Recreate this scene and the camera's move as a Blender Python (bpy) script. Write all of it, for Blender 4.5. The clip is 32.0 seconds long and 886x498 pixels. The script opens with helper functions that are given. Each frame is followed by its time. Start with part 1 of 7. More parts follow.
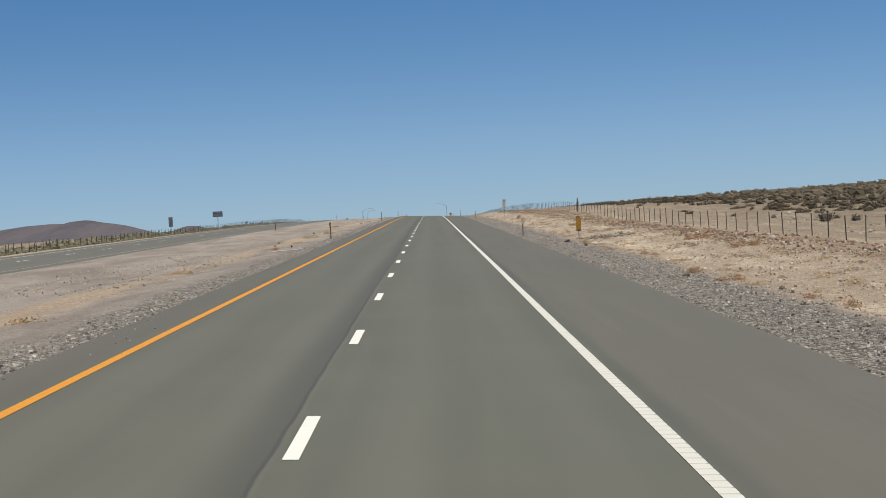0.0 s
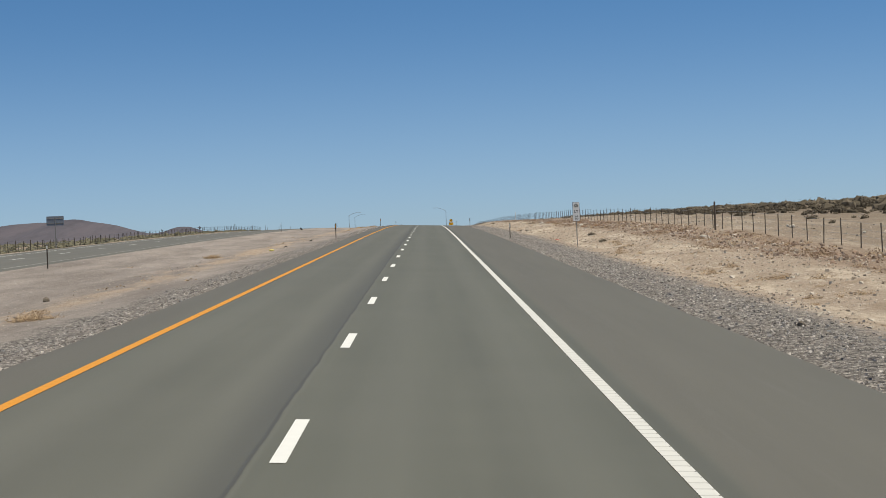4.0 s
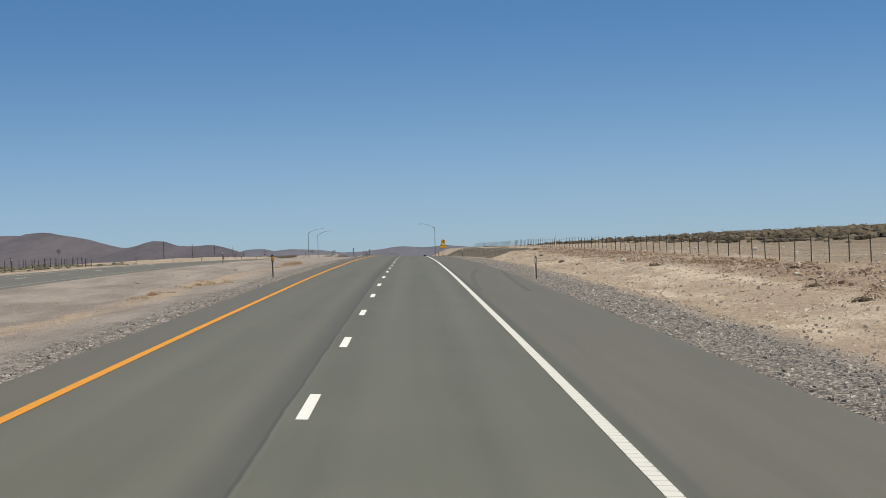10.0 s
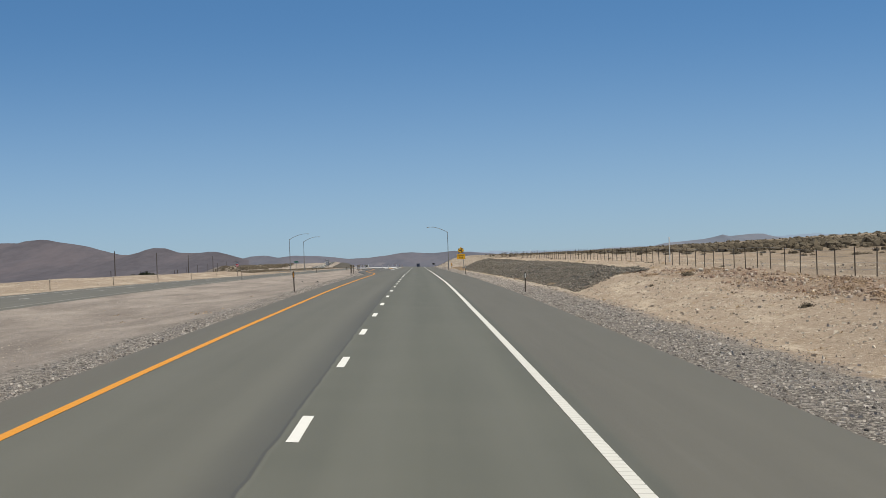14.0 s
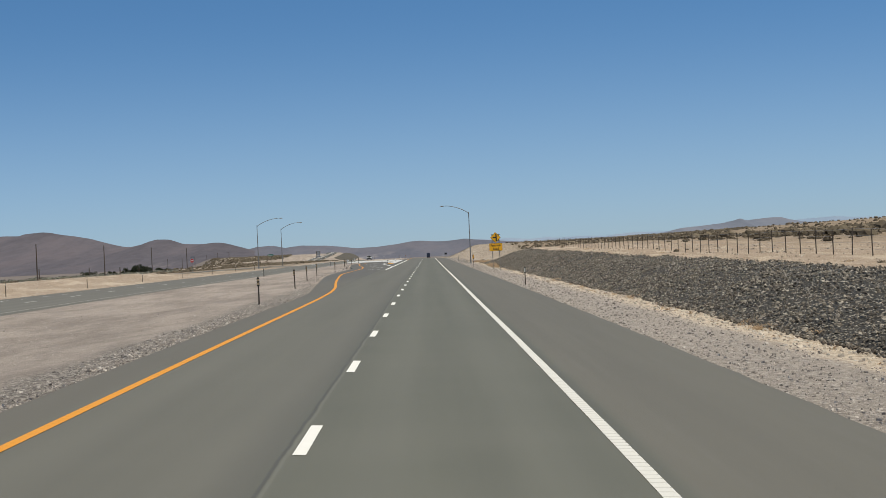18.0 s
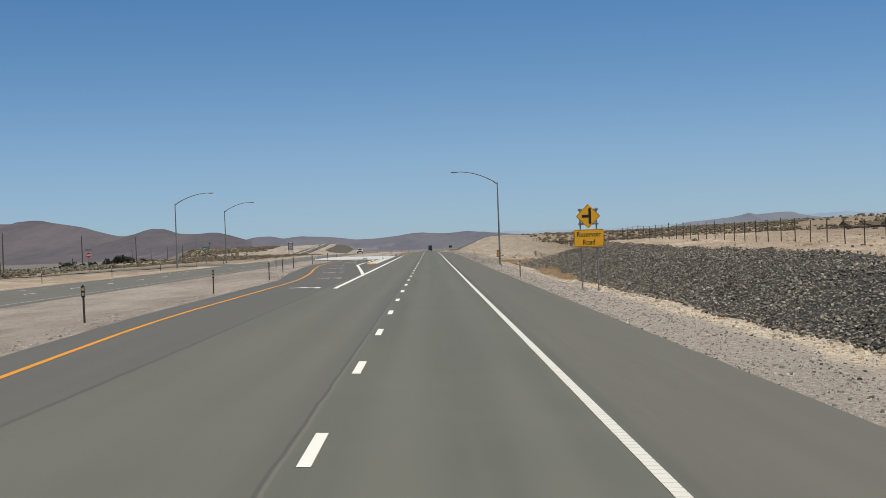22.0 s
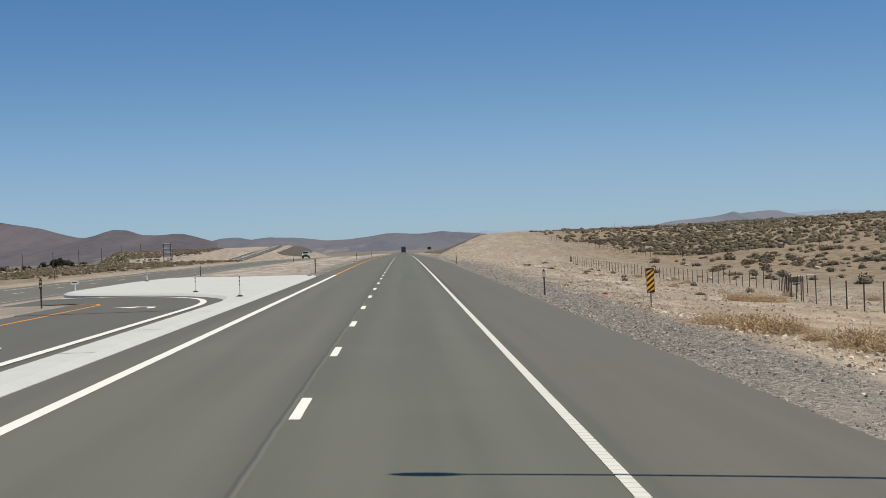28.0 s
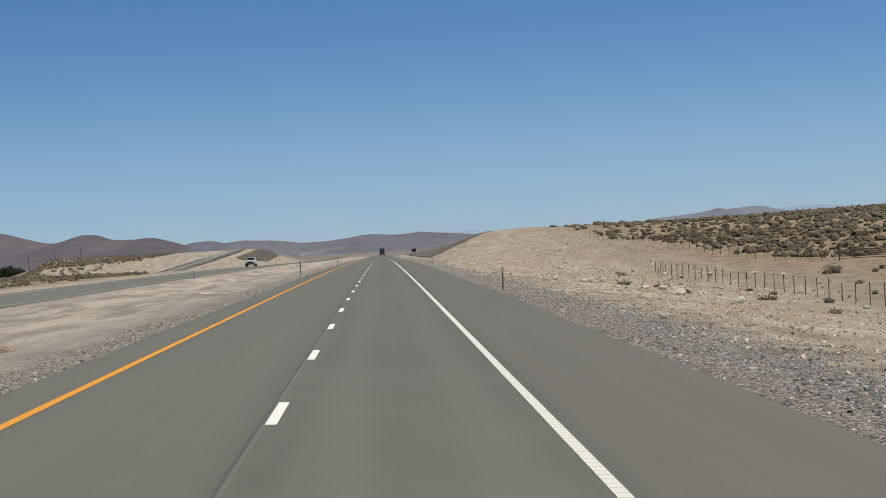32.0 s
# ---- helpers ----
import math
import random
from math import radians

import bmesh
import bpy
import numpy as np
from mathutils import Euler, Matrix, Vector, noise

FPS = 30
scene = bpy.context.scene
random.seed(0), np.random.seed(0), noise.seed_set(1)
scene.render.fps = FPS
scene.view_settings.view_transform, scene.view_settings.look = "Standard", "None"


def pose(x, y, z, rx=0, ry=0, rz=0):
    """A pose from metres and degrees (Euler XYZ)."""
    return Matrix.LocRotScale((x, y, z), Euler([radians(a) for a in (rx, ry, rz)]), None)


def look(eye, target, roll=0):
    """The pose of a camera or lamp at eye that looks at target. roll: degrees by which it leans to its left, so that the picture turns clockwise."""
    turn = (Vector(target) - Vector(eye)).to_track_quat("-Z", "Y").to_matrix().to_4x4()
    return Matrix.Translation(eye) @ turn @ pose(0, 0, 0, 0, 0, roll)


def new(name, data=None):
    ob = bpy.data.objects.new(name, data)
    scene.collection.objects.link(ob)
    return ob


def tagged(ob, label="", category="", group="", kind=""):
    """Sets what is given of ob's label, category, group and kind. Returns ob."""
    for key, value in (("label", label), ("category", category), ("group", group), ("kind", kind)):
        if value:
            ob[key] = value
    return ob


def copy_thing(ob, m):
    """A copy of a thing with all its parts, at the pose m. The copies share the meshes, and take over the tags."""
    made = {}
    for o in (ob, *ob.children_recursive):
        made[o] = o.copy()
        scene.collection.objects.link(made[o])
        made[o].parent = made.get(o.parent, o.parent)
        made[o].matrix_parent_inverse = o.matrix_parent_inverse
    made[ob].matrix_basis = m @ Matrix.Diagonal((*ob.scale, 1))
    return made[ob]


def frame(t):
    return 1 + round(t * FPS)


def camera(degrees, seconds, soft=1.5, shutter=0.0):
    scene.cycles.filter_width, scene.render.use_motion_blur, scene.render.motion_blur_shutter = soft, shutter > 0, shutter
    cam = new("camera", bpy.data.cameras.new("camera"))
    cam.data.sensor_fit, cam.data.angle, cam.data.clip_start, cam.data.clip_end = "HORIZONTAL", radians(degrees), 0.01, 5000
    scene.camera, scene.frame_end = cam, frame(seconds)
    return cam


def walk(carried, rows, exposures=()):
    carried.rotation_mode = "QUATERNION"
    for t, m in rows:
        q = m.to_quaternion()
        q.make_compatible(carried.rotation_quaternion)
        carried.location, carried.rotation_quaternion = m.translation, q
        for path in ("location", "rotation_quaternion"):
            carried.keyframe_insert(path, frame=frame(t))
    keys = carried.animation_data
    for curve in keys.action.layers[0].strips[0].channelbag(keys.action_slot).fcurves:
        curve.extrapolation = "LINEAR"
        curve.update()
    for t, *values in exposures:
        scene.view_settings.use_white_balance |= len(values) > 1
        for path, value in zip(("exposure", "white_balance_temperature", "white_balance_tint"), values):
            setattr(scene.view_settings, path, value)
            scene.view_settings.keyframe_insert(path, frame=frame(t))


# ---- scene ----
cam = camera(30.26, 32.0, soft=0.75, shutter=0.0)

# seconds, place, yaw to the left, pitch up, lean to the right
PATH = [
    (0, 1.400, -2.727, 2.208, -0.357, -0.282, 3.120),
    (1, 1.412, 24.641, 2.860, -0.308, -0.349, 2.896),
    (2, 1.402, 52.096, 3.511, -0.307, -0.390, 2.496),
    (3, 1.420, 79.591, 4.156, -0.428, -0.303, 2.288),
    (6, 1.483, 162.033, 6.090, -0.671, 0.304, 2.133),
    (7, 1.447, 189.539, 6.740, -0.808, 0.478, 1.686),
    (8, 1.424, 216.862, 7.381, -0.985, 0.393, 1.652),
    (9, 1.395, 245.176, 8.028, -1.052, 0.281, 1.828),
    (10, 1.386, 272.701, 8.635, -1.133, 0.400, 1.791),
    (11, 1.433, 300.156, 9.196, -1.273, 0.801, 1.884),
    (12, 1.459, 327.714, 9.715, -1.359, 0.917, 2.309),
    (13, 1.490, 355.278, 10.179, -1.218, 0.944, 2.189),
    (14, 1.577, 382.740, 10.582, -0.895, 0.603, 2.007),
    (17, 1.510, 465.745, 11.467, -0.619, 0.246, 2.489),
    (18, 1.558, 493.596, 11.660, -0.528, 0.199, 2.695),
    (19, 1.572, 521.305, 11.812, -0.446, 0.118, 2.262),
    (20, 1.600, 549.338, 11.933, -0.369, -0.011, 2.009),
    (21, 1.531, 576.922, 12.028, -0.384, -0.020, 2.133),
    (22, 1.398, 604.784, 12.114, -0.462, -0.072, 2.188),
    (23, 1.422, 632.172, 12.182, -0.740, -0.021, 1.921),
    (24, 1.525, 659.816, 12.245, -1.018, 0.199, 1.813),
    (25, 1.573, 687.335, 12.311, -1.159, 0.175, 2.104),
    (27.5, 1.559, 756.931, 12.482, -1.262, -0.007, 2.332),
    (28, 1.533, 770.774, 12.518, -1.394, -0.082, 2.374),
    (29, 1.541, 798.276, 12.591, -1.847, -0.213, 2.588),
    (30, 1.639, 825.767, 12.664, -2.042, -0.108, 2.659),
    (31, 1.693, 853.196, 12.742, -2.126, -0.060, 2.928),
    (32, 1.571, 880.750, 12.831, -2.144, -0.094, 3.155),
]


def aim(x, y, z, yaw, pitch, lean):
    a, p = radians(yaw), radians(pitch)
    way = Vector((-math.sin(a) * math.cos(p), math.cos(a) * math.cos(p), math.sin(p)))
    eye = Vector((x, y, z))
    return look(eye, eye + way, -lean)


walk(cam, [(t, aim(*p)) for t, *p in PATH])

# ---- light ----
SUN_EL, SUN_AZ = 71.1, 127.3          # azimuth clockwise from +y
world = bpy.data.worlds.new("desert_sky")
scene.world = world
world.use_nodes = True
wn, wl = world.node_tree.nodes, world.node_tree.links
wn.clear()
w_out, w_bg, w_sky = wn.new("ShaderNodeOutputWorld"), wn.new("ShaderNodeBackground"), wn.new("ShaderNodeTexSky")
w_sky.sky_type, w_sky.sun_disc = "NISHITA", False
w_sky.sun_elevation, w_sky.sun_rotation = radians(SUN_EL), radians(SUN_AZ)
w_sky.altitude, w_sky.air_density, w_sky.dust_density, w_sky.ozone_density = 1300, 1.0, 0.2, 3.0
w_bg.inputs["Strength"].default_value = 0.095
# the high, dry air: the blue deepens quickly above the horizon
w_co, w_ma, w_no = wn.new("ShaderNodeTexCoord"), wn.new("ShaderNodeVectorMath"), wn.new("ShaderNodeVectorMath")
w_ma.operation, w_no.operation = "MULTIPLY_ADD", "NORMALIZE"
w_ma.inputs[1].default_value, w_ma.inputs[2].default_value = (1, 1, 2.4), (0, 0, 0.12)
wl.new(w_co.outputs["Generated"], w_ma.inputs[0])
wl.new(w_ma.outputs[0], w_no.inputs[0])
wl.new(w_no.outputs[0], w_sky.inputs["Vector"])
# clear-air tint, and a pale band of haze that thins out above the horizon
w_tint, w_mix, w_sep = wn.new("ShaderNodeMix"), wn.new("ShaderNodeMix"), wn.new("ShaderNodeSeparateXYZ")
w_rng, w_pow = wn.new("ShaderNodeMapRange"), wn.new("ShaderNodeMath")
w_tint.data_type, w_tint.blend_type, w_mix.data_type = "RGBA", "MULTIPLY", "RGBA"
w_tint.inputs[0].default_value, w_tint.inputs[7].default_value = 1.0, (0.97, 1.41, 1.50, 1)
w_rng.inputs["From Min"].default_value, w_rng.inputs["From Max"].default_value = 0.17, 0.0
w_pow.operation, w_pow.inputs[1].default_value = "POWER", 2.0
w_mix.inputs[7].default_value = (3.95, 5.2, 5.95, 1)
wl.new(w_co.outputs["Generated"], w_sep.inputs[0])
wl.new(w_sep.outputs["Z"], w_rng.inputs["Value"])
wl.new(w_rng.outputs[0], w_pow.inputs[0])
wl.new(w_pow.outputs[0], w_mix.inputs[0])
wl.new(w_sky.outputs[0], w_tint.inputs[6])
wl.new(w_tint.outputs[2], w_mix.inputs[6])
# the clear sky grows darker towards the zenith
w_fall, w_dim = wn.new("ShaderNodeMapRange"), wn.new("ShaderNodeMix")
w_fall.inputs["From Min"].default_value, w_fall.inputs["From Max"].default_value = 0.17, 0.9
w_fall.inputs["To Min"].default_value, w_fall.inputs["To Max"].default_value = 1.0, 0.25
w_dim.data_type, w_dim.blend_type, w_dim.inputs[0].default_value = "RGBA", "MULTIPLY", 1.0
wl.new(w_sep.outputs["Z"], w_fall.inputs["Value"])
wl.new(w_mix.outputs[2], w_dim.inputs[6])
wl.new(w_fall.outputs[0], w_dim.inputs[7])
wl.new(w_dim.outputs[2], w_bg.inputs["Color"])
wl.new(w_bg.outputs[0], w_out.inputs["Surface"])

sun_data = bpy.data.lights.new("sun", "SUN")
sun_data.energy, sun_data.angle, sun_data.color = 4.9, radians(0.53), (1.0, 0.918, 0.745)
sun = new("sun", sun_data)
se, sa = radians(SUN_EL), radians(SUN_AZ)
sun_way = Vector((math.sin(sa) * math.cos(se), math.cos(sa) * math.cos(se), math.sin(se)))
sun.matrix_world = look(sun_way * 100, (0, 0, 0))
scene.view_settings.exposure = -0.06

# ---- materials ----


def mat(name, base, rough=0.8, metal=0.0):
    m = bpy.data.materials.new(name)
    m.use_nodes = True
    b = m.node_tree.nodes["Principled BSDF"]
    b.inputs["Base Color"].default_value = (*base, 1)
    b.inputs["Roughness"].default_value = rough
    b.inputs["Metallic"].default_value = metal
    return m


class Graph:
    """Short hand for the nodes of one material."""

    def __init__(self, m):
        self.t = m.node_tree
        self.n, self.l = self.t.nodes, self.t.links
        self.bsdf = self.n["Principled BSDF"]

    def add(self, kind, ins=(), **props):
        node = self.n.new("ShaderNode" + kind)
        for k, v in props.items():
            setattr_(node, k, v)
        for k, v in dict(ins).items():
            if hasattr(v, "links"):
                self.l.new(v, node.inputs[k])
            else:
                node.inputs[k].default_value = v
        return node

    def pos(self):
        return self.add("NewGeometry").outputs["Position"]

    def noise(self, vec, scale, detail=4.0, rough=0.6):
        return self.add("TexNoise", {"Vector": vec, "Scale": scale, "Detail": detail, "Roughness": rough}).outputs["Fac"]

    def ramp(self, fac, stops):
        r = self.add("ValToRGB", {"Fac": fac})
        e = r.color_ramp.elements
        while len(e) < len(stops):
            e.new(0.5)
        for el, (p, c) in zip(e, stops):
            el.position, el.color = p, ((*c, 1) if len(c) == 3 else c)
        return r.outputs["Color"]

    def math(self, op, a, b=0.0):
        return self.add("Math", {0: a, 1: b}, operation=op).outputs[0]

    def mix(self, fac, a, b, blend="MIX"):
        n = self.add("Mix", {0: fac}, data_type="RGBA", blend_type=blend)
        for sock, v in ((n.inputs[6], a), (n.inputs[7], b)):
            if hasattr(v, "links"):
                self.l.new(v, sock)
            else:
                sock.default_value = (*v, 1)
        return n.outputs[2]

    def step(self, v, lo, hi):
        return self.add("MapRange", {"Value": v, "From Min": lo, "From Max": hi}, interpolation_type="SMOOTHSTEP").outputs[0]

    def bump(self, height, strength=0.5, dist=0.02, under=None):
        ins = {"Height": height, "Strength": strength, "Distance": dist}
        if under is not None:
            ins["Normal"] = under
        out = self.add("Bump", ins).outputs["Normal"]
        self.l.new(out, self.bsdf.inputs["Normal"])
        return out

    def base(self, colour):
        self.l.new(colour, self.bsdf.inputs["Base Color"])


def setattr_(node, k, v):
    if k == "operation":
        node.operation = v
    elif k == "data_type":
        node.data_type = v
    elif k == "blend_type":
        node.blend_type = v
    elif k == "interpolation_type":
        node.interpolation_type = v
    elif k == "feature":
        node.feature = v


def grained(name, dark, light, scale=8.0, rough=0.8, metal=0.0, bump=0.3, dist=0.01, spread=0.25):
    """Two tones in uneven patches, fine grain and relief, with a small shift from piece to piece."""
    m = mat(name, light, rough, metal)
    g = Graph(m)
    p = g.pos()
    big, fine = g.noise(p, scale), g.noise(p, scale * 9, 3.0)
    c = g.mix(g.math("ADD", g.math("MULTIPLY", big, 0.65), g.math("MULTIPLY", fine, 0.35)), dark, light)
    if spread:
        rnd = g.add("ObjectInfo").outputs["Random"]
        c = g.mix(spread, c, g.ramp(rnd, [(0.0, dark), (1.0, light)]))
    g.base(c)
    if bump:
        g.bump(fine, bump, dist)
    return m


def islands(name, tones, rough=0.9, bump=0.4):
    """Many pieces in one mesh: each takes its own tone."""
    m = mat(name, tones[0], rough)
    g = Graph(m)
    rnd = g.add("NewGeometry").outputs["Random Per Island"]
    stops = [(i / (len(tones) - 1), c) for i, c in enumerate(tones)]
    c = g.ramp(rnd, stops)
    fine = g.noise(g.pos(), 30.0, 3.0)
    g.base(g.mix(0.35, c, g.ramp(fine, [(0.3, tuple(v * 0.6 for v in tones[0])), (0.7, tuple(min(1, v * 1.2) for v in tones[-1]))])))
    g.bump(fine, bump, 0.02)
    return m


def asphalt(name, tone, axis, seam):
    m = mat(name, (tone,) * 3, 0.62)
    g = Graph(m)
    g.bsdf.inputs["Specular IOR Level"].default_value = 0.6
    p = g.pos()
    sep = g.add("SeparateXYZ", {0: p})
    x = sep.outputs["X"]
    along = g.add("VectorMath", {0: p, 1: (1.0, 0.02, 1.0)}, operation="MULTIPLY").outputs[0]
    streak = g.noise(along, 1.6, 4.0)
    fine = g.noise(p, 60.0, 3.0, 0.8)
    blot = g.noise(p, 0.25, 3.0)
    lo, hi = tone * 0.70, tone * 1.17
    c = g.mix(streak, (lo * 0.985, lo, lo * 0.79), (hi * 0.985, hi, hi * 0.78))
    c = g.mix(g.math("MULTIPLY", fine, 0.30), c, (tone * 0.55, tone * 0.55, tone * 0.50))
    c = g.mix(g.math("MULTIPLY", g.step(blot, 0.35, 0.75), 0.22), c, (tone * 1.25, tone * 1.23, tone * 1.04))
    # paler, worn wheel tracks in both lanes
    lane = g.math("SUBTRACT", x, axis)
    for centre in (-2.75, -0.95, 0.95, 2.75):
        d = g.math("ABSOLUTE", g.math("SUBTRACT", lane, centre))
        k = g.math("MULTIPLY", g.step(d, 0.6, 0.1), 0.22)
        c = g.mix(k, c, (tone * 1.3, tone * 1.3, tone * 1.12))
    if seam:
        yy = sep.outputs["Y"]
        # the first lane was laid in a warmer mix
        c = g.mix(g.math("MULTIPLY", g.step(lane, -0.15, -0.4), g.math("ADD", 0.18, g.math("MULTIPLY", g.step(yy, 330.0, 480.0), 0.27))), c, g.mix(streak, (tone * 0.90, tone * 0.85, tone * 0.735), (tone * 1.26, tone * 1.19, tone * 1.035)))
        # paving joint beside the lane line: it wanders, is filled with darker binder and shades off to its left
        wander = g.add("SeparateColor", {0: g.ramp(g.math("MULTIPLY", yy, 1 / 900), [(y / 900, (v,) * 3) for y, v in ((16, .19), (43, .22), (71, .16), (98, .24), (182, .29), (238, .21), (294, .26), (352, .28), (407, .18), (490, .175), (545, .12), (600, .31), (656, .23), (712, .18), (794, .16), (877, .11))])}).outputs[0]
        wob = g.math("MULTIPLY", g.math("SUBTRACT", g.noise(p, 0.55, 4.0), 0.5), 0.10)
        joint = g.math("ADD", g.math("ADD", lane, wander), wob)
        c = g.mix(g.math("MULTIPLY", g.math("MULTIPLY", g.step(joint, 0.0, -0.012), g.step(joint, -0.75, -0.03)), g.math("MULTIPLY", g.math("ADD", 0.30, g.math("MULTIPLY", blot, 0.45)), g.math("SUBTRACT", 1.0, g.math("MULTIPLY", g.step(yy, 430.0, 540.0), 0.6)))), c, (tone * 0.5, tone * 0.49, tone * 0.45))
        c = g.mix(g.math("MULTIPLY", g.step(g.math("ABSOLUTE", g.math("ADD", joint, 0.03)), 0.035, 0.01), 0.5), c, (tone * 0.42, tone * 0.41, tone * 0.39))
        c = g.mix(g.math("MULTIPLY", g.step(g.math("ABSOLUTE", g.math("SUBTRACT", joint, 0.03)), 0.03, 0.01), g.math("ADD", 0.14, g.math("MULTIPLY", g.step(yy, 430.0, 540.0), 0.25))), c, (tone * 1.4, tone * 1.38, tone * 1.25))
        # the pocket was paved with a darker, fresher mix
        pocket = g.math("MULTIPLY", g.step(lane, -3.9, -4.15), g.math("MULTIPLY", g.step(yy, 585.0, 640.0), g.step(yy, 893.0, 889.0)))
        c = g.mix(g.math("MULTIPLY", pocket, 0.8), c, g.mix(streak, (tone * 0.71, tone * 0.675, tone * 0.61), (tone * 0.94, tone * 0.895, tone * 0.81)))
        d4 = g.math("ABSOLUTE", g.math("ADD", g.math("ADD", lane, 4.05), wob))
        c = g.mix(g.math("MULTIPLY", g.math("MULTIPLY", g.step(d4, 0.07, 0.015), g.math("MULTIPLY", g.step(yy, 560.0, 580.0), g.step(yy, 745.0, 715.0))), 0.6), c, (tone * 0.42, tone * 0.42, tone * 0.4))
        # both shoulders were laid later and are browner; a dark, greasy band runs beside the edge line
        brown = g.mix(streak, (tone * 0.83, tone * 0.775, tone * 0.64), (tone * 1.14, tone * 1.07, tone * 0.88))
        brown = g.mix(g.math("MULTIPLY", g.step(g.noise(along, 5.0, 4.0), 0.5, 0.75), 0.3), brown, (tone * 1.25, tone * 1.2, tone * 1.08))
        c = g.mix(g.math("MULTIPLY", g.step(lane, 3.9, 4.15), 0.85), c, brown)
        c = g.mix(g.math("MULTIPLY", g.math("MULTIPLY", g.step(lane, -3.65, -3.85), g.step(yy, 640.0, 590.0)), 0.95), c, g.mix(0.08, brown, (tone * 0.6, tone * 0.56, tone * 0.52)))
        d2 = g.math("ABSOLUTE", g.math("ADD", g.math("SUBTRACT", lane, 3.88), g.math("MULTIPLY", wob, 0.8)))
        c = g.mix(g.math("MULTIPLY", g.step(d2, 0.16, 0.03), g.math("ADD", 0.19, g.math("MULTIPLY", g.step(g.noise(along, 0.6, 2.0), 0.45, 0.7), 0.32))), c, (tone * 0.42, tone * 0.41, tone * 0.39))
    if seam:
        c = g.mix(1.0, c, (1.012, 1.0, 0.962), "MULTIPLY")
    else:
        c = g.mix(1.0, c, (1.10, 1.03, 1.04), "MULTIPLY")
    g.base(c)
    g.bump(fine, 0.35, 0.006)
    return m


M_ROAD = asphalt("asphalt_new", 0.121, 0.0, True)
M_ROAD_L = asphalt("asphalt_far_carriageway", 0.128, -22.0, False)
M_WHITE = grained("road_paint_white", (0.64, 0.642, 0.62), (0.84, 0.842, 0.82), 5, 0.6, bump=0.2, spread=0.15)
M_YELLOW = grained("road_paint_yellow", (0.56, 0.235, 0.016), (0.73, 0.315, 0.026), 5, 0.6, bump=0.2, spread=0.0)
M_CONC = grained("concrete_pale", (0.40, 0.412, 0.425), (0.57, 0.585, 0.60), 0.9, 0.9, bump=0.3)
M_CURBY = grained("curb_paint_yellow", (0.55, 0.27, 0.03), (0.75, 0.38, 0.04), 4, 0.7, bump=0.3)
M_POST = grained("rusty_steel_post", (0.035, 0.027, 0.02), (0.10, 0.08, 0.06), 12, 0.7, 0.3)
M_GALV = grained("galvanised_steel", (0.15, 0.148, 0.145), (0.265, 0.26, 0.252), 7, 0.55, 0.25)
M_TPOST = grained("fence_post_dark", (0.03, 0.025, 0.02), (0.09, 0.07, 0.055), 9, 0.8)
M_WOOD = grained("weathered_pole_wood", (0.05, 0.038, 0.03), (0.12, 0.095, 0.075), 5, 0.9)
M_SIGNY = grained("sign_sheet_yellow", (0.88, 0.42, 0.008), (0.96, 0.49, 0.012), 6, 0.45, bump=0.05, spread=0.0)
M_SIGNW = grained("sign_sheet_white", (0.62, 0.62, 0.62), (0.72, 0.72, 0.72), 6, 0.45, bump=0.05, spread=0.0)
M_SIGNG = grained("sign_sheet_green", (0.0, 0.10, 0.06), (0.0, 0.14, 0.08), 6, 0.45, bump=0.05, spread=0.0)
M_SIGNR = grained("sign_sheet_red", (0.42, 0.015, 0.015), (0.5, 0.02, 0.02), 6, 0.45, bump=0.05, spread=0.0)
M_BACK = grained("sign_back_metal", (0.14, 0.16, 0.19), (0.23, 0.25, 0.285), 3, 0.5, 0.35)
M_BACKP = grained("sign_back_pale", (0.27, 0.28, 0.30), (0.40, 0.41, 0.43), 3, 0.5, 0.25)
M_BLACK = grained("sign_black", (0.008, 0.008, 0.008), (0.02, 0.02, 0.02), 6, 0.5, bump=0.05, spread=0.0)
M_REFW = grained("reflector_white", (0.5, 0.5, 0.48), (0.66, 0.66, 0.63), 9, 0.35, bump=0.05)
M_REFA = grained("reflector_amber", (0.38, 0.17, 0.02), (0.5, 0.24, 0.03), 9, 0.35, bump=0.05)
M_REFP = grained("reflector_faded_amber", (0.33, 0.24, 0.13), (0.46, 0.34, 0.2), 9, 0.35, bump=0.05)
M_RUBBER = grained("black_rubber", (0.012, 0.012, 0.012), (0.03, 0.03, 0.03), 9, 0.8)
M_PLASTW = grained("white_plastic", (0.6, 0.6, 0.58), (0.75, 0.75, 0.72), 9, 0.5)
M_STONE = islands("pale_stones", [(0.26, 0.20, 0.15), (0.45, 0.38, 0.30), (0.66, 0.60, 0.52), (0.33, 0.27, 0.215), (0.55, 0.48, 0.395)])
M_BOULDERS = islands("pale_bank_stones", [(0.42, 0.36, 0.29), (0.74, 0.69, 0.61), (0.28, 0.235, 0.19), (0.62, 0.56, 0.48)])
M_BERM = islands("berm_rubble", [(0.16, 0.095, 0.065), (0.36, 0.25, 0.18), (0.24, 0.155, 0.11), (0.70, 0.62, 0.53), (0.11, 0.075, 0.055), (0.45, 0.34, 0.26)])
M_PEBBLE = islands("gravel_stones", [(0.045, 0.04, 0.035), (0.265, 0.232, 0.21), (0.69, 0.64, 0.59), (0.128, 0.113, 0.101), (0.46, 0.41, 0.37)])
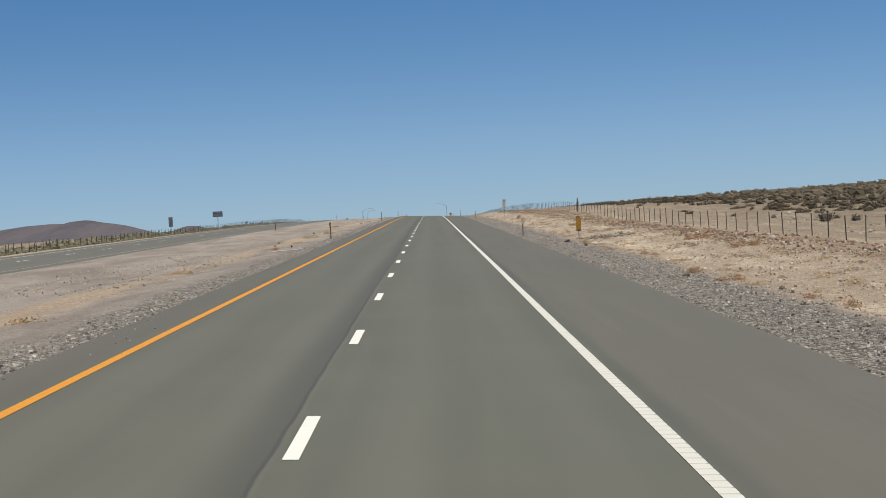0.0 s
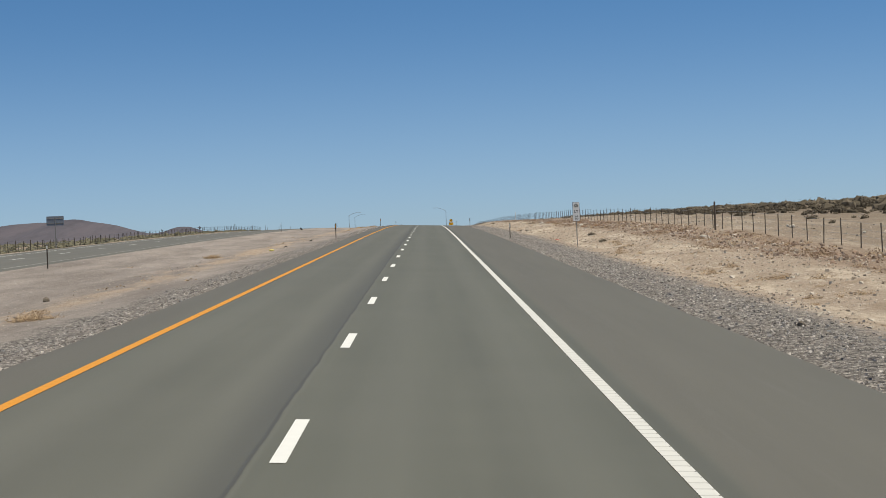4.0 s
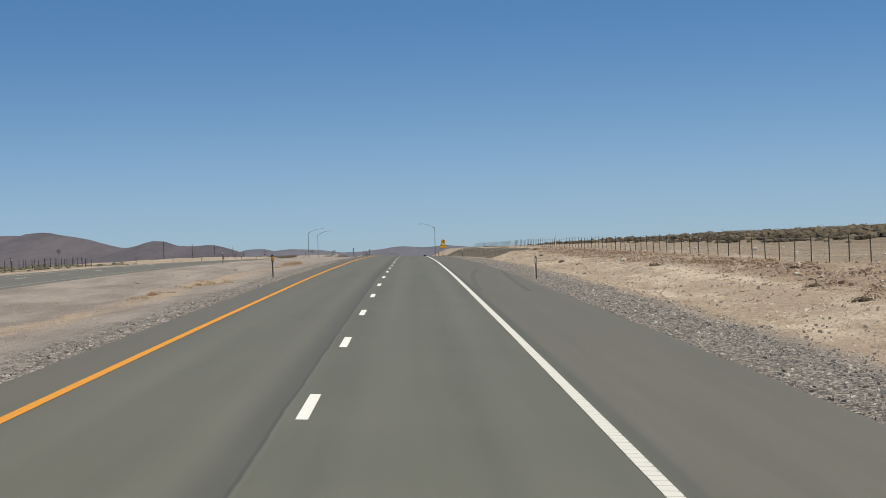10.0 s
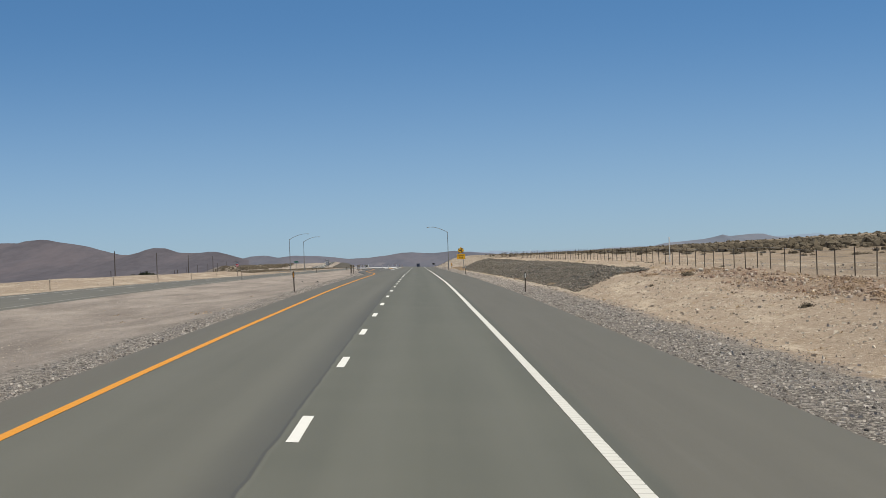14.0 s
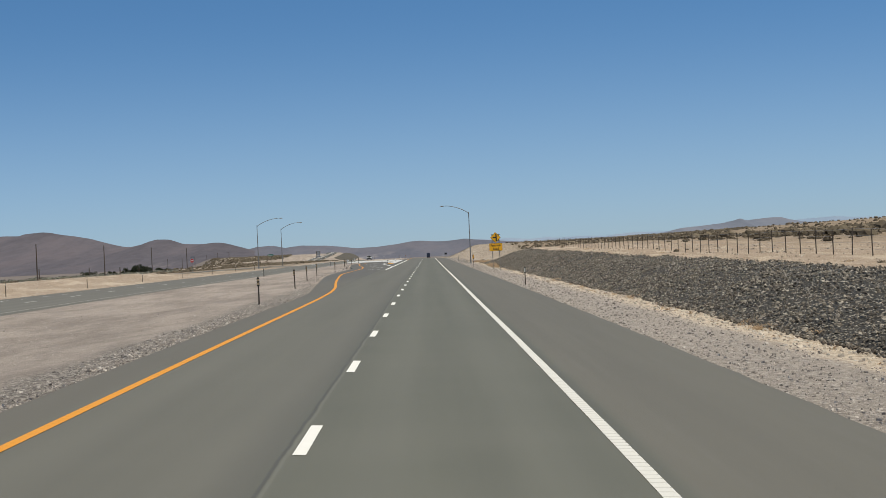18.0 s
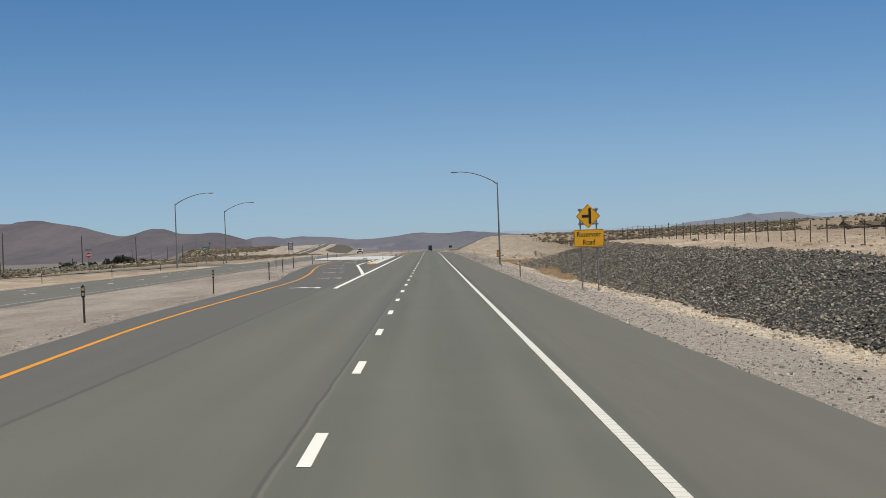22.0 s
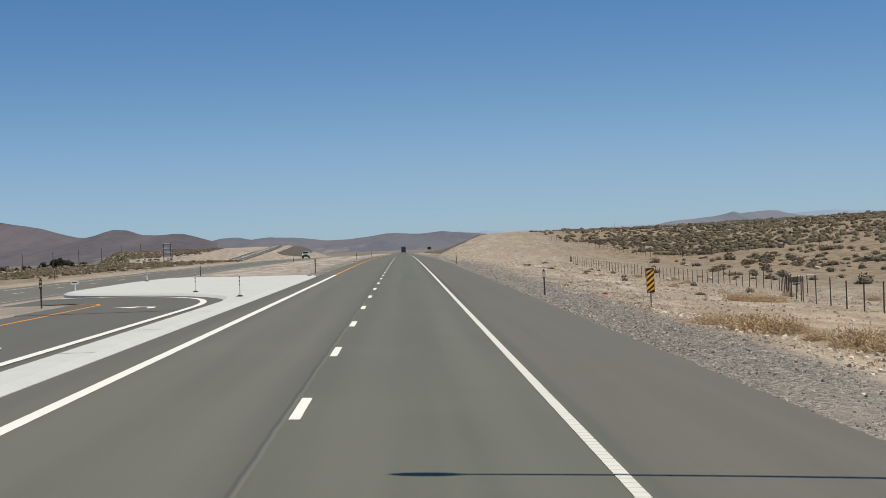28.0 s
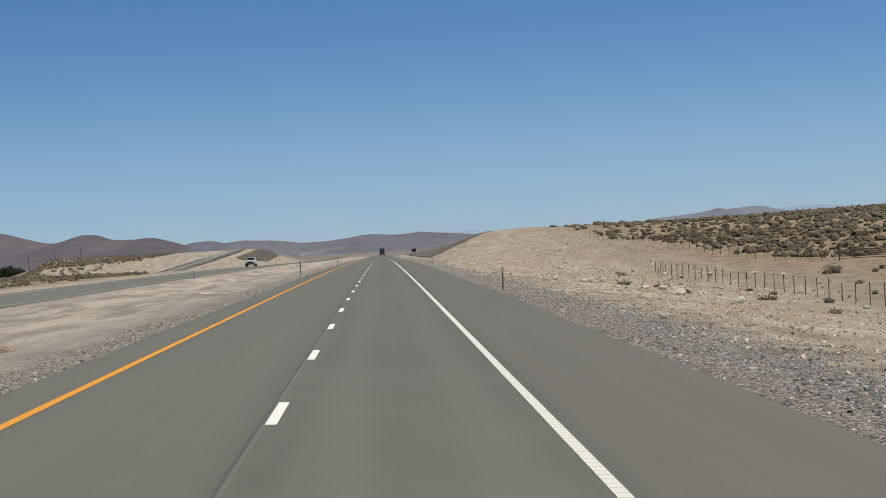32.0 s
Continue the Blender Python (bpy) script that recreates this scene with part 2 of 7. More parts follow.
M_RIPRAP = islands("dark_riprap", [(0.035, 0.031, 0.027), (0.175, 0.154, 0.126), (0.345, 0.312, 0.262), (0.065, 0.057, 0.047), (0.235, 0.209, 0.172), (0.56, 0.515, 0.44), (0.125, 0.10, 0.08)])
M_SAGE = islands("sagebrush_leaves", [(0.044, 0.034, 0.022), (0.096, 0.075, 0.049), (0.175, 0.14, 0.098), (0.064, 0.05, 0.033), (0.125, 0.102, 0.069)], bump=0.0)
M_SAGEG = islands("grey_green_sagebrush", [(0.072, 0.066, 0.041), (0.15, 0.138, 0.09), (0.225, 0.207, 0.143), (0.10, 0.092, 0.058)], bump=0.0)
M_DRY = islands("dry_brush_straw", [(0.40, 0.275, 0.165), (0.56, 0.415, 0.265), (0.30, 0.20, 0.115), (0.66, 0.52, 0.355)], bump=0.0)
M_RUST = islands("red_brown_brush", [(0.20, 0.128, 0.08), (0.36, 0.25, 0.163), (0.50, 0.375, 0.255), (0.26, 0.175, 0.11)], bump=0.0)
M_HEDGE = islands("grey_green_leaves", [(0.075, 0.075, 0.06), (0.15, 0.15, 0.122), (0.215, 0.212, 0.175)], bump=0.0)
M_EDGE = grained("road_paint_edge_line", (0.53, 0.53, 0.505), (0.70, 0.698, 0.67), 5, 0.65, bump=0.2, spread=0.0)
M_GROOVE = grained("road_paint_grooved", (0.38, 0.378, 0.36), (0.55, 0.547, 0.525), 6, 0.7, bump=0.2, spread=0.0)
M_OLDW = grained("road_paint_faded", (0.30, 0.295, 0.275), (0.50, 0.49, 0.46), 3, 0.75, bump=0.2, spread=0.0)
M_TREE = islands("tree_leaves", [(0.014, 0.02, 0.009), (0.03, 0.038, 0.017), (0.05, 0.058, 0.028)], bump=0.0)


def ground_material():
    m = mat("desert_ground", (0.36, 0.29, 0.22), 0.95)
    g = Graph(m)
    p = g.pos()
    sep = g.add("SeparateXYZ", {0: p})
    x, y = sep.outputs["X"], sep.outputs["Y"]
    # grain is drawn out along the road, against foreshortening at a low eye
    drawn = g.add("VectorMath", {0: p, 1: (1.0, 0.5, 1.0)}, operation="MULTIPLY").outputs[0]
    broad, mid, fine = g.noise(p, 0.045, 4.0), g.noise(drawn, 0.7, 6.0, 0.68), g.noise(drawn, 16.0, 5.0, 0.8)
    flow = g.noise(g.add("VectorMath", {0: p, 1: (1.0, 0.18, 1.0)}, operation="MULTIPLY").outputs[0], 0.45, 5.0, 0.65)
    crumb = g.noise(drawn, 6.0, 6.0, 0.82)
    speck = g.add("TexVoronoi", {"Vector": drawn, "Scale": 9.0})
    spot = g.step(speck.outputs["Distance"], 0.34, 0.18)
    tone_ = g.add("SeparateColor", {0: speck.outputs["Color"]}).outputs[1]
    sand = g.mix(broad, (0.278, 0.216, 0.166), (0.395, 0.32, 0.255))
    sand = g.mix(g.math("MULTIPLY", g.step(flow, 0.46, 0.68), 0.7), sand, (0.60, 0.515, 0.42))
    sand = g.mix(g.math("MULTIPLY", g.step(mid, 0.50, 0.68), 0.55), sand, (0.255, 0.185, 0.122))
    sand = g.mix(g.math("MULTIPLY", g.step(crumb, 0.47, 0.35), 0.85), sand, (0.155, 0.115, 0.08))
    sand = g.mix(g.math("MULTIPLY", g.step(crumb, 0.56, 0.66), 0.85), sand, (0.64, 0.565, 0.465))
    sand = g.mix(g.math("MULTIPLY", g.step(fine, 0.52, 0.70), 0.45), sand, (0.17, 0.135, 0.10))
    sand = g.mix(g.math("MULTIPLY", spot, g.step(tone_, 0.55, 0.6)), sand, g.ramp(tone_, [(0.55, (0.12, 0.09, 0.065)), (0.8, (0.30, 0.24, 0.18)), (1.0, (0.68, 0.62, 0.54))]))
    # greyer graded dirt in the median and at both verges
    dirt = g.mix(g.step(flow, 0.32, 0.68), (0.198, 0.170, 0.151), (0.330, 0.287, 0.257))
    dirt = g.mix(g.math("MULTIPLY", g.step(broad, 0.5, 0.7), 0.5), dirt, (0.37, 0.325, 0.287))
    dirt = g.mix(g.math("MULTIPLY", g.step(mid, 0.52, 0.7), 0.4), dirt, (0.175, 0.148, 0.125))
    dirt = g.mix(g.math("MULTIPLY", g.step(crumb, 0.47, 0.34), 0.65), dirt, (0.135, 0.117, 0.10))
    dirt = g.mix(g.math("MULTIPLY", g.step(crumb, 0.57, 0.68), 0.6), dirt, (0.46, 0.415, 0.36))
    dirt = g.mix(g.math("MULTIPLY", g.step(fine, 0.52, 0.70), 0.4), dirt, (0.15, 0.13, 0.115))
    dirt = g.mix(g.math("MULTIPLY", g.math("MULTIPLY", spot, g.step(tone_, 0.7, 0.75)), 0.8), dirt, g.ramp(tone_, [(0.7, (0.09, 0.08, 0.07)), (1.0, (0.55, 0.51, 0.45))]))
    lump = g.add("TexVoronoi", {"Vector": p, "Scale": 2.6})
    lt = g.add("SeparateColor", {0: lump.outputs["Color"]}).outputs[0]
    ls = g.math("MULTIPLY", g.step(g.math("ADD", lump.outputs["Distance"], g.math("MULTIPLY", crumb, 0.5)), 0.55, 0.38), g.step(lt, 0.45, 0.5))
    sand = g.mix(g.math("MULTIPLY", ls, 0.7), sand, g.ramp(lt, [(0.45, (0.15, 0.112, 0.078)), (0.72, (0.27, 0.215, 0.16)), (1.0, (0.66, 0.60, 0.52))]))
    wob = g.math("MULTIPLY", g.math("SUBTRACT", mid, 0.5), 2.2)
    xr = g.math("ADD", x, wob)
    right = g.math("MULTIPLY", g.step(xr, 10.9, 9.6), 1.0)
    left = g.step(xr, -29.0, -27.5)
    away = g.math("MAXIMUM", g.math("MULTIPLY", g.step(y, 815.0, 855.0), g.math("ADD", 0.12, g.math("MULTIPLY", g.step(x, 12.0, 9.0), 0.35))), g.math("MULTIPLY", g.math("MULTIPLY", g.step(x, -12.0, -20.0), g.step(y, 1080.0, 1130.0)), 0.75))
    c = g.mix(g.math("MAXIMUM", g.math("MULTIPLY", right, left), away), sand, dirt)
    # tan wash with dried growth along the low line of the median, and pale sand past the junction
    low = g.math("ABSOLUTE", g.math("ADD", xr, 8.9))
    early = g.step(y, 440.0, 380.0)
    c = g.mix(g.math("MULTIPLY", g.math("MULTIPLY", g.math("MULTIPLY", g.step(low, 1.5, 0.2), g.step(flow, 0.40, 0.58)), early), 0.6), c, g.mix(g.step(crumb, 0.4, 0.6), (0.33, 0.215, 0.125), (0.47, 0.37, 0.265)))
    late = g.math("MULTIPLY", g.step(y, 900.0, 925.0), g.math("MULTIPLY", g.step(xr, -17.0, -15.0), g.step(xr, -7.6, -9.4)))
    c = g.mix(g.math("MULTIPLY", g.math("MULTIPLY", late, g.step(flow, 0.42, 0.60)), 0.6), c, g.mix(g.step(crumb, 0.4, 0.6), (0.37, 0.318, 0.262), (0.50, 0.448, 0.385)))
    # stony verge beside the asphalt: crushed grey stone
    jog = g.add("VectorMath", {0: g.add("TexNoise", {"Vector": p, "Scale": 14.0, "Detail": 2.0}).outputs["Color"], 1: (0.09, 0.09, 0.0)}, operation="MULTIPLY").outputs[0]
    vor = g.add("TexVoronoi", {"Vector": g.add("VectorMath", {0: p, 1: jog}, operation="ADD").outputs[0], "Scale": 17.0})
    peb = g.ramp(g.add("SeparateColor", {0: vor.outputs["Color"]}).outputs[0], [(0.0, (0.032, 0.028, 0.025)), (0.35, (0.125, 0.112, 0.1)), (0.72, (0.27, 0.245, 0.219)), (1.0, (0.54, 0.497, 0.45))])
    verge_r = g.math("MULTIPLY", g.step(xr, 10.6, 9.4), g.step(x, 6.8, 7.1))
    verge_l = g.math("MULTIPLY", g.step(xr, -6.9, -5.9), g.step(x, -4.4, -4.7))
    verge = g.math("ADD", verge_r, verge_l)
    patch = g.step(g.noise(drawn, 0.8, 3.0), 0.22, 0.45)
    c = g.mix(g.math("MULTIPLY", g.math("MULTIPLY", verge, patch), 0.88), c, peb)
    # browner rubble soil on the berm below the fence
    berm = g.math("MULTIPLY", g.math("MULTIPLY", g.step(xr, 15.0, 16.8), g.step(xr, 22.6, 21.2)), g.math("MULTIPLY", g.step(y, 505.0, 470.0), g.step(flow, 0.36, 0.56)))
    c = g.mix(g.math("MULTIPLY", berm, 0.78), c, g.mix(g.step(crumb, 0.38, 0.62), (0.125, 0.08, 0.053), (0.315, 0.225, 0.16)))
    # paler, pinkish fines on the verge below the rock bank
    pale = g.math("MULTIPLY", g.math("MULTIPLY", g.step(y, 465.0, 540.0), g.step(y, 815.0, 775.0)), g.math("MULTIPLY", g.step(x, 7.0, 7.4), g.step(xr, 12.6, 11.8)))
    c = g.mix(g.math("MULTIPLY", pale, 0.62), c, g.mix(g.step(crumb, 0.4, 0.62), (0.345, 0.304, 0.273), (0.55, 0.492, 0.445)))
    # sandy strip with pale rubble at the foot of the bank
    foot = g.math("MULTIPLY", g.math("MULTIPLY", g.step(y, 480.0, 540.0), g.step(y, 815.0, 790.0)), g.math("MULTIPLY", g.step(xr, 9.6, 10.6), g.step(xr, 12.6, 11.9)))
    c = g.mix(g.math("MULTIPLY", foot, 0.7), c, g.mix(g.step(crumb, 0.42, 0.6), (0.40, 0.325, 0.25), (0.72, 0.645, 0.54)))
    # darker, damp-looking soil in patches past the junction
    soil = g.math("MULTIPLY", g.math("MULTIPLY", g.step(g.noise(drawn, 0.35, 5.0, 0.7), 0.52, 0.64), g.step(y, 825.0, 850.0)), g.math("MULTIPLY", g.step(xr, 7.6, 8.6), g.step(xr, 15.5, 12.5)))
    c = g.mix(g.math("MULTIPLY", soil, 0.65), c, g.mix(crumb, (0.085, 0.07, 0.055), (0.22, 0.18, 0.14)))
    # scrub-covered slopes away from the road are browner, with ragged limits
    patchy_ = g.noise(p, 0.018, 5.0, 0.65)
    yw = g.math("ADD", y, g.math("MULTIPLY", g.math("SUBTRACT", patchy_, 0.5), 140.0))
    xw = g.math("ADD", x, g.math("MULTIPLY", g.math("SUBTRACT", patchy_, 0.5), 26.0))
    hillside = g.step(g.math("ADD", xw, g.math("MULTIPLY", g.step(yw, 800.0, 860.0), 4.0)), 20.0, 50.0)
    cut = g.math("MULTIPLY", g.math("MULTIPLY", g.math("MULTIPLY", g.step(yw, 440.0, 480.0), g.step(yw, 800.0, 740.0)), g.step(xw, -72.0, -48.0)), 0.7)
    plain = g.math("MULTIPLY", g.step(x, -30.0, -32.5), g.math("MAXIMUM", g.step(yw, 1140.0, 1080.0), g.step(xw, -95.0, -120.0)))
    far = g.math("MAXIMUM", hillside, g.math("MULTIPLY", plain, g.math("SUBTRACT", 0.85, cut)))
    c = g.mix(g.math("MULTIPLY", far, 0.8), c, g.mix(g.step(mid, 0.38, 0.62), (0.115, 0.088, 0.058), (0.26, 0.205, 0.145)))
    # the bare grey plain towards the hills
    bare = g.math("MULTIPLY", g.math("MAXIMUM", g.step(yw, 1650.0, 1900.0), g.step(xw, -110.0, -150.0)), 0.85)
    c = g.mix(bare, c, g.mix(patchy_, (0.115, 0.098, 0.092), (0.175, 0.152, 0.14)))
    c = g.mix(g.step(x, 9.0, 11.0), c, g.mix(1.0, c, (1.0, 0.98, 0.95), "MULTIPLY"))
    c = g.mix(g.math("MULTIPLY", g.math("MULTIPLY", g.step(xr, 10.6, 11.6), g.step(xr, 17.0, 15.5)), g.step(y, 520.0, 480.0)), c, g.mix(1.0, c, (1.11, 1.13, 1.15), "MULTIPLY"))
    # greyer, duller ground beyond the fence
    c = g.mix(g.math("MULTIPLY", g.step(xr, 21.0, 24.0), g.step(y, 560.0, 460.0)), c, g.mix(1.0, c, (0.79, 0.80, 0.80), "MULTIPLY"))
    # the graded median is paler and pinker, and so is the trampled sand past the junction
    c = g.mix(g.math("MULTIPLY", g.step(x, -4.0, -5.0), g.step(x, -30.0, -28.0)), c, g.mix(1.0, c, (1.065, 1.065, 1.08), "MULTIPLY"))
    c = g.mix(g.math("MULTIPLY", g.step(x, 7.0, 9.0), g.math("MULTIPLY", g.step(y, 830.0, 860.0), g.step(x, 46.0, 36.0))), c, g.mix(1.0, c, (0.97, 1.02, 1.08), "MULTIPLY"))
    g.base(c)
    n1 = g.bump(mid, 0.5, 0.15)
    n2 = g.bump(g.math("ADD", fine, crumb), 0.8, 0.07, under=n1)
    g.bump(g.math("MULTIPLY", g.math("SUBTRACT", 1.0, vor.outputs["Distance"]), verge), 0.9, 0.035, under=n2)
    return m


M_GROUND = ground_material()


def mountain_material(name, low, high):
    m = mat(name, low, 1.0)
    g = Graph(m)
    p = g.pos()
    down = g.add("VectorMath", {0: p, 1: (1.0, 0.14, 1.0)}, operation="MULTIPLY").outputs[0]
    a, b = g.noise(down, 0.0045, 5.0, 0.6), g.noise(down, 0.05, 4.0, 0.7)
    k = g.step(g.math("ADD", g.math("MULTIPLY", a, 0.6), g.math("MULTIPLY", b, 0.4)), 0.30, 0.70)
    c = g.mix(k, low, high)
    g.bump(g.noise(down, 0.014, 6.0, 0.62), 0.55, 9.0)
    sep = g.add("SeparateXYZ", {0: p})
    c = g.mix(g.math("MULTIPLY", g.step(g.noise(down, 0.009, 4.0, 0.6), 0.48, 0.66), 0.32), c, tuple(v * k for v, k in zip(high, (1.12, 1.0, 0.93))))
    wash = g.math("MULTIPLY", g.step(g.noise(g.add("VectorMath", {0: p, 1: (0.7, 0.06, 1.2)}, operation="MULTIPLY").outputs[0], 0.011, 5.0), 0.56, 0.68), g.step(sep.outputs["Z"], 34.0, 12.0))
    c = g.mix(g.math("MULTIPLY", wash, 0.45), c, (0.40, 0.36, 0.345))
    g.base(c)
    return m


# aerial haze is put into the rock colours: bluer and paler range by range
M_MTN = mountain_material("far_hills_hazed", (0.055, 0.050, 0.063), (0.110, 0.100, 0.119))
M_MTNMID = mountain_material("middle_hills_hazed", (0.078, 0.083, 0.112), (0.128, 0.130, 0.164))
M_MTNFAR = mountain_material("far_range_hazed", (0.116, 0.135, 0.180), (0.165, 0.182, 0.232))
M_MTNBLUE = mountain_material("blue_range_hazed", (0.19, 0.255, 0.36), (0.225, 0.29, 0.395))

# ---- building helpers ----


def mesh_of(name, bm, material):
    me = bpy.data.meshes.new(name)
    bm.to_mesh(me)
    bm.free()
    me.materials.append(material)
    return me


def part(name, bm, material, parent=None, label=""):
    ob = new(name, mesh_of(name, bm, material))
    ob.parent = parent
    return tagged(ob, label)


def share(name, me, parent, m=None):
    ob = new(name, me)
    ob.parent = parent
    if m is not None:
        ob.matrix_basis = m
    return ob


def thing(name, label, category, group="", kind="", at=(0, 0, 0), turn=0.0):
    ob = new(name)
    ob.matrix_basis = pose(*at, 0, 0, turn)
    return tagged(ob, label, category, group, kind)


def box(bm, x0, x1, y0, y1, z0, z1, bevel=0.0):
    g = bmesh.ops.create_cube(bm, size=1.0, matrix=Matrix.Translation(((x0 + x1) / 2, (y0 + y1) / 2, (z0 + z1) / 2)) @ Matrix.Diagonal((x1 - x0, y1 - y0, z1 - z0, 1)))
    if bevel:
        es = list({e for v in g["verts"] for e in v.link_edges})
        bmesh.ops.bevel(bm, geom=es, offset=bevel, segments=1, affect="EDGES")
    return bm


def rod(bm, a, b, r0, r1=None, n=8):
    a, b = Vector(a), Vector(b)
    d = b - a
    m = Matrix.Translation((a + b) / 2) @ d.to_track_quat("Z", "Y").to_matrix().to_4x4()
    bmesh.ops.create_cone(bm, cap_ends=True, segments=n, radius1=r0, radius2=r0 if r1 is None else r1, depth=d.length, matrix=m)
    return bm


def tube(bm, pts, radii, n=8):
    """A bent tube through points."""
    rings = []
    for i, p in enumerate(pts):
        p = Vector(p)
        d = Vector(pts[min(i + 1, len(pts) - 1)]) - Vector(pts[max(i - 1, 0)])
        qm = d.to_track_quat("Z", "Y")
        rings.append([bm.verts.new(p + qm @ Vector((radii[i] * math.cos(k * math.tau / n), radii[i] * math.sin(k * math.tau / n), 0))) for k in range(n)])
    for r0, r1 in zip(rings, rings[1:]):
        for k in range(n):
            bm.faces.new((r0[k], r0[(k + 1) % n], r1[(k + 1) % n], r1[k]))
    bm.faces.new(rings[0][::-1])
    bm.faces.new(rings[-1])
    return bm


def plate(bm, pts, y0, y1):
    """A flat sheet in the x-z plane with the outline pts, from y0 (front) to y1."""
    front = [bm.verts.new((x, y0, z)) for x, z in pts]
    back = [bm.verts.new((x, y1, z)) for x, z in pts]
    bm.faces.new(front)
    bm.faces.new(back[::-1])
    n = len(pts)
    for i in range(n):
        bm.faces.new((front[i], back[i], back[(i + 1) % n], front[(i + 1) % n]))
    bmesh.ops.recalc_face_normals(bm, faces=bm.faces)
    return bm


def rounded(w, h, r, cx=0.0, cz=0.0, n=4):
    out = []
    for sx, sz, a0 in ((1, 1, 0), (-1, 1, 90), (-1, -1, 180), (1, -1, 270)):
        for k in range(n + 1):
            a = radians(a0 + 90 * k / n)
            out.append((cx + sx * (w / 2 - r) + r * math.cos(a), cz + sz * (h / 2 - r) + r * math.sin(a)))
    return out


def np_mesh(name, verts, faces, material, smooth=False):
    """A mesh from arrays of corners and of triangles or quads."""
    me = bpy.data.meshes.new(name)
    verts, faces = np.asarray(verts, np.float32), np.asarray(faces, np.int32)
    k = faces.shape[1]
    me.vertices.add(len(verts))
    me.vertices.foreach_set("co", verts.ravel())
    me.loops.add(faces.size)
    me.loops.foreach_set("vertex_index", faces.ravel())
    me.polygons.add(len(faces))
    me.polygons.foreach_set("loop_start", np.arange(0, faces.size, k, dtype=np.int32))
    me.polygons.foreach_set("use_smooth", np.full(len(faces), smooth))
    me.update(calc_edges=True)
    me.validate()
    me.materials.append(material)
    return me


def scatter_mesh(name, protos, places, material):
    """Copies of small prototype meshes (corners, triangles), each placed as (x, y, z, sx, sy, sz, turn), in one mesh."""
    vs, fs, base = [], [], 0
    places = np.asarray(places, float)
    pick = np.arange(len(places)) % len(protos)
    for i, (pv, pf) in enumerate(protos):
        pl = places[pick == i]
        if not len(pl):
            continue
        c, s = np.cos(pl[:, 6]), np.sin(pl[:, 6])
        q = pv[None] * pl[:, None, 3:6]
        x = q[..., 0] * c[:, None] - q[..., 1] * s[:, None] + pl[:, None, 0]
        y = q[..., 0] * s[:, None] + q[..., 1] * c[:, None] + pl[:, None, 1]
        z = q[..., 2] + pl[:, None, 2]
        vs.append(np.stack([x, y, z], -1).reshape(-1, 3))
        fs.append((pf[None] + (np.arange(len(pl)) * len(pv))[:, None, None] + base).reshape(-1, pf.shape[1]))
        base += len(pl) * len(pv)
    return np_mesh(name, np.concatenate(vs), np.concatenate(fs), material)


rng = np.random.default_rng(7)


def stone_proto(sub, rough):
    bm = bmesh.new()
    if sub == 0:
        bmesh.ops.create_cube(bm, size=1.3)
        bmesh.ops.triangulate(bm, faces=bm.faces)
    else:
        bmesh.ops.create_icosphere(bm, subdivisions=sub, radius=1.0)
    for v in bm.verts:
        v.co *= 1 + rough * (rng.random() - 0.5) * 2
        v.co.z *= 0.75
    bm.verts.index_update()
    pv = np.array([v.co[:] for v in bm.verts])
    pf = np.array([[v.index for v in f.verts] for f in bm.faces])
    bm.free()
    return pv, pf


def chip_proto():
    """A broken stone, half sunk: a three-cornered lump with a slanting top."""
    a0, vs = rng.random() * 6.283, []
    for z, r in ((-0.6, 1.0), (0.5, 0.72)):
        for k in range(3):
            a = a0 + (k + rng.uniform(-0.2, 0.2)) * 2.094 + (0.6 if z > 0 else 0.0)
            vs.append((r * rng.uniform(0.8, 1.15) * math.cos(a), r * rng.uniform(0.8, 1.15) * math.sin(a), z + (rng.uniform(-0.3, 0.3) if z > 0 else 0)))
    return np.array(vs), np.array([(3, 4, 5), (0, 1, 3), (1, 4, 3), (1, 2, 4), (2, 5, 4), (2, 0, 5), (0, 3, 5)])


def pebble_proto():
    """A small broken stone, half sunk: three corners below, and a slanting face above."""
    a0, base = rng.random() * 6.283, []
    for k in range(3):
        a = a0 + (k + rng.uniform(-0.2, 0.2)) * 2.094
        base.append((rng.uniform(0.85, 1.2) * math.cos(a), rng.uniform(0.85, 1.2) * math.sin(a), -0.6))
    top = []
    for k in (0, 1):
        f = rng.uniform(0.62, 0.85)
        top.append((base[k][0] * f + rng.uniform(-0.12, 0.12), base[k][1] * f + rng.uniform(-0.12, 0.12), rng.uniform(0.3, 0.62)))
    return np.array(base + top), np.array([(0, 1, 4), (0, 4, 3), (1, 2, 4), (2, 0, 3), (2, 3, 4)])


def clump_proto(n, lumps, leaf, tall=0.9):
    """A soft, rounded clump of dry growth: small scraps of leaf and twig filling a few lumps."""
    vs, fs = [], []
    mids = [(np.array((*rng.normal(0, 0.3, 2), 0.05)), rng.uniform(0.45, 0.75)) for _ in range(lumps)]
    for i in range(n):
        m, r = mids[i % lumps]
        d = rng.normal(0, 1, 3)
        d[2] = abs(d[2])
        d /= np.linalg.norm(d)
        p = m + d * r * rng.random() ** 0.35
        a, b_ = rng.normal(0, leaf * 0.6, 3), d * leaf * 0.8 + rng.normal(0, leaf * 0.6, 3)
        k = len(vs)
        vs += [p - a * 0.5, p + a * 0.5, p + b_]
        fs.append((k, k + 1, k + 2))
    vs = np.array(vs)
    vs[:, 2] = np.maximum(vs[:, 2] * tall, -0.03)
    return vs, np.array(fs)


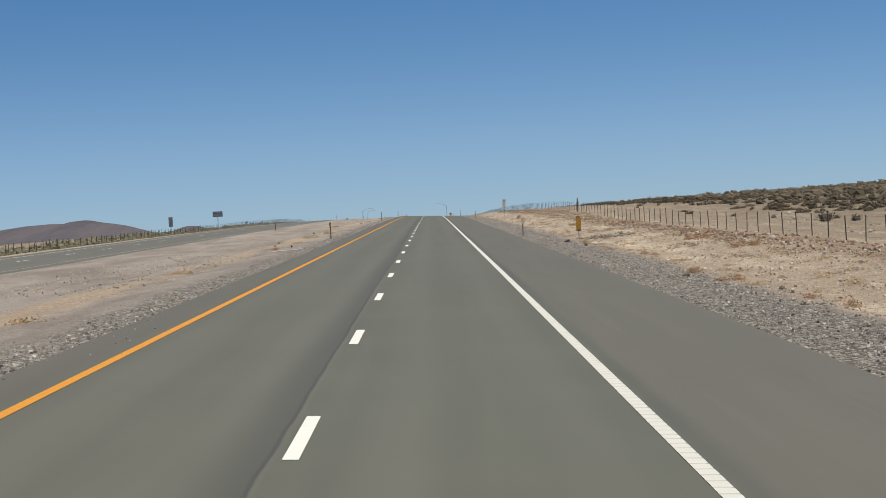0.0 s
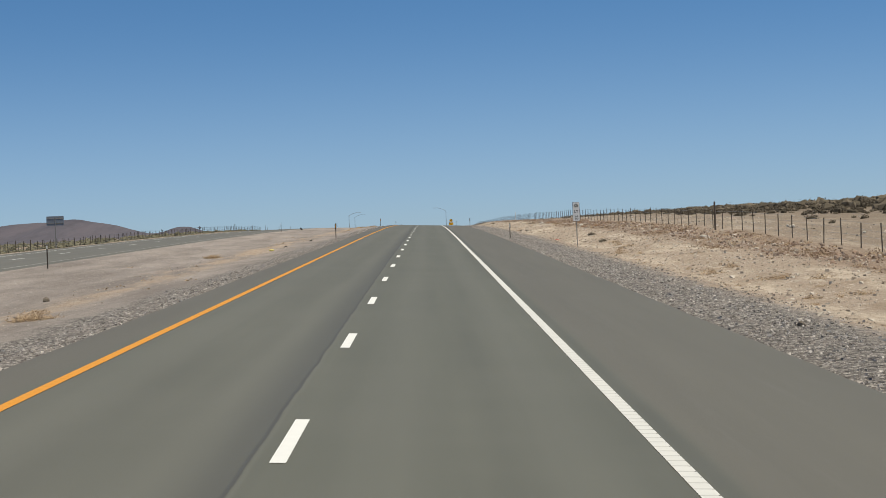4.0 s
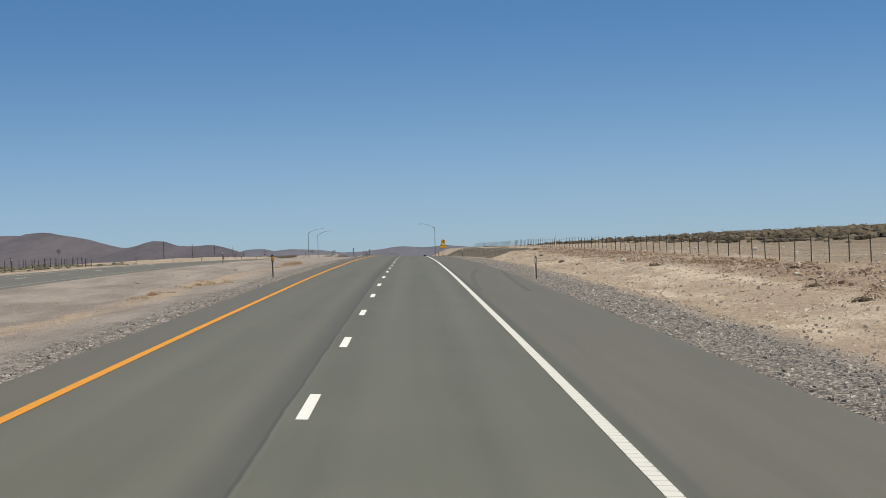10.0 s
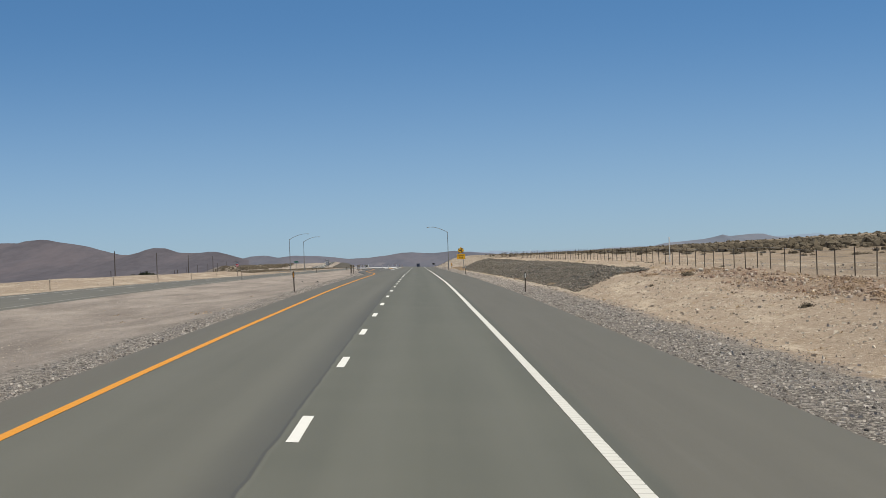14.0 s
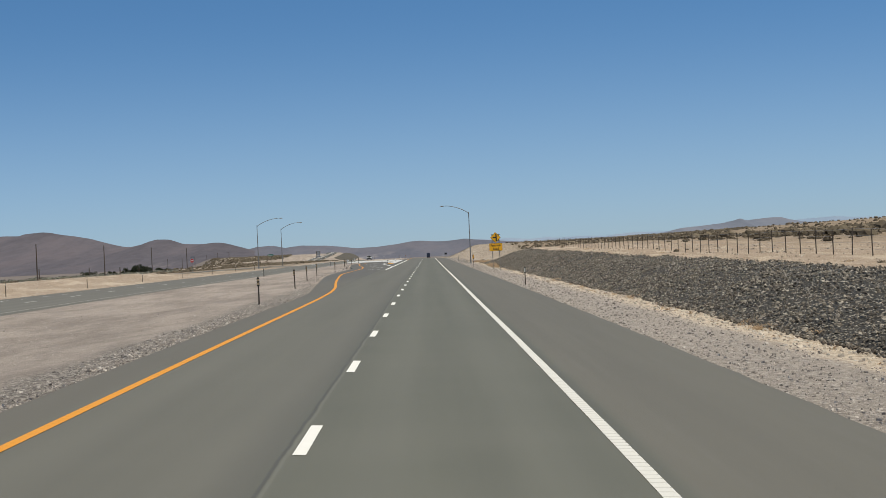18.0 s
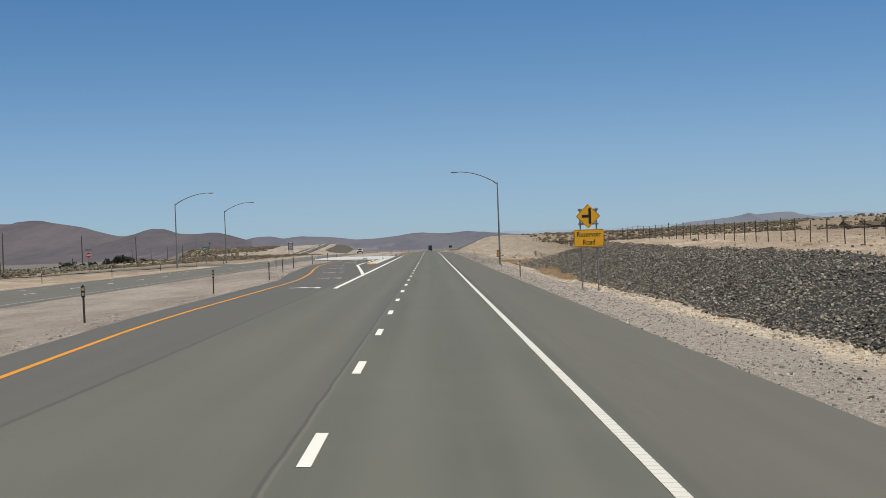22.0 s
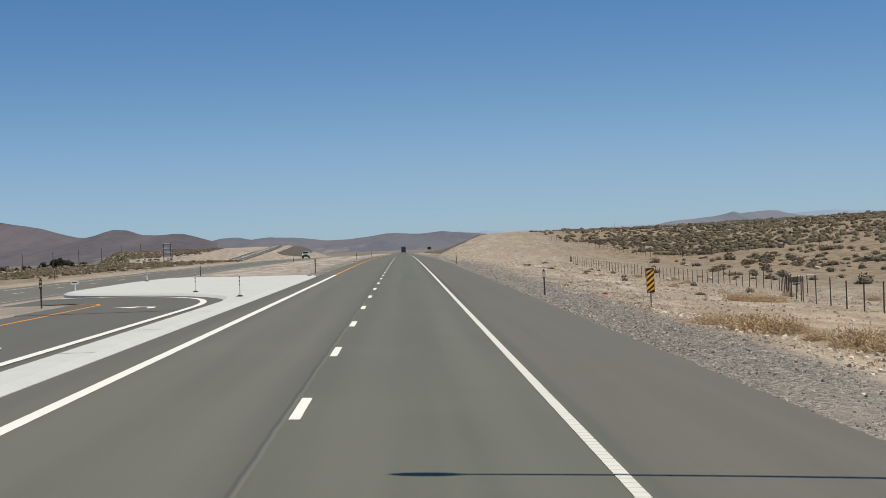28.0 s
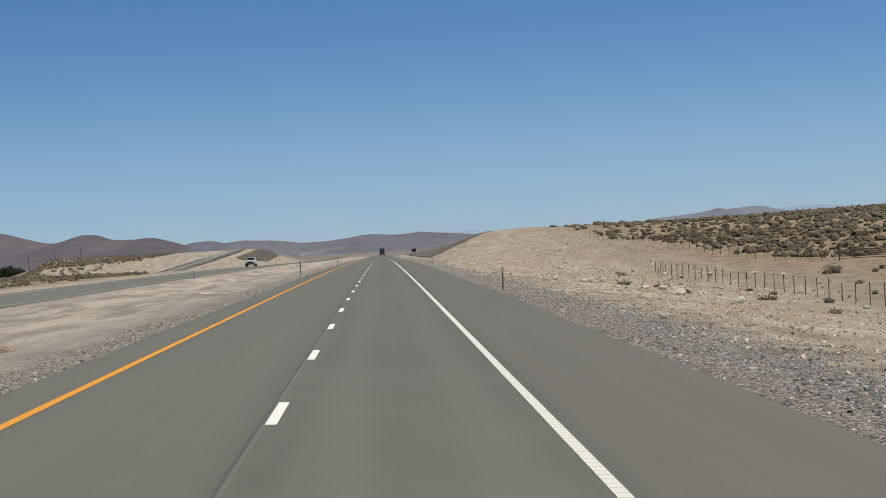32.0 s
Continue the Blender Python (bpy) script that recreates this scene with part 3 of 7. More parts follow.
def fuzz_proto(n, lumps, width, tall, blade=0.016, core=0.0):
    """A dry bush: several lumps of thin, bent twigs that stand out from each lump's middle on all sides."""
    vs, fs = [], []
    mids = [(np.array((*rng.normal(0, 0.34, 2), 0.0)), rng.uniform(0.45, 0.8)) for _ in range(lumps)]
    for i in range(n):
        m, r = mids[i % lumps]
        d = rng.normal(0, 1, 3)
        d[2] = abs(d[2]) * 0.9
        d /= np.linalg.norm(d)
        a = m + d * r * rng.uniform(core, 0.8)
        b_ = m + (d + rng.normal(0, 0.22, 3)) * r * rng.uniform(0.65, 1.08)
        s_ = np.cross(d, rng.normal(0, 1, 3))
        s_ *= blade * rng.uniform(0.7, 1.5) / (np.linalg.norm(s_) + 1e-9)
        k = len(vs)
        vs += [a - s_, a + s_, b_ + s_ * 0.3]
        fs.append((k, k + 1, k + 2))
    vs = np.array(vs)
    vs[:, :2] *= width
    vs[:, 2] = np.maximum(vs[:, 2] * tall, -0.03)
    return vs, np.array(fs)


def sage_proto(lumps, leaves, leaf, sub=1, inner=1.0):
    """A sagebrush: a few rounded, broken lumps side by side, rough with small leaves."""
    vs, fs = [], []
    for j in range(lumps):
        c = np.array((*rng.normal(0, 0.30 if lumps > 1 else 0.0, 2), rng.uniform(0.05, 0.25)))
        r = rng.uniform(0.45, 0.62) if lumps > 1 else 0.8
        bm = bmesh.new()
        bmesh.ops.create_icosphere(bm, subdivisions=sub, radius=r * inner, matrix=Euler(rng.random(3) * 6.283).to_matrix().to_4x4())
        for v in bm.verts:
            v.co *= 1 + rng.uniform(-0.28, 0.28)
        bmesh.ops.delete(bm, geom=[f for f in bm.faces if f.calc_center_median().z < -0.18 * r], context="FACES")
        bm.verts.index_update()
        k = len(vs)
        vs += [np.array((v.co.x + c[0], v.co.y + c[1], max(v.co.z + c[2], -0.1))) for v in bm.verts]
        fs += [tuple(v.index + k for v in f.verts) for f in bm.faces]
        bm.free()
        for i in range(leaves // lumps):
            d = rng.normal(0, 1, 3)
            d[2] = abs(d[2]) * 0.9 - 0.1
            d /= np.linalg.norm(d)
            p = c + d * r * rng.uniform(0.88 * inner, 1.18)
            if p[2] < 0:
                continue
            a, b_ = rng.normal(0, 1, 3), d + rng.normal(0, 0.8, 3)
            a *= leaf * 0.5 / (np.linalg.norm(a) + 1e-9)
            b_ *= leaf / (np.linalg.norm(b_) + 1e-9)
            k = len(vs)
            vs += [p - a, p + a, p + b_]
            fs.append((k, k + 1, k + 2))
    return np.array(vs), np.array(fs)


# ---- the lie of the land ----
# height of the carriageway's axis along y, every 60 m from -60
AXIS_Y = np.arange(-60, 1681, 60.0)
AXIS_Z = np.array([-1.444, 0.000, 1.424, 2.832, 4.244, 5.639, 6.922, 7.984, 8.776, 9.304, 9.632, 9.828, 9.978, 10.126, 10.275, 10.443, 10.622, 10.771, 10.843, 10.831, 10.747, 10.607, 10.431, 10.237, 10.044, 9.867, 9.722, 9.621, 9.571, 9.565])
_fy = np.arange(-400.0, 6000.0, 5.0)
_fz = np.interp(_fy, AXIS_Y, AXIS_Z)
_fz[_fy < -60] = -1.444 + 0.024 * (_fy[_fy < -60] + 60)
_k = np.hanning(15)
_fz = np.convolve(np.pad(_fz, 7, mode="edge"), _k / _k.sum(), mode="valid")


def axis_z(y):
    return np.interp(y, _fy, _fz)


CROSS = 0.047


def road_z(x, y):
    """The carriageway falls to the right; the turning pocket beyond its left edge is nearly level."""
    return axis_z(y) + (-CROSS * x if x > -4.5 else CROSS * 4.5 - 0.008 * (x + 4.5))


SEC_X = np.array([-3000, -600, -150, -90, -60, -45, -36, -31.5, -28.4, -17.2, -11, -4.5, 7.15, 9, 11.5, 15, 19, 22, 30, 55, 90, 150, 300, 3000.0])
SECTIONS = {}
SECTIONS[-60] = (-6, -6, -3, -1.9, -1.2, -0.8, -0.3, 0.05, .1, .16, -.1, .15, -.40, -.42, -.6, -.3, -.4, -.7, -.6, -.1, .7, 1.2, 1.3, 1.3)
SECTIONS[150] = (-6, -6, -3, -1.9, -1.2, -0.85, -0.4, 0.0, .1, .16, -.1, .15, -.40, -.42, -.65, -.45, -.6, -.7, -.6, -.1, .7, 1.2, 1.3, 1.3)
SECTIONS[240] = (-6, -6, -3.2, -2.2, -1.4, -0.95, -0.5, -0.05, .1, .16, -.1, .15, -.40, -.42, -.65, -.2, .0, .05, .2, .5, 1.1, 1.5, 1.5, 1.5)
SECTIONS[430] = (-6, -6, -3, -1.3, -0.6, -0.05, 0.2, .15, .1, .16, -.1, .15, -.40, -.42, -.65, -.1, .1, .15, .3, .6, 1.2, 1.9, 1.9, 1.9)
SECTIONS[480] = (-7, -7, -3, -.9, -.4, -.1, .0, .1, .1, .16, -.1, .15, -.40, -.42, -.65, .2, .4, .45, .5, .9, 1.4, 2.1, 2.1, 2.1)
SECTIONS[600] = (-8, -8, -2.5, -.6, .2, .8, .8, .05, .1, .16, -.0, .15, -.40, -.42, -.65, .5, 1.0, 1.05, 1.2, 1.6, 2.2, 3.0, 3.2, 3.2)
SECTIONS[700] = (-8, -8, -2.5, -1.1, -0.3, .75, .95, .05, .1, .16, .05, .15, -.40, -.42, -.62, .8, 1.5, 1.55, 1.7, 2.0, 2.6, 3.5, 4.1, 4.1)
SECTIONS[760] = (-8, -8, -3.2, -1.3, -0.6, 0.1, 0.3, .1, .1, .16, .1, .15, -.40, -.42, -.6, 1.0, 1.9, 1.95, 2.1, 2.4, 3.0, 4.0, 5.0, 5.0)
SECTIONS[830] = (-8, -8, -2.4, -1.0, -0.6, -0.1, 0.1, .2, .1, .16, .1, .15, -.40, -.42, -.6, -.9, -1.2, -1.4, -1.8, -1.4, 1.0, 4.2, 8.0, 8.0)
SECTIONS[900] = (-8, -8, -1.9, -0.9, -0.5, 0.1, 0.3, .2, .1, .16, .0, .15, -.40, -.42, -.6, -1.0, -1.6, -1.9, -2.5, -1.6, 1.3, 4.8, 9.0, 9.0)
SECTIONS[965] = (-8, -8, -2.2, -1.4, -0.4, 0.2, 0.35, .3, .15, .18, .0, .15, -.40, -.42, -.55, -1.0, -1.6, -2.0, -2.85, -1.9, 1.3, 5.1, 9.5, 9.5)
SECTIONS[1060] = (-8, -8, -2.6, -1.0, 0.2, 0.55, 0.5, .35, .2, .2, .0, .15, -.40, -.42, -.5, -1.0, -1.4, -1.6, -2.0, -1.7, 1.3, 5.5, 10.0, 10.0)
SECTIONS[1130] = (-8, -8, -2.6, 0.2, 0.8, 0.6, 0.4, .35, .25, .25, .1, .15, -.41, -.38, -.2, 0.3, 1.0, 1.4, 1.5, 1.5, 3.1, 6.2, 10.5, 10.5)
SECTIONS[1200] = (-8, -8, -3.0, 0.0, 0.3, 0.0, 0.1, 0.3, 0.3, 0.3, 0.3, .15, -.42, -.3, .1, 1.6, 3.4, 4.5, 4.9, 4.5, 4.8, 6.8, 10.8, 10.8)
SECTIONS[1300] = (-8, -8, -4.6, -3.4, -1.8, -0.4, 0.0, 0.1, 0.2, 0.2, 0.2, .15, -.42, -.3, .1, 1.2, 2.6, 3.6, 4.7, 5.2, 5.7, 6.6, 10.4, 10.4)
SECTIONS[1400] = (-8, -8, -4.8, -3.6, -2.4, -0.9, -0.3, 0.0, 0.2, 0.2, .2, .15, -.42, -.3, .1, .9, 2.0, 2.8, 3.5, 4.2, 4.9, 5.4, 8.0, 8.0)
SECTIONS[1545] = (-8, -8, -4.8, -3.6, -2.4, -0.9, -0.3, 0.0, 0.2, 0.2, .2, .15, -.42, -.3, .0, .6, 1.3, 1.9, 2.6, 3.4, 4.5, 5.0, 6.0, 6.0)
SECTIONS[1750] = (-6, -6, -4.5, -3.4, -2.4, -0.9, -0.3, .0, .1, .1, .0, .15, -.42, -.4, -.3, .3, .7, 1.1, 1.6, 2.2, 3.0, 3.0, 4.0, 4.0)
SECTIONS[2300] = (-5.5, -5.5, -5, -4, -3, -2, -1.5, -1, -1, -1, -1, -1, -1, -1, -1, -1, -1, -1, -1, -1, -1, -1, -1, -1)
SECTIONS[3400] = (-1, -1, -1, -1, -1, -1, -1, -1, -1, -1, -1, -1, -1, -1, -1, -1, -1, -1, -1, -1, -1, -1, -1, -1)
SEC_Y = np.array(sorted(SECTIONS), float)
SEC_T = np.array([SECTIONS[int(y)] for y in SEC_Y])

# left edge of the asphalt, which widens into the turning pocket
EDGE_Y = np.array([-400, 572, 580, 636, 660, 711, 735, 760, 792, 812, 838, 840, 890, 5000.0])
EDGE_X = np.array([-4.6, -4.62, -4.8, -7.6, -8.35, -8.5, -10.0, -11.1, -12.5, -12.2, -12.2, -4.6, -4.6, -4.6])


def lift(x, y):
    """Height of the ground above the axis."""
    i = int(np.clip(np.searchsorted(SEC_Y, y) - 1, 0, len(SEC_Y) - 2))
    k = min(1.0, max(0.0, (y - SEC_Y[i]) / (SEC_Y[i + 1] - SEC_Y[i])))
    k = k * k * (3 - 2 * k)
    return float(np.interp(x, SEC_X, SEC_T[i]) * (1 - k) + np.interp(x, SEC_X, SEC_T[i + 1]) * k)


def hill_x(y):
    return -72.8 + 0.0205 * (y - 1450)


def hill_z(y):
    return 9.3 + 0.0325 * (min(y, 1690) - 1450) - 0.02 * max(0.0, y - 1690)


def hill_top(x, y):
    """The pale hill that carries the climbing road: level across the road, a bank on its left, a fall to its right."""
    d = x - hill_x(y)
    if d < -5.5:
        top = 13.9 + 0.0135 * (min(y, 1660) - 1450) - max(0.0, -104 - 0.19 * (y - 1400) - x) * 0.45 - max(0.0, y - 1660) * 0.02
        return min(hill_z(y) + (-5.5 - d) * 0.5, top)
    return hill_z(y) - max(0.0, d - 5.5) * 0.34


def ground_z(x, y):
    z = lift(x, y)
    z += float(axis_z(y))
    off = max(x - 8.5, -x - 5.5 if x > -17 else (-29.5 - x if x < -29 else -1), 0.0)
    rough = min(1.0, off / 4.0)
    if rough > 0:
        z += rough * (0.16 * noise.noise((x * 0.16, y * 0.12, 3.0)) + 0.07 * noise.noise((x * 0.6, y * 0.5, 9.0)))
        if off > 20:
            z += min(1.0, (off - 20) / 60) * 0.7 * noise.noise((x * 0.02, y * 0.02, 5.0))
    # the hill with the bed of the road that climbs it
    if 1220 < y < 2300 and -190 < x < -34:
        h = hill_top(x, y) - 0.15
        if abs(x - hill_x(y)) > 6:
            h += 0.35 * noise.noise((x * 0.09, y * 0.03, 12.0))
        z = max(z, h)
    # the widened asphalt and the paved crossing need a bed
    if x < -4 and 560 < y < 900:
        e = float(np.interp(y, EDGE_Y, EDGE_X))
        bed = float(road_z(x, y)) - 0.10
        if x > e - 0.3 or (x > -12.5 and 829 < y < 897) or (x > -17.5 and 840 < y < 897):
            z = min(z, bed) if x > e - 0.3 else bed
        elif x > -17.5 and 826 < y <= 841:
            z = bed + 0.09
        elif x > e - 4.0:
            k = (e - 0.3 - x) / 3.7
            z = z * k + bed * (1 - k) + 0.04
    elif -4.7 < x < 7.2:
        z = min(z, float(axis_z(y)) - CROSS * x - 0.10)
    return z


def build_ground():
    xs = np.unique(np.concatenate([
        [-4000, -2600, -1700, -1100, -750, -520, -380, -290, -230, -190], np.arange(-160, -60, 7.0), np.arange(-60, -36, 2.0), np.arange(-36, -28.5, 0.8),
        [-28.4, -28.0, -23, -17.6, -17.2], np.arange(-16.6, -4.6, 0.65), [-4.55, -4.4, 0, 7.0, 7.12], np.arange(7.4, 24.5, 0.6), np.arange(25, 60, 1.8), np.arange(60, 200, 6.0),
        [220, 260, 310, 380, 470, 600, 800, 1100, 1600, 2400, 4000]]))
    ys = np.unique(np.concatenate([[-300, -150, -80], np.arange(-40, 1080, 2.0), np.arange(1080, 1700, 5.0), np.arange(1700, 2400, 40.0), [2600, 3000, 3600, 4300, 5200, 6500]]))
    v = np.array([(x, y, ground_z(x, y)) for y in ys for x in xs])
    nx, ny = len(xs), len(ys)
    i = (np.arange(ny - 1)[:, None] * nx + np.arange(nx - 1)[None]).ravel()
    f = np.stack([i, i + 1, i + nx + 1, i + nx], 1)
    ob = new("ground", np_mesh("ground", v, f, M_GROUND, True))
    return tagged(ob, "pale tan desert ground with grey gravel verges", "ground", kind="structure")


ground = build_ground()


def strip(name, x0, x1, y0, y1, z_of, up, material, parent=None, step=6.0, cols=2, skirt=0.0, fold=None):
    """A band along the road; x0 and x1 may be functions of y."""
    ys = np.arange(y0, y1 + 1e-6, (y1 - y0) / max(1, round((y1 - y0) / step)))
    rows = []
    for y in ys:
        a = x0(y) if callable(x0) else x0
        b = x1(y) if callable(x1) else x1
        xx = np.linspace(a, b, cols) if fold is None else np.concatenate([np.linspace(a, fold, 8), np.linspace(fold, b, cols)[1:]])
        row = [(x, y, float(z_of(x, y)) + up) for x in xx]
        if skirt:
            row = [(a - 0.05, y, row[0][2] - skirt)] + row + [(b + 0.05, y, row[-1][2] - skirt)]
        rows.append(row)
    n = len(rows[0])
    v = np.array(rows).reshape(-1, 3)
    i = (np.arange(len(ys) - 1)[:, None] * n + np.arange(n - 1)[None]).ravel()
    f = np.stack([i, i + 1, i + n + 1, i + n], 1)
    ob = new(name, np_mesh(name, v, f, material))
    ob.parent = parent
    return ob


def edge_left(y):
    return float(np.interp(y, EDGE_Y, EDGE_X)) + 0.05 * noise.noise((y * 0.35, 0.0, 0.0))


def edge_right(y):
    return 7.2 + 0.05 * noise.noise((y * 0.35, 4.0, 0.0))


road = tagged(strip("road", edge_left, edge_right, -60, 1800, road_z, 0.0, M_ROAD, step=2.0, cols=10, skirt=0.12, fold=-4.5),
              "smooth grey asphalt carriageway with a paving joint along its middle", "road", kind="structure")


def left_z(x, y):
    return axis_z(y) + lift(-22.0, y) + 0.09 - 0.012 * abs(x + 22)


road_left = tagged(strip("road_far", -27.9, -17.4, -60, 1800, left_z, 0.0, M_ROAD_L, step=4.0, cols=8, skirt=0.12),
                   "grey asphalt carriageway beyond the gravel median", "road", kind="structure")


def line(name, x, w, y0, y1, material, parent, z_of=road_z, step=3.0, up=0.006, label=""):
    a = (lambda y: x(y) - w / 2) if callable(x) else x - w / 2
    b = (lambda y: x(y) + w / 2) if callable(x) else x + w / 2
    return tagged(strip(name, a, b, y0, y1, z_of, up, material, parent, step), label)


PERIOD, DASH = 12.192, 3.048
for i in range(-2, 120):
    line("lane_dash", 0.0, 0.155, i * PERIOD, i * PERIOD + DASH, M_WHITE, road, step=1.6)
for i in range(-1, 110):
    line("lane_dash", -22.0, 0.15, i * PERIOD + 4.0, i * PERIOD + 4.0 + DASH, M_WHITE, road_left, left_z, step=1.6)


EDGE_LINE_Y = [0, 60, 350, 404, 450, 515, 560, 640, 790, 875, 950]
EDGE_LINE_D = [-0.02, -0.012, -0.005, 0.026, 0.018, 0.068, 0.0, -0.002, -0.004, 0.022, 0.022]
EDGE_LINE_W = [0.175, 0.175, 0.175, 0.175, 0.175, 0.175, 0.172, 0.168, 0.16, 0.157, 0.157]


def edge_line_x(y):
    """Inner side of the white edge line, which wanders a little."""
    return 3.585 + float(np.interp(y, EDGE_LINE_Y, EDGE_LINE_D))


def rumble_line():
    """White edge line painted over milled grooves that notch its outer side."""
    vs, fs, gv, gf = [], [], [], []
    y, p = -40.0, 0.305
    while y < 1500:
        st = p if y < 1000 else 6.0
        e = edge_line_x(y)
        deep = st == p
        cut = 0.72 if deep else 1.0
        wide = float(np.interp(y, EDGE_LINE_Y, EDGE_LINE_W))
        k = len(vs)
        for yy in (y, y + cut * st):
            vs.append((e, yy, float(road_z(e, yy)) + 0.006))
            vs.append((e + wide, yy, float(road_z(e + wide, yy)) + 0.006))
        fs.append((k, k + 1, k + 3, k + 2))
        if deep:
            # the paint turns down into the groove at both ends
            vs += [(a, b + (-0.035 if i < 2 else 0.035), c - 0.004) for i, (a, b, c) in enumerate(vs[k:k + 4])]
            fs += [(k + 4, k + 5, k + 1, k), (k + 2, k + 3, k + 7, k + 6)]
        k = len(gv)
        for xx in (e + 0.003, e + wide - 0.02):
            gv.append((xx, y, float(road_z(xx, y)) + 0.004))
        if k:
            gf.append((k - 2, k - 1, k + 1, k))
        y += st
    ob = new("edge_line", np_mesh("edge_line", vs, fs, M_EDGE))
    ob.parent = road
    tagged(ob, "white edge line notched by rumble grooves")
    ob = new("groove_paint", np_mesh("groove_paint", gv, gf, M_GROOVE))
    ob.parent = road
    tagged(ob, "darker paint in the rumble grooves", kind="stuff")


rumble_line()
YEL_Y = [-60, 555, 575, 588, 596, 608, 633, 642, 656, 708, 724, 742, 752, 792, 807, 838]
YEL_X = [-3.5, -3.5, -3.58, -3.85, -4.3, -5.0, -6.12, -6.55, -7.05, -7.05, -7.65, -8.5, -9.2, -11.15, -10.95, -10.9]


def yellow_x(y):
    return float(np.mean(np.interp(y + np.linspace(-9, 9, 13) * min(1.0, max(0.0, (836 - y) / 12)), YEL_Y, YEL_X)))


line("yellow_line", yellow_x, 0.16, -60, 828, M_YELLOW, road, step=2.0)
line("yellow_line", yellow_x, 0.16, 828.2, 838, M_YELLOW, road, step=2.0, up=0.016)
line("yellow_line", -3.5, 0.16, 890.7, 1500, M_YELLOW, road)
M_YRIB = grained("road_paint_yellow_grooved", (0.54, 0.226, 0.016), (0.71, 0.306, 0.0255), 5, 0.62, bump=0.2, spread=0.0)
rv, rf = [], []
for i in range(int(600 / 0.305)):
    y = -30 + i * 0.305
    e = yellow_x(y)
    k = len(rv)
    for yy in (y, y + 0.10):
        for xx in (e - 0.078, e + 0.01):
            rv.append((xx, yy, float(road_z(xx, yy)) + 0.0075))
    rv += [(a, b + (-0.03 if i < 2 else 0.03), c - 0.003) for i, (a, b, c) in enumerate(rv[k:k + 4])]
    rf += [(k, k + 1, k + 3, k + 2), (k + 4, k + 5, k + 1, k), (k + 2, k + 3, k + 7, k + 6)]
ribs = tagged(new("groove_paint", np_mesh("groove_paint", rv, rf, M_YRIB)), "darker yellow paint in the rumble grooves", kind="stuff")
ribs.parent = road
line("pocket_line", -3.5, 0.22, 688, 890.7, M_WHITE, road)
line("edge_line", -25.7, 0.16, -60, 600, M_WHITE, road_left, left_z)
line("edge_line", -25.7, 0.16, 872, 1500, M_WHITE, road_left, left_z)
for i in range(40):
    line("dotted_dash", -25.4, 0.15, 602 + i * 6.1, 603.3 + i * 6.1, M_WHITE, road_left, left_z, step=1.3)
line("edge_line", -18.25, 0.12, -60, 1500, M_OLDW, road_left, left_z)

# old skid marks that swerve over the right shoulder
M_SKID = grained("tyre_marked_asphalt", (0.090, 0.088, 0.079), (0.113, 0.110, 0.099), 6, 0.75, bump=0.2, spread=0.0)
for sy, sx in (((338, 347, 351, 355, 360, 368, 376, 381), (4.1, 4.25, 4.37, 4.48, 4.64, 5.0, 5.5, 5.74)), ((338, 347, 352, 356, 360, 365, 371, 377), (6.1, 6.23, 6.37, 6.47, 6.58, 6.76, 7.0, 7.1))):
    line("skid_mark", lambda y: float(np.mean(np.interp(y + np.linspace(-3, 3, 7), sy, sx))), 0.26, sy[0], sy[-1], M_SKID, road, step=1.5, up=0.0025, label="dark curved skid mark")

# ---- distant hills ----


def ridge(name, y, depth, pts, material, label, floor=8.0, seed=0.0, rough=2.0):
    """A hill range: a crest along x, sloping down towards and away from the road, creased by gullies."""
    px, pzv = np.array([p[0] for p in pts], float), np.array([p[1] for p in pts], float)
    xs = np.linspace(px[0], px[-1], 300)
    crest = np.interp(xs, px, pzv)
    kk = np.hanning(5)
    crest = np.convolve(np.pad(crest, 2, mode="edge"), kk / kk.sum(), mode="valid")
    rows = 30
    v = []
    for j in range(rows + 8):
        k = j / rows
        for x, c in zip(xs, crest):
            up = k if k <= 1 else max(0.0, 1 - (k - 1) * 3)
            z = floor + (c - floor) * (up ** 1.25)
            gully = noise.noise((x * 0.012 + seed, k * 1.4, seed)) + 0.5 * noise.noise((x * 0.035 + seed, k * 3.0, seed + 4))
            z += gully * rough * (c - floor) / 40 * math.sin(math.pi * min(1.0, up)) * 0.9
            z += 0.4 * noise.noise((x * 0.06, seed, 2.0)) * up
            v.append((x, y - depth * (1 - k), z - (0.5 if j == 0 else 0)))
    n = len(xs)
    i = (np.arange(rows + 7)[:, None] * n + np.arange(n - 1)[None]).ravel()
    f = np.stack([i, i + 1, i + n + 1, i + n], 1)
    return tagged(new(name, np_mesh(name, v, f, material, True)), label, "hills", kind="structure")


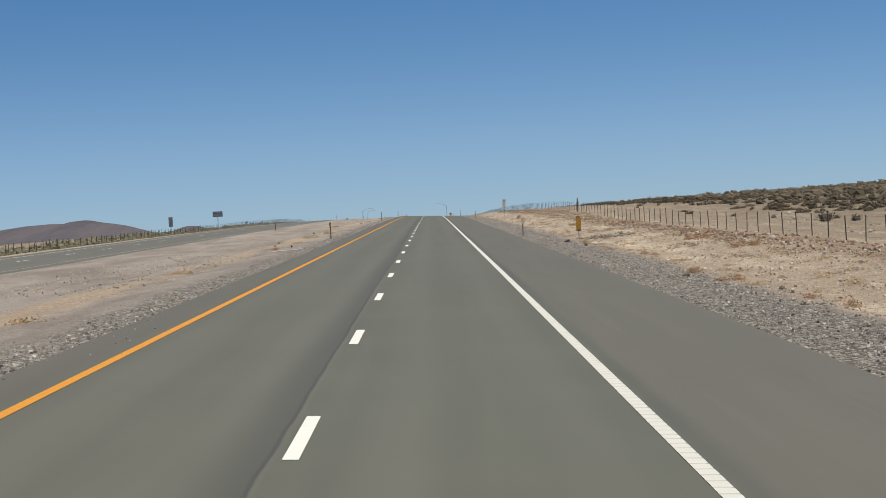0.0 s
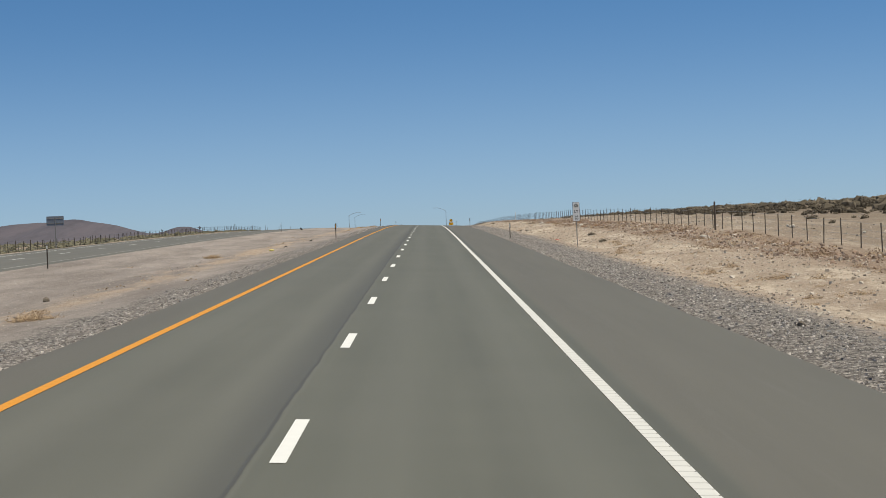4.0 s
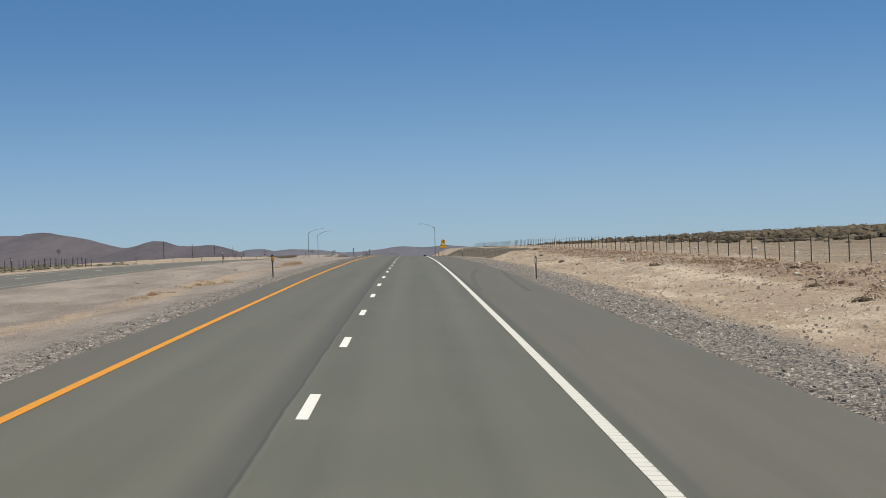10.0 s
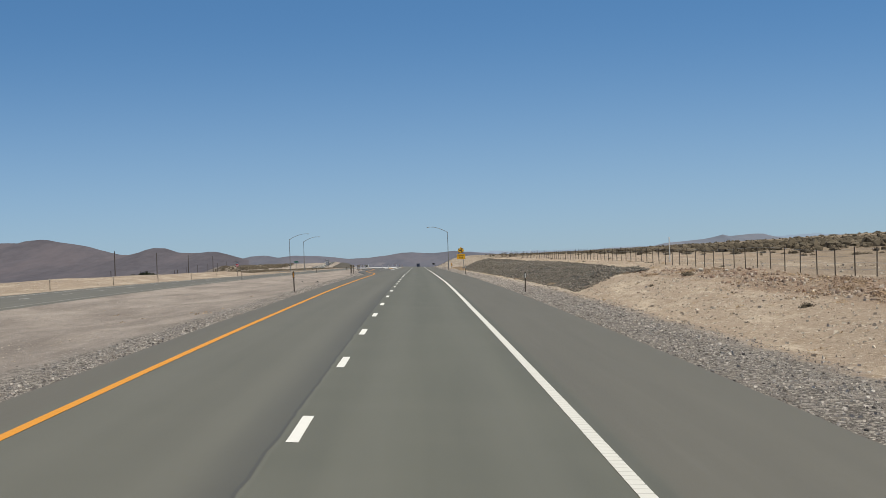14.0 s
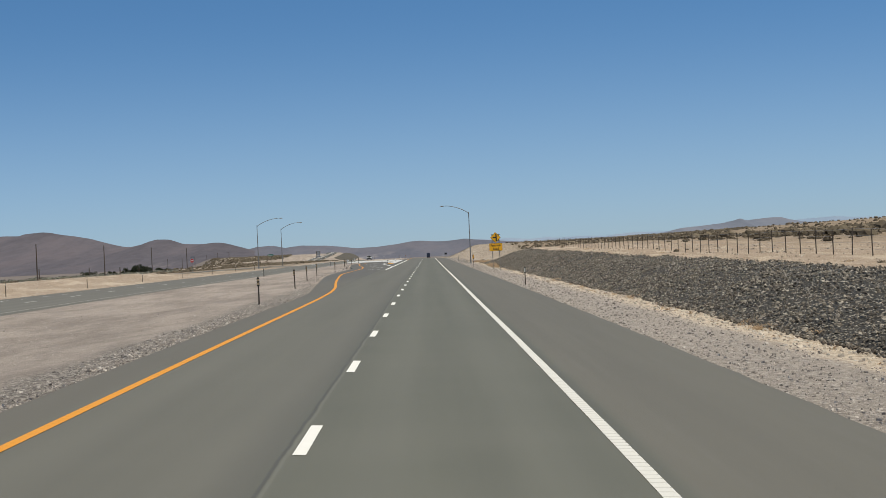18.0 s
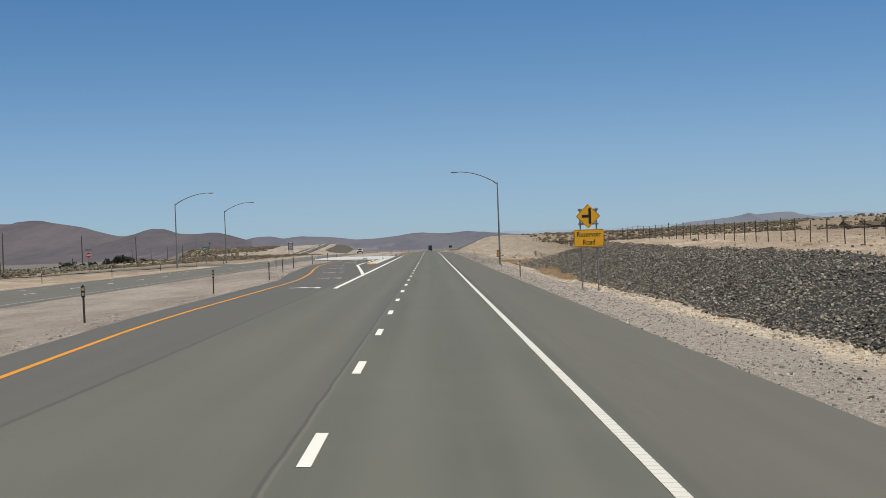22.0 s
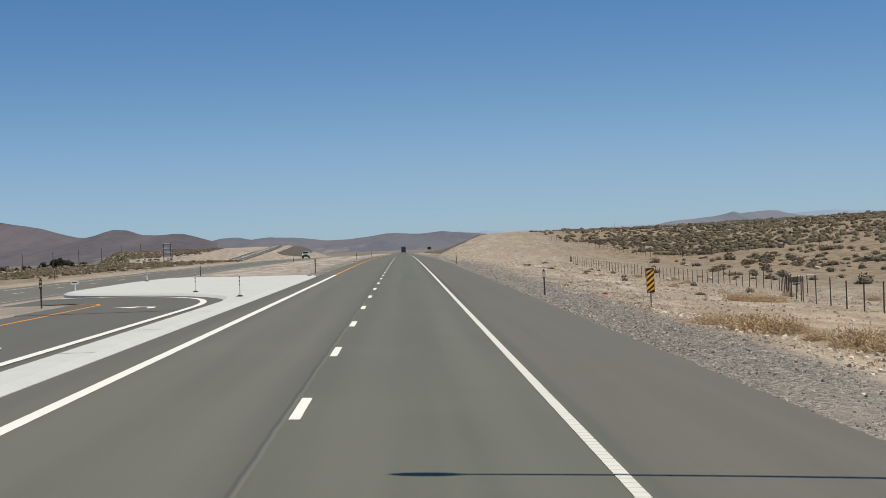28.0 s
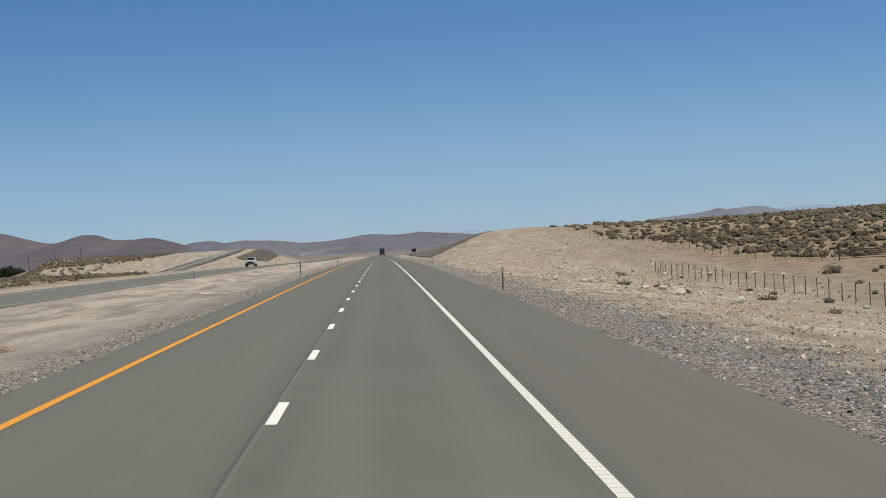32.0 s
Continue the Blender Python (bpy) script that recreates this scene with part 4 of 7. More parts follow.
HILLS_LEFT = [(-1700, 57), (-1400, 97), (-1230, 115), (-1152, 118), (-1113, 116), (-1098, 121), (-1051, 124), (-1028, 122), (-998, 115), (-967, 110), (-921, 101), (-883, 89), (-845, 78), (-827, 74), (-807, 73), (-784, 77), (-760, 85), (-737, 90), (-718, 89), (-703, 88), (-686, 82), (-668, 75), (-637, 72), (-606, 72), (-583, 74), (-560, 73), (-537, 67), (-514, 60), (-460, 43), (-380, 23), (-240, 8)]
HILLS_MID = [(-900, 9), (-700, 30), (-590, 42), (-512, 53), (-484, 59), (-440, 60), (-405, 52), (-383, 55), (-356, 57), (-329, 55), (-285, 53), (-243, 48), (-204, 42), (-142, 43), (-80, 49), (-48, 54), (-20, 55), (14, 52), (47, 50), (76, 52), (108, 55), (147, 50), (185, 47), (232, 42), (330, 34), (500, 24), (800, 10)]
HILLS_RIGHT = [(640, 9), (690, 46), (744, 57), (807, 61), (868, 66), (900, 72), (918, 77), (937, 71), (967, 73), (1010, 76), (1040, 75), (1060, 69), (1095, 61), (1126, 57), (1300, 30), (1500, 9)]
HILLS_BLUE = [(110, 40), (153, 54), (185, 50), (207, 49), (235, 52), (256, 50), (304, 46), (350, 49), (392, 46), (458, 48), (527, 45), (603, 51), (700, 50), (1000, 60), (1108, 67), (1160, 69), (1209, 71), (1260, 66), (1311, 65), (1500, 58), (1800, 30)]
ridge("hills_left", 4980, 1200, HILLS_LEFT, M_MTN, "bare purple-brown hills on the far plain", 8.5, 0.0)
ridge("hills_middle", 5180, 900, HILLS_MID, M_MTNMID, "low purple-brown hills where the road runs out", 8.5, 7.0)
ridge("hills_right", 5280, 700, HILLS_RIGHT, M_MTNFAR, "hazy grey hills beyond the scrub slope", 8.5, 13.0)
ridge("hills_blue", 5320, 300, HILLS_BLUE, M_MTNBLUE, "haze-tinted pale blue range on the horizon", 8.5, 21.0, 1.0)

# ---- turning pocket, island and crossing ----


def ribbon(name, pts, w, material, parent, up=0.008, z_of=road_z):
    """A painted line of width w along a bent path."""
    P = [Vector((x, y)) for x, y in pts]
    fine = []
    for a, b in zip(P, P[1:]):
        n = max(1, int((b - a).length / 3))
        fine += [a + (b - a) * k / n for k in range(n)]
    fine.append(P[-1])
    v, f = [], []
    for i, p in enumerate(fine):
        d = (fine[min(i + 1, len(fine) - 1)] - fine[max(i - 1, 0)]).normalized()
        s = Vector((d.y, -d.x)) * w / 2
        for q in (p - s, p + s):
            v.append((q.x, q.y, float(z_of(q.x, q.y)) + up))
        if i:
            f.append((2 * i - 2, 2 * i - 1, 2 * i + 1, 2 * i))
    ob = new(name, np_mesh(name, v, f, material))
    ob.parent = parent
    return ob


def eased(pts, times=2):
    """Corners cut twice, so that a bent line becomes a curve; the ends stay."""
    for _ in range(times):
        out = [pts[0]]
        for (ax, ay), (bx, by) in zip(pts, pts[1:]):
            out += [(ax * 0.75 + bx * 0.25, ay * 0.75 + by * 0.25), (ax * 0.25 + bx * 0.75, ay * 0.25 + by * 0.75)]
        pts = out + [pts[-1]]
    return pts


def crossing_z(x, y):
    if x > -13:
        return road_z(x, y)
    k = (-13 - x) / 4.5
    return left_z(-17.4, y) * k + road_z(-13, y) * (1 - k)


crossing = tagged(strip("crossing", -12.3, -4.75, 829, 852, crossing_z, 0.01, M_ROAD, step=3.0, cols=10, skirt=0.15),
                  "dark asphalt median crossing at the end of the turning pocket", "road", kind="structure")
strip("crossing_throat", -17.5, -12.3, 841, 852, crossing_z, 0.01, M_ROAD, crossing, step=2.0, cols=6, skirt=0.15)
ribbon("pocket_line", [(-3.55, 724), (-3.63, 726.5), (-6.40, 780), (-6.38, 802)] + eased([(-6.36, 829), (-6.4, 835), (-6.85, 839.4), (-7.6, 842.8), (-8.9, 845.6), (-10.6, 848.0), (-12.5, 849.4), (-16.0, 850.0)]), 0.26, M_WHITE, road, 0.018)
ribbon("yellow_line", [(-11.0, 838.0), (-11.2, 839.0), (-11.8, 839.5), (-13.2, 839.6)], 0.16, M_YELLOW, road, 0.016)


def turn_arrow(x, y):
    """Left-turn arrow: a stem that bends left into a long head."""
    outline = [(0.55, -1.15), (0.82, -1.15), (0.84, -0.2), (0.72, 0.32), (0.42, 0.62), (0.02, 0.70), (0.02, 1.18), (-0.95, 0.48), (0.02, -0.22), (0.02, 0.30), (0.34, 0.22), (0.50, 0.0), (0.55, -0.3)]
    bm = bmesh.new()
    bm.faces.new([bm.verts.new((x + a, y + b, float(road_z(x + a, y + b)) + 0.012)) for a, b in outline])
    part("turn_arrow", bm, M_WHITE, road)


for ax, ay in ((-5.1, 689.3), (-5.3, 713), (-6.4, 737), (-7.6, 761), (-8.8, 785), (-8.56, 808.6), (-8.76, 833.5)):
    turn_arrow(ax, ay)

ISLAND = [(-4.95, 788.6), (-4.58, 790.5), (-4.58, 884.0), (-4.64, 885.6), (-4.85, 886.8), (-5.25, 887.6), (-5.9, 888.0), (-10.8, 889.4), (-14.6, 894.5), (-16.2, 893.0)] + eased([(-16.9, 882), (-16.8, 860), (-16.2, 856), (-14.2, 853.2), (-10.83, 850.3), (-9.2, 848.2), (-7.99, 845.8), (-6.85, 843), (-6.05, 840.0), (-5.78, 835)]) + [(-5.72, 788.6)]


def slab(name, outline, top, material, parent=None, slope=0.2):
    fine = []
    for (ax, ay), (bx, by) in zip(outline, outline[1:] + outline[:1]):
        k = max(1, int(math.hypot(bx - ax, by - ay) / 3))
        fine += [(ax + (bx - ax) * i / k, ay + (by - ay) * i / k) for i in range(k)]
    outline = fine
    # the outline is that of the foot; the top is drawn in, so that the rim slopes
    n = len(outline)
    area = sum(outline[i][0] * outline[(i + 1) % n][1] - outline[(i + 1) % n][0] * outline[i][1] for i in range(n))
    way = 1 if area > 0 else -1
    inner = []
    for i, (x, y) in enumerate(outline):
        (ax, ay), (cx, cy) = outline[i - 1], outline[(i + 1) % n]
        d0, d1 = Vector((x - ax, y - ay)).normalized(), Vector((cx - x, cy - y)).normalized()
        nn = Vector((-(d0.y + d1.y), d0.x + d1.x)).normalized() * way
        inner.append((x + nn.x * slope, y + nn.y * slope))
    bm = bmesh.new()
    vs = [bm.verts.new((x, y, float(road_z(x, y)) + top)) for x, y in inner]
    rim = [bm.verts.new((x, y, float(road_z(x, y)) + 0.012)) for x, y in outline]
    low = [bm.verts.new((x, y, float(road_z(x, y)) - 0.12)) for x, y in outline]
    f = bm.faces.new(vs)
    for i in range(n):
        j = (i + 1) % n
        bm.faces.new((rim[i], rim[j], vs[j], vs[i]))
        bm.faces.new((low[i], low[j], rim[j], rim[i]))
    bmesh.ops.recalc_face_normals(bm, faces=bm.faces)
    if f.normal.z < 0:
        bmesh.ops.reverse_faces(bm, faces=bm.faces)
    bmesh.ops.triangulate(bm, faces=[f])
    return part(name, bm, material, parent)


island = tagged(slab("traffic_island", ISLAND, 0.115, M_CONC), "pale concrete traffic island with a raised kerb edge", "traffic island", kind="structure")
slab("nose", [(-5.3, 785.6), (-4.95, 786.2), (-4.62, 788.58), (-5.72, 788.58), (-5.7, 786.2), (-5.55, 785.6)], 0.105, M_CURBY, island, 0.12).name = "nose"
for jx0, jx1, jy in ((-5.65, -4.65, 795), (-5.65, -4.65, 804), (-5.65, -4.65, 813), (-5.65, -4.65, 824), (-5.6, -4.65, 836.5), (-6.4, -4.65, 843.5), (-8.9, -4.65, 849.5), (-14.0, -4.65, 862), (-16.0, -4.65, 876)):
    bm = bmesh.new()
    xs = np.linspace(jx0 + 0.12, jx1 - 0.12, 5)
    rows = [[bm.verts.new((x, jy + d, float(road_z(x, jy + d)) + 0.121)) for d in (0.0, 0.05)] for x in xs]
    for r0, r1 in zip(rows, rows[1:]):
        bm.faces.new((r0[0], r1[0], r1[1], r0[1]))
    part("expansion_joint", bm, M_BLACK, island)

side_road = tagged(strip("side_road", lambda y: -64 + 0 * y, -27.95, 842, 861, lambda x, y: left_z(-27.9, y) - 0.02 if x > -29.5 else max(ground_z(x, y), ground_z(x, y + 2), ground_z(x, y - 2)) + 0.05, 0.0, M_ROAD_L, step=2.0, cols=40, skirt=0.3),
                   "grey side road that meets the far carriageway", "road", kind="structure")



M_HILLROAD = asphalt("asphalt_old", 0.085, -60.0, False)
M_HEAP = grained("dark_gravel_heap", (0.055, 0.05, 0.041), (0.105, 0.094, 0.078), 0.8, 0.95, bump=0.5, dist=0.2, spread=0.0)
M_DARKCUT = grained("dark_gravel_face", (0.075, 0.067, 0.057), (0.155, 0.138, 0.118), 0.8, 0.95, bump=0.5, dist=0.2, spread=0.0)
for dx, w, lab in ((-2.35, 3.4, "grey lane climbing the pale hill beyond"), (2.35, 3.4, "second grey lane climbing the pale hill")):
    hr = strip("hill_road", lambda y: hill_x(y) + dx - w / 2, lambda y: hill_x(y) + dx + w / 2, 1390, 1760, lambda x, y: hill_z(y), 0.02, M_HILLROAD, step=10.0, cols=3, skirt=0.1)
    tagged(hr, lab, "road", kind="structure")
    for side in (-1, 1):
        line("edge_line", lambda y: hill_x(y) + dx + side * 1.5, 0.22, 1390, 1760, M_WHITE, hr, lambda x, y: hill_z(y), 10.0, 0.04)


def cut_face():
    """Dark gravel face of the cut, from the foot of the slope to its crest, with a ragged near end."""
    v, f = [], []
    ys, us = np.concatenate([np.arange(1196, 1330, 4.0), np.arange(1330, 1760, 15.0)]), np.linspace(0, 1, 14)
    for y in ys:
        for u in us:
            yy = max(y, 1196 + 22 * (1 - u) + 5 * noise.noise((u * 6, 3.0, 1.0)))
            x = 11.2 + 12.3 * u + 0.004 * (yy - 1196)
            v.append((x, yy, ground_z(x, yy) + 0.16 * min(1.0, (yy - 1194) / 6)))
    n = len(us)
    i = (np.arange(len(ys) - 1)[:, None] * n + np.arange(n - 1)[None]).ravel()
    f = np.stack([i, i + 1, i + n + 1, i + n], 1)
    return tagged(new("dark_cut_slope", np_mesh("dark_cut_slope", v, f, M_DARKCUT, True)), "dark gravel face of a cut beside the road", "slope", kind="structure")


cut_face()


def gravel_heap(x, y, rx, ry, top, material):
    v, f, nr, na = [], [], 12, 36
    for i in range(nr + 1):
        r = i / nr
        for j in range(na):
            a = j * math.tau / na
            px, py = x + rx * r * math.cos(a), y + ry * r * math.sin(a)
            h = (math.cos(math.pi * r) * 0.5 + 0.5) ** 0.8
            v.append((px, py, ground_z(px, py) - 0.15 + top * h * (1 + 0.12 * noise.noise((px * 0.3, py * 0.1, 6.0)))))
        if i:
            f += [((i - 1) * na + j, (i - 1) * na + (j + 1) % na, i * na + (j + 1) % na, i * na + j) for j in range(na)]
    return tagged(new("gravel_heap", np_mesh("gravel_heap", v, f, material, True)), "long dark gravel mound beside the hill road", "mound", kind="structure")



def dark_side():
    """Dark gravel dumped over the right side of the climbing road's embankment."""
    v = []
    ys, us = np.arange(1590, 1702, 4.0), np.linspace(0, 1, 12)
    for y in ys:
        k = min(1.0, (y - 1586) / 40)
        for u in us:
            x = hill_x(y) + 8.0 + (4 + 7 * k) * u
            v.append((x, y, ground_z(x, y) + (0.25 + 1.1 * k) * math.sin(math.pi * min(1.0, u * 1.05)) ** 0.7 * (1 + 0.15 * noise.noise((x * 0.2, y * 0.1, 3.0))) - 0.05))
    n = len(us)
    i = (np.arange(len(ys) - 1)[:, None] * n + np.arange(n - 1)[None]).ravel()
    f = np.stack([i, i + 1, i + n + 1, i + n], 1)
    return tagged(new("gravel_mound", np_mesh("gravel_mound", v, f, M_HEAP, True)), "long dark gravel mound beside the hill road", "mound", kind="structure")


dark_side()
M_SOIL = grained("dark_brown_soil", (0.022, 0.019, 0.016), (0.07, 0.06, 0.05), 3, 0.9, bump=0.6, dist=0.05, spread=0.0)
soil_ = gravel_heap(-5.3, 890.6, 0.5, 2.3, 0.24, M_SOIL)
soil_.name = "soil_heap"
tagged(soil_, "low dark soil heap beside the island end", "mound", kind="structure")

# ---- roadside posts ----


def delineator(refl, x, y, z, group, both=False, tall=1.2):
    """Round steel post with a black-backed reflector plate near its top."""
    p = thing("delineator_post", "thin dark steel delineator post with " + ("an amber" if refl is M_REFA else "a white") + " reflector", "road post", group, at=(x, y, z), turn=rng.normal(0, 4))
    p.rotation_euler[1] = radians(rng.normal(0, 0.8))
    part("post", rod(bmesh.new(), (0, 0, -0.25), (0, 0, tall), 0.035, 0.033, 10), M_POST, p)
    part("cap", rod(bmesh.new(), (0, 0, tall + 0.002), (0, 0, tall + 0.035), 0.038, 0.02, 10), M_POST, p)
    plate_ = part("plate", plate(bmesh.new(), rounded(0.115, 0.36, 0.02, 0, tall - 0.19), -0.052, -0.038), M_BLACK, p)
    if both:
        for dz in (-0.11, -0.27):
            part("reflector", plate(bmesh.new(), rounded(0.085, 0.10, 0.02, 0, tall + dz), -0.06, -0.0535), M_REFP, plate_)
    else:
        part("reflector", plate(bmesh.new(), rounded(0.075, 0.27, 0.012, 0, tall - 0.19), -0.06, -0.0535), refl, plate_)
    return p


def gz(x, y):
    return ground_z(x, y) - 0.03


for i in range(9):
    y = 114.2 + 121.92 * i
    x = 8.05 if i == 6 else 7.9
    y += 1.3 if i == 6 else 0.0
    delineator(M_REFW, x, y, gz(x, y), "posts along the right verge")
for y in (-7.8, 114.1, 235.8, 358.0, 480):
    delineator(M_REFA, -5.8, y, gz(-5.8, y), "posts along the left verge")
for x, y in ((-5.9, 565.1), (-6.8, 595.5), (-8.3, 626.0), (-9.6, 656.7), (-9.5, 686.9), (-9.7, 717.5), (-11.4, 746.9), (-13.0, 777.3), (-13.2, 808), (-13.1, 837.1)):
    delineator(M_REFA, x, y, gz(x, y), "posts along the turning pocket", both=True)
for y in (906.6, 1028.5, 1150.4):
    delineator(M_REFA, -5.8, y, gz(-5.8, y), "posts along the left verge")


def slim_post(x, y, group):
    p = thing("marker_post", "slim brown flat marker post beside the far carriageway", "road post", group, at=(x, y, gz(x, y)), turn=rng.normal(0, 6))
    part("post", box(bmesh.new(), -0.03, 0.03, -0.012, 0.012, -0.2, 1.15, 0.004), M_POST, p)
    part("reflector", box(bmesh.new(), -0.028, 0.028, -0.017, -0.0125, 0.95, 1.1), M_REFW, p)
    return p


for i in range(10):
    slim_post(-16.3, 61.5 + 121.92 * i, "posts along the median side of the far carriageway")
for i in range(20):
    slim_post(-31.4, 408.0 + 30.48 * i, "posts along the outer side of the far carriageway")


def tube_marker(x, y, z, flat=False, tall=1.05):
    p = thing("tube_marker", "white flexible tube marker with dark bands on a black rubber base", "traffic post", "tube markers on the island", at=(x, y, z))
    base = bmesh.new()
    bmesh.ops.create_cone(base, cap_ends=True, segments=12, radius1=0.17, radius2=0.07, depth=0.07, matrix=Matrix.Translation((0, 0, 0.035)))
    part("base", base, M_RUBBER, p)
    part("tube", rod(bmesh.new(), (0, 0, 0.07), (0, 0, tall), 0.025 if flat else 0.034, 0.024 if flat else 0.033, 10), M_PLASTW, p)
    for z0 in (tall - 0.43, tall - 0.27, tall - 0.11):
        part("band", rod(bmesh.new(), (0, 0, z0), (0, 0, z0 + 0.07), 0.028 if flat else 0.037, 0.028 if flat else 0.037, 10), M_BACK if flat else M_GALV, p)
    return p


for x, y in ((-8.5, 849.7), (-5.4, 839.9), (-5.0, 884.1), (-16.0, 883.0)):
    tube_marker(x, y, float(road_z(x, y)) + 0.113, flat=y < 860, tall=0.84 if y > 880 else 0.9)


def keep_right_board(x, y):
    p = thing("nose_marker", "small grey-backed marker board on the island nose", "traffic sign", at=(x, y, float(road_z(x, y)) + 0.13))
    part("base", rod(bmesh.new(), (0, 0, 0), (0, 0, 0.06), 0.14, 0.08, 10), M_RUBBER, p)
    part("stem", rod(bmesh.new(), (0, 0, 0.06), (0, 0, 0.35), 0.03, n=8), M_GALV, p)
    part("panel", plate(bmesh.new(), rounded(0.32, 0.25, 0.03, 0, 0.44), -0.045, -0.032), M_REFW, p)


keep_right_board(-5.75, 787.6)
bp = thing("small_board", "small white board on a short post at the crossing", "traffic sign", at=(-16.5, 861.0, float(road_z(-16.5, 861)) + 0.11))
part("stem", rod(bmesh.new(), (0, 0, -0.05), (0, 0, 0.42), 0.055, n=10), M_PLASTW, bp)
part("panel", plate(bmesh.new(), rounded(0.42, 0.2, 0.02, 0, 0.46), -0.075, -0.058), M_PLASTW, bp)
part("bar", plate(bmesh.new(), rounded(0.3, 0.045, 0.004, 0, 0.47), -0.079, -0.0755), M_BLACK, bp)

# ---- signs ----


def letters(txt, size, x, z, y, parent, material, name="lettering", turn=0.0, wide=1.0, bold=0.004):
    cu = bpy.data.curves.new(name, "FONT")
    cu.body, cu.size, cu.align_x, cu.align_y, cu.extrude, cu.offset = txt, size, "CENTER", "CENTER", 0.001, bold
    tmp = new(name, cu)
    me = bpy.data.meshes.new_from_object(tmp)
    bpy.data.objects.remove(tmp)
    me.materials.clear()
    me.materials.append(material)
    me.transform(pose(x, y, z, 90, 0, 0) @ pose(0, 0, 0, 0, 0, turn) @ Matrix.Diagonal((wide, 1, 1, 1)))
    ob = new(name, me)
    ob.parent = parent
    return ob


def hazard_marker(x, y):
    s = thing("object_marker", "black and yellow striped object marker on a steel post", "road sign", "object markers", at=(x, y, gz(x, y)), turn=-3)
    part("post", box(bmesh.new(), -0.028, 0.028, -0.02, 0.02, -0.3, 0.75, 0.006), M_GALV, s)
    w, z0, z1 = 0.30, 0.60, 1.53
    panel = part("panel", plate(bmesh.new(), rounded(w, z1 - z0, 0.03, 0, (z0 + z1) / 2), -0.036, -0.022), M_BLACK, s)
    # yellow bands fall towards the road
    k = 0
    while k < 5:
        a = z0 + 0.02 + k * 0.205 - 0.13
        quad = [(-w / 2 + 0.012, a), (w / 2 - 0.012, a + 0.24), (w / 2 - 0.012, a + 0.345), (-w / 2 + 0.012, a + 0.105)]
        lo, hi = z0 + 0.01, z1 - 0.01
        quad = [(px, min(max(pz_, lo), hi)) for px, pz_ in quad]
        if max(q[1] for q in quad) - min(q[1] for q in quad) > 0.03:
            bm = bmesh.new()
            bm.faces.new([bm.verts.new((px, -0.0375, pz_)) for px, pz_ in quad])
            part("stripe", bm, M_SIGNY, panel)
        k += 1
    return s


hazard_marker(10.9, 103.3)
hazard_marker(10.85, 832.7)


def milepost(x, y):
    s = thing("milepost_sign", "tall white milepost sign with black lettering on a steel post", "road sign", at=(x, y, gz(x, y)), turn=-2)
    part("post", box(bmesh.new(), -0.03, 0.03, -0.02, 0.02, -0.3, 2.85, 0.006), M_GALV, s)
    w, z0, z1 = 0.46, 1.63, 2.86
    rim = part("panel", plate(bmesh.new(), rounded(w, z1 - z0, 0.035, 0, (z0 + z1) / 2), -0.036, -0.022), M_BLACK, s)
    part("face", plate(bmesh.new(), rounded(w - 0.03, z1 - z0 - 0.03, 0.03, 0, (z0 + z1) / 2), -0.040, -0.0365), M_SIGNW, rim)
    shield = [(0.17 * math.cos(a) * (1 + 0.08 * math.cos(4 * a)), 2.63 + 0.15 * math.sin(a) * (1 + 0.08 * math.cos(4 * a))) for a in np.linspace(0, math.tau, 24, endpoint=False)]
    part("shield", plate(bmesh.new(), shield, -0.0415, -0.0405), M_REFW, rim)
    letters("50", 0.25, 0, 2.62, -0.0425, rim, M_BLACK)
    letters("LY", 0.24, 0, 2.25, -0.0425, rim, M_BLACK)
    letters("23", 0.30, 0, 1.86, -0.0425, rim, M_BLACK, turn=-90)
    return s


milepost(11.15, 213.9)


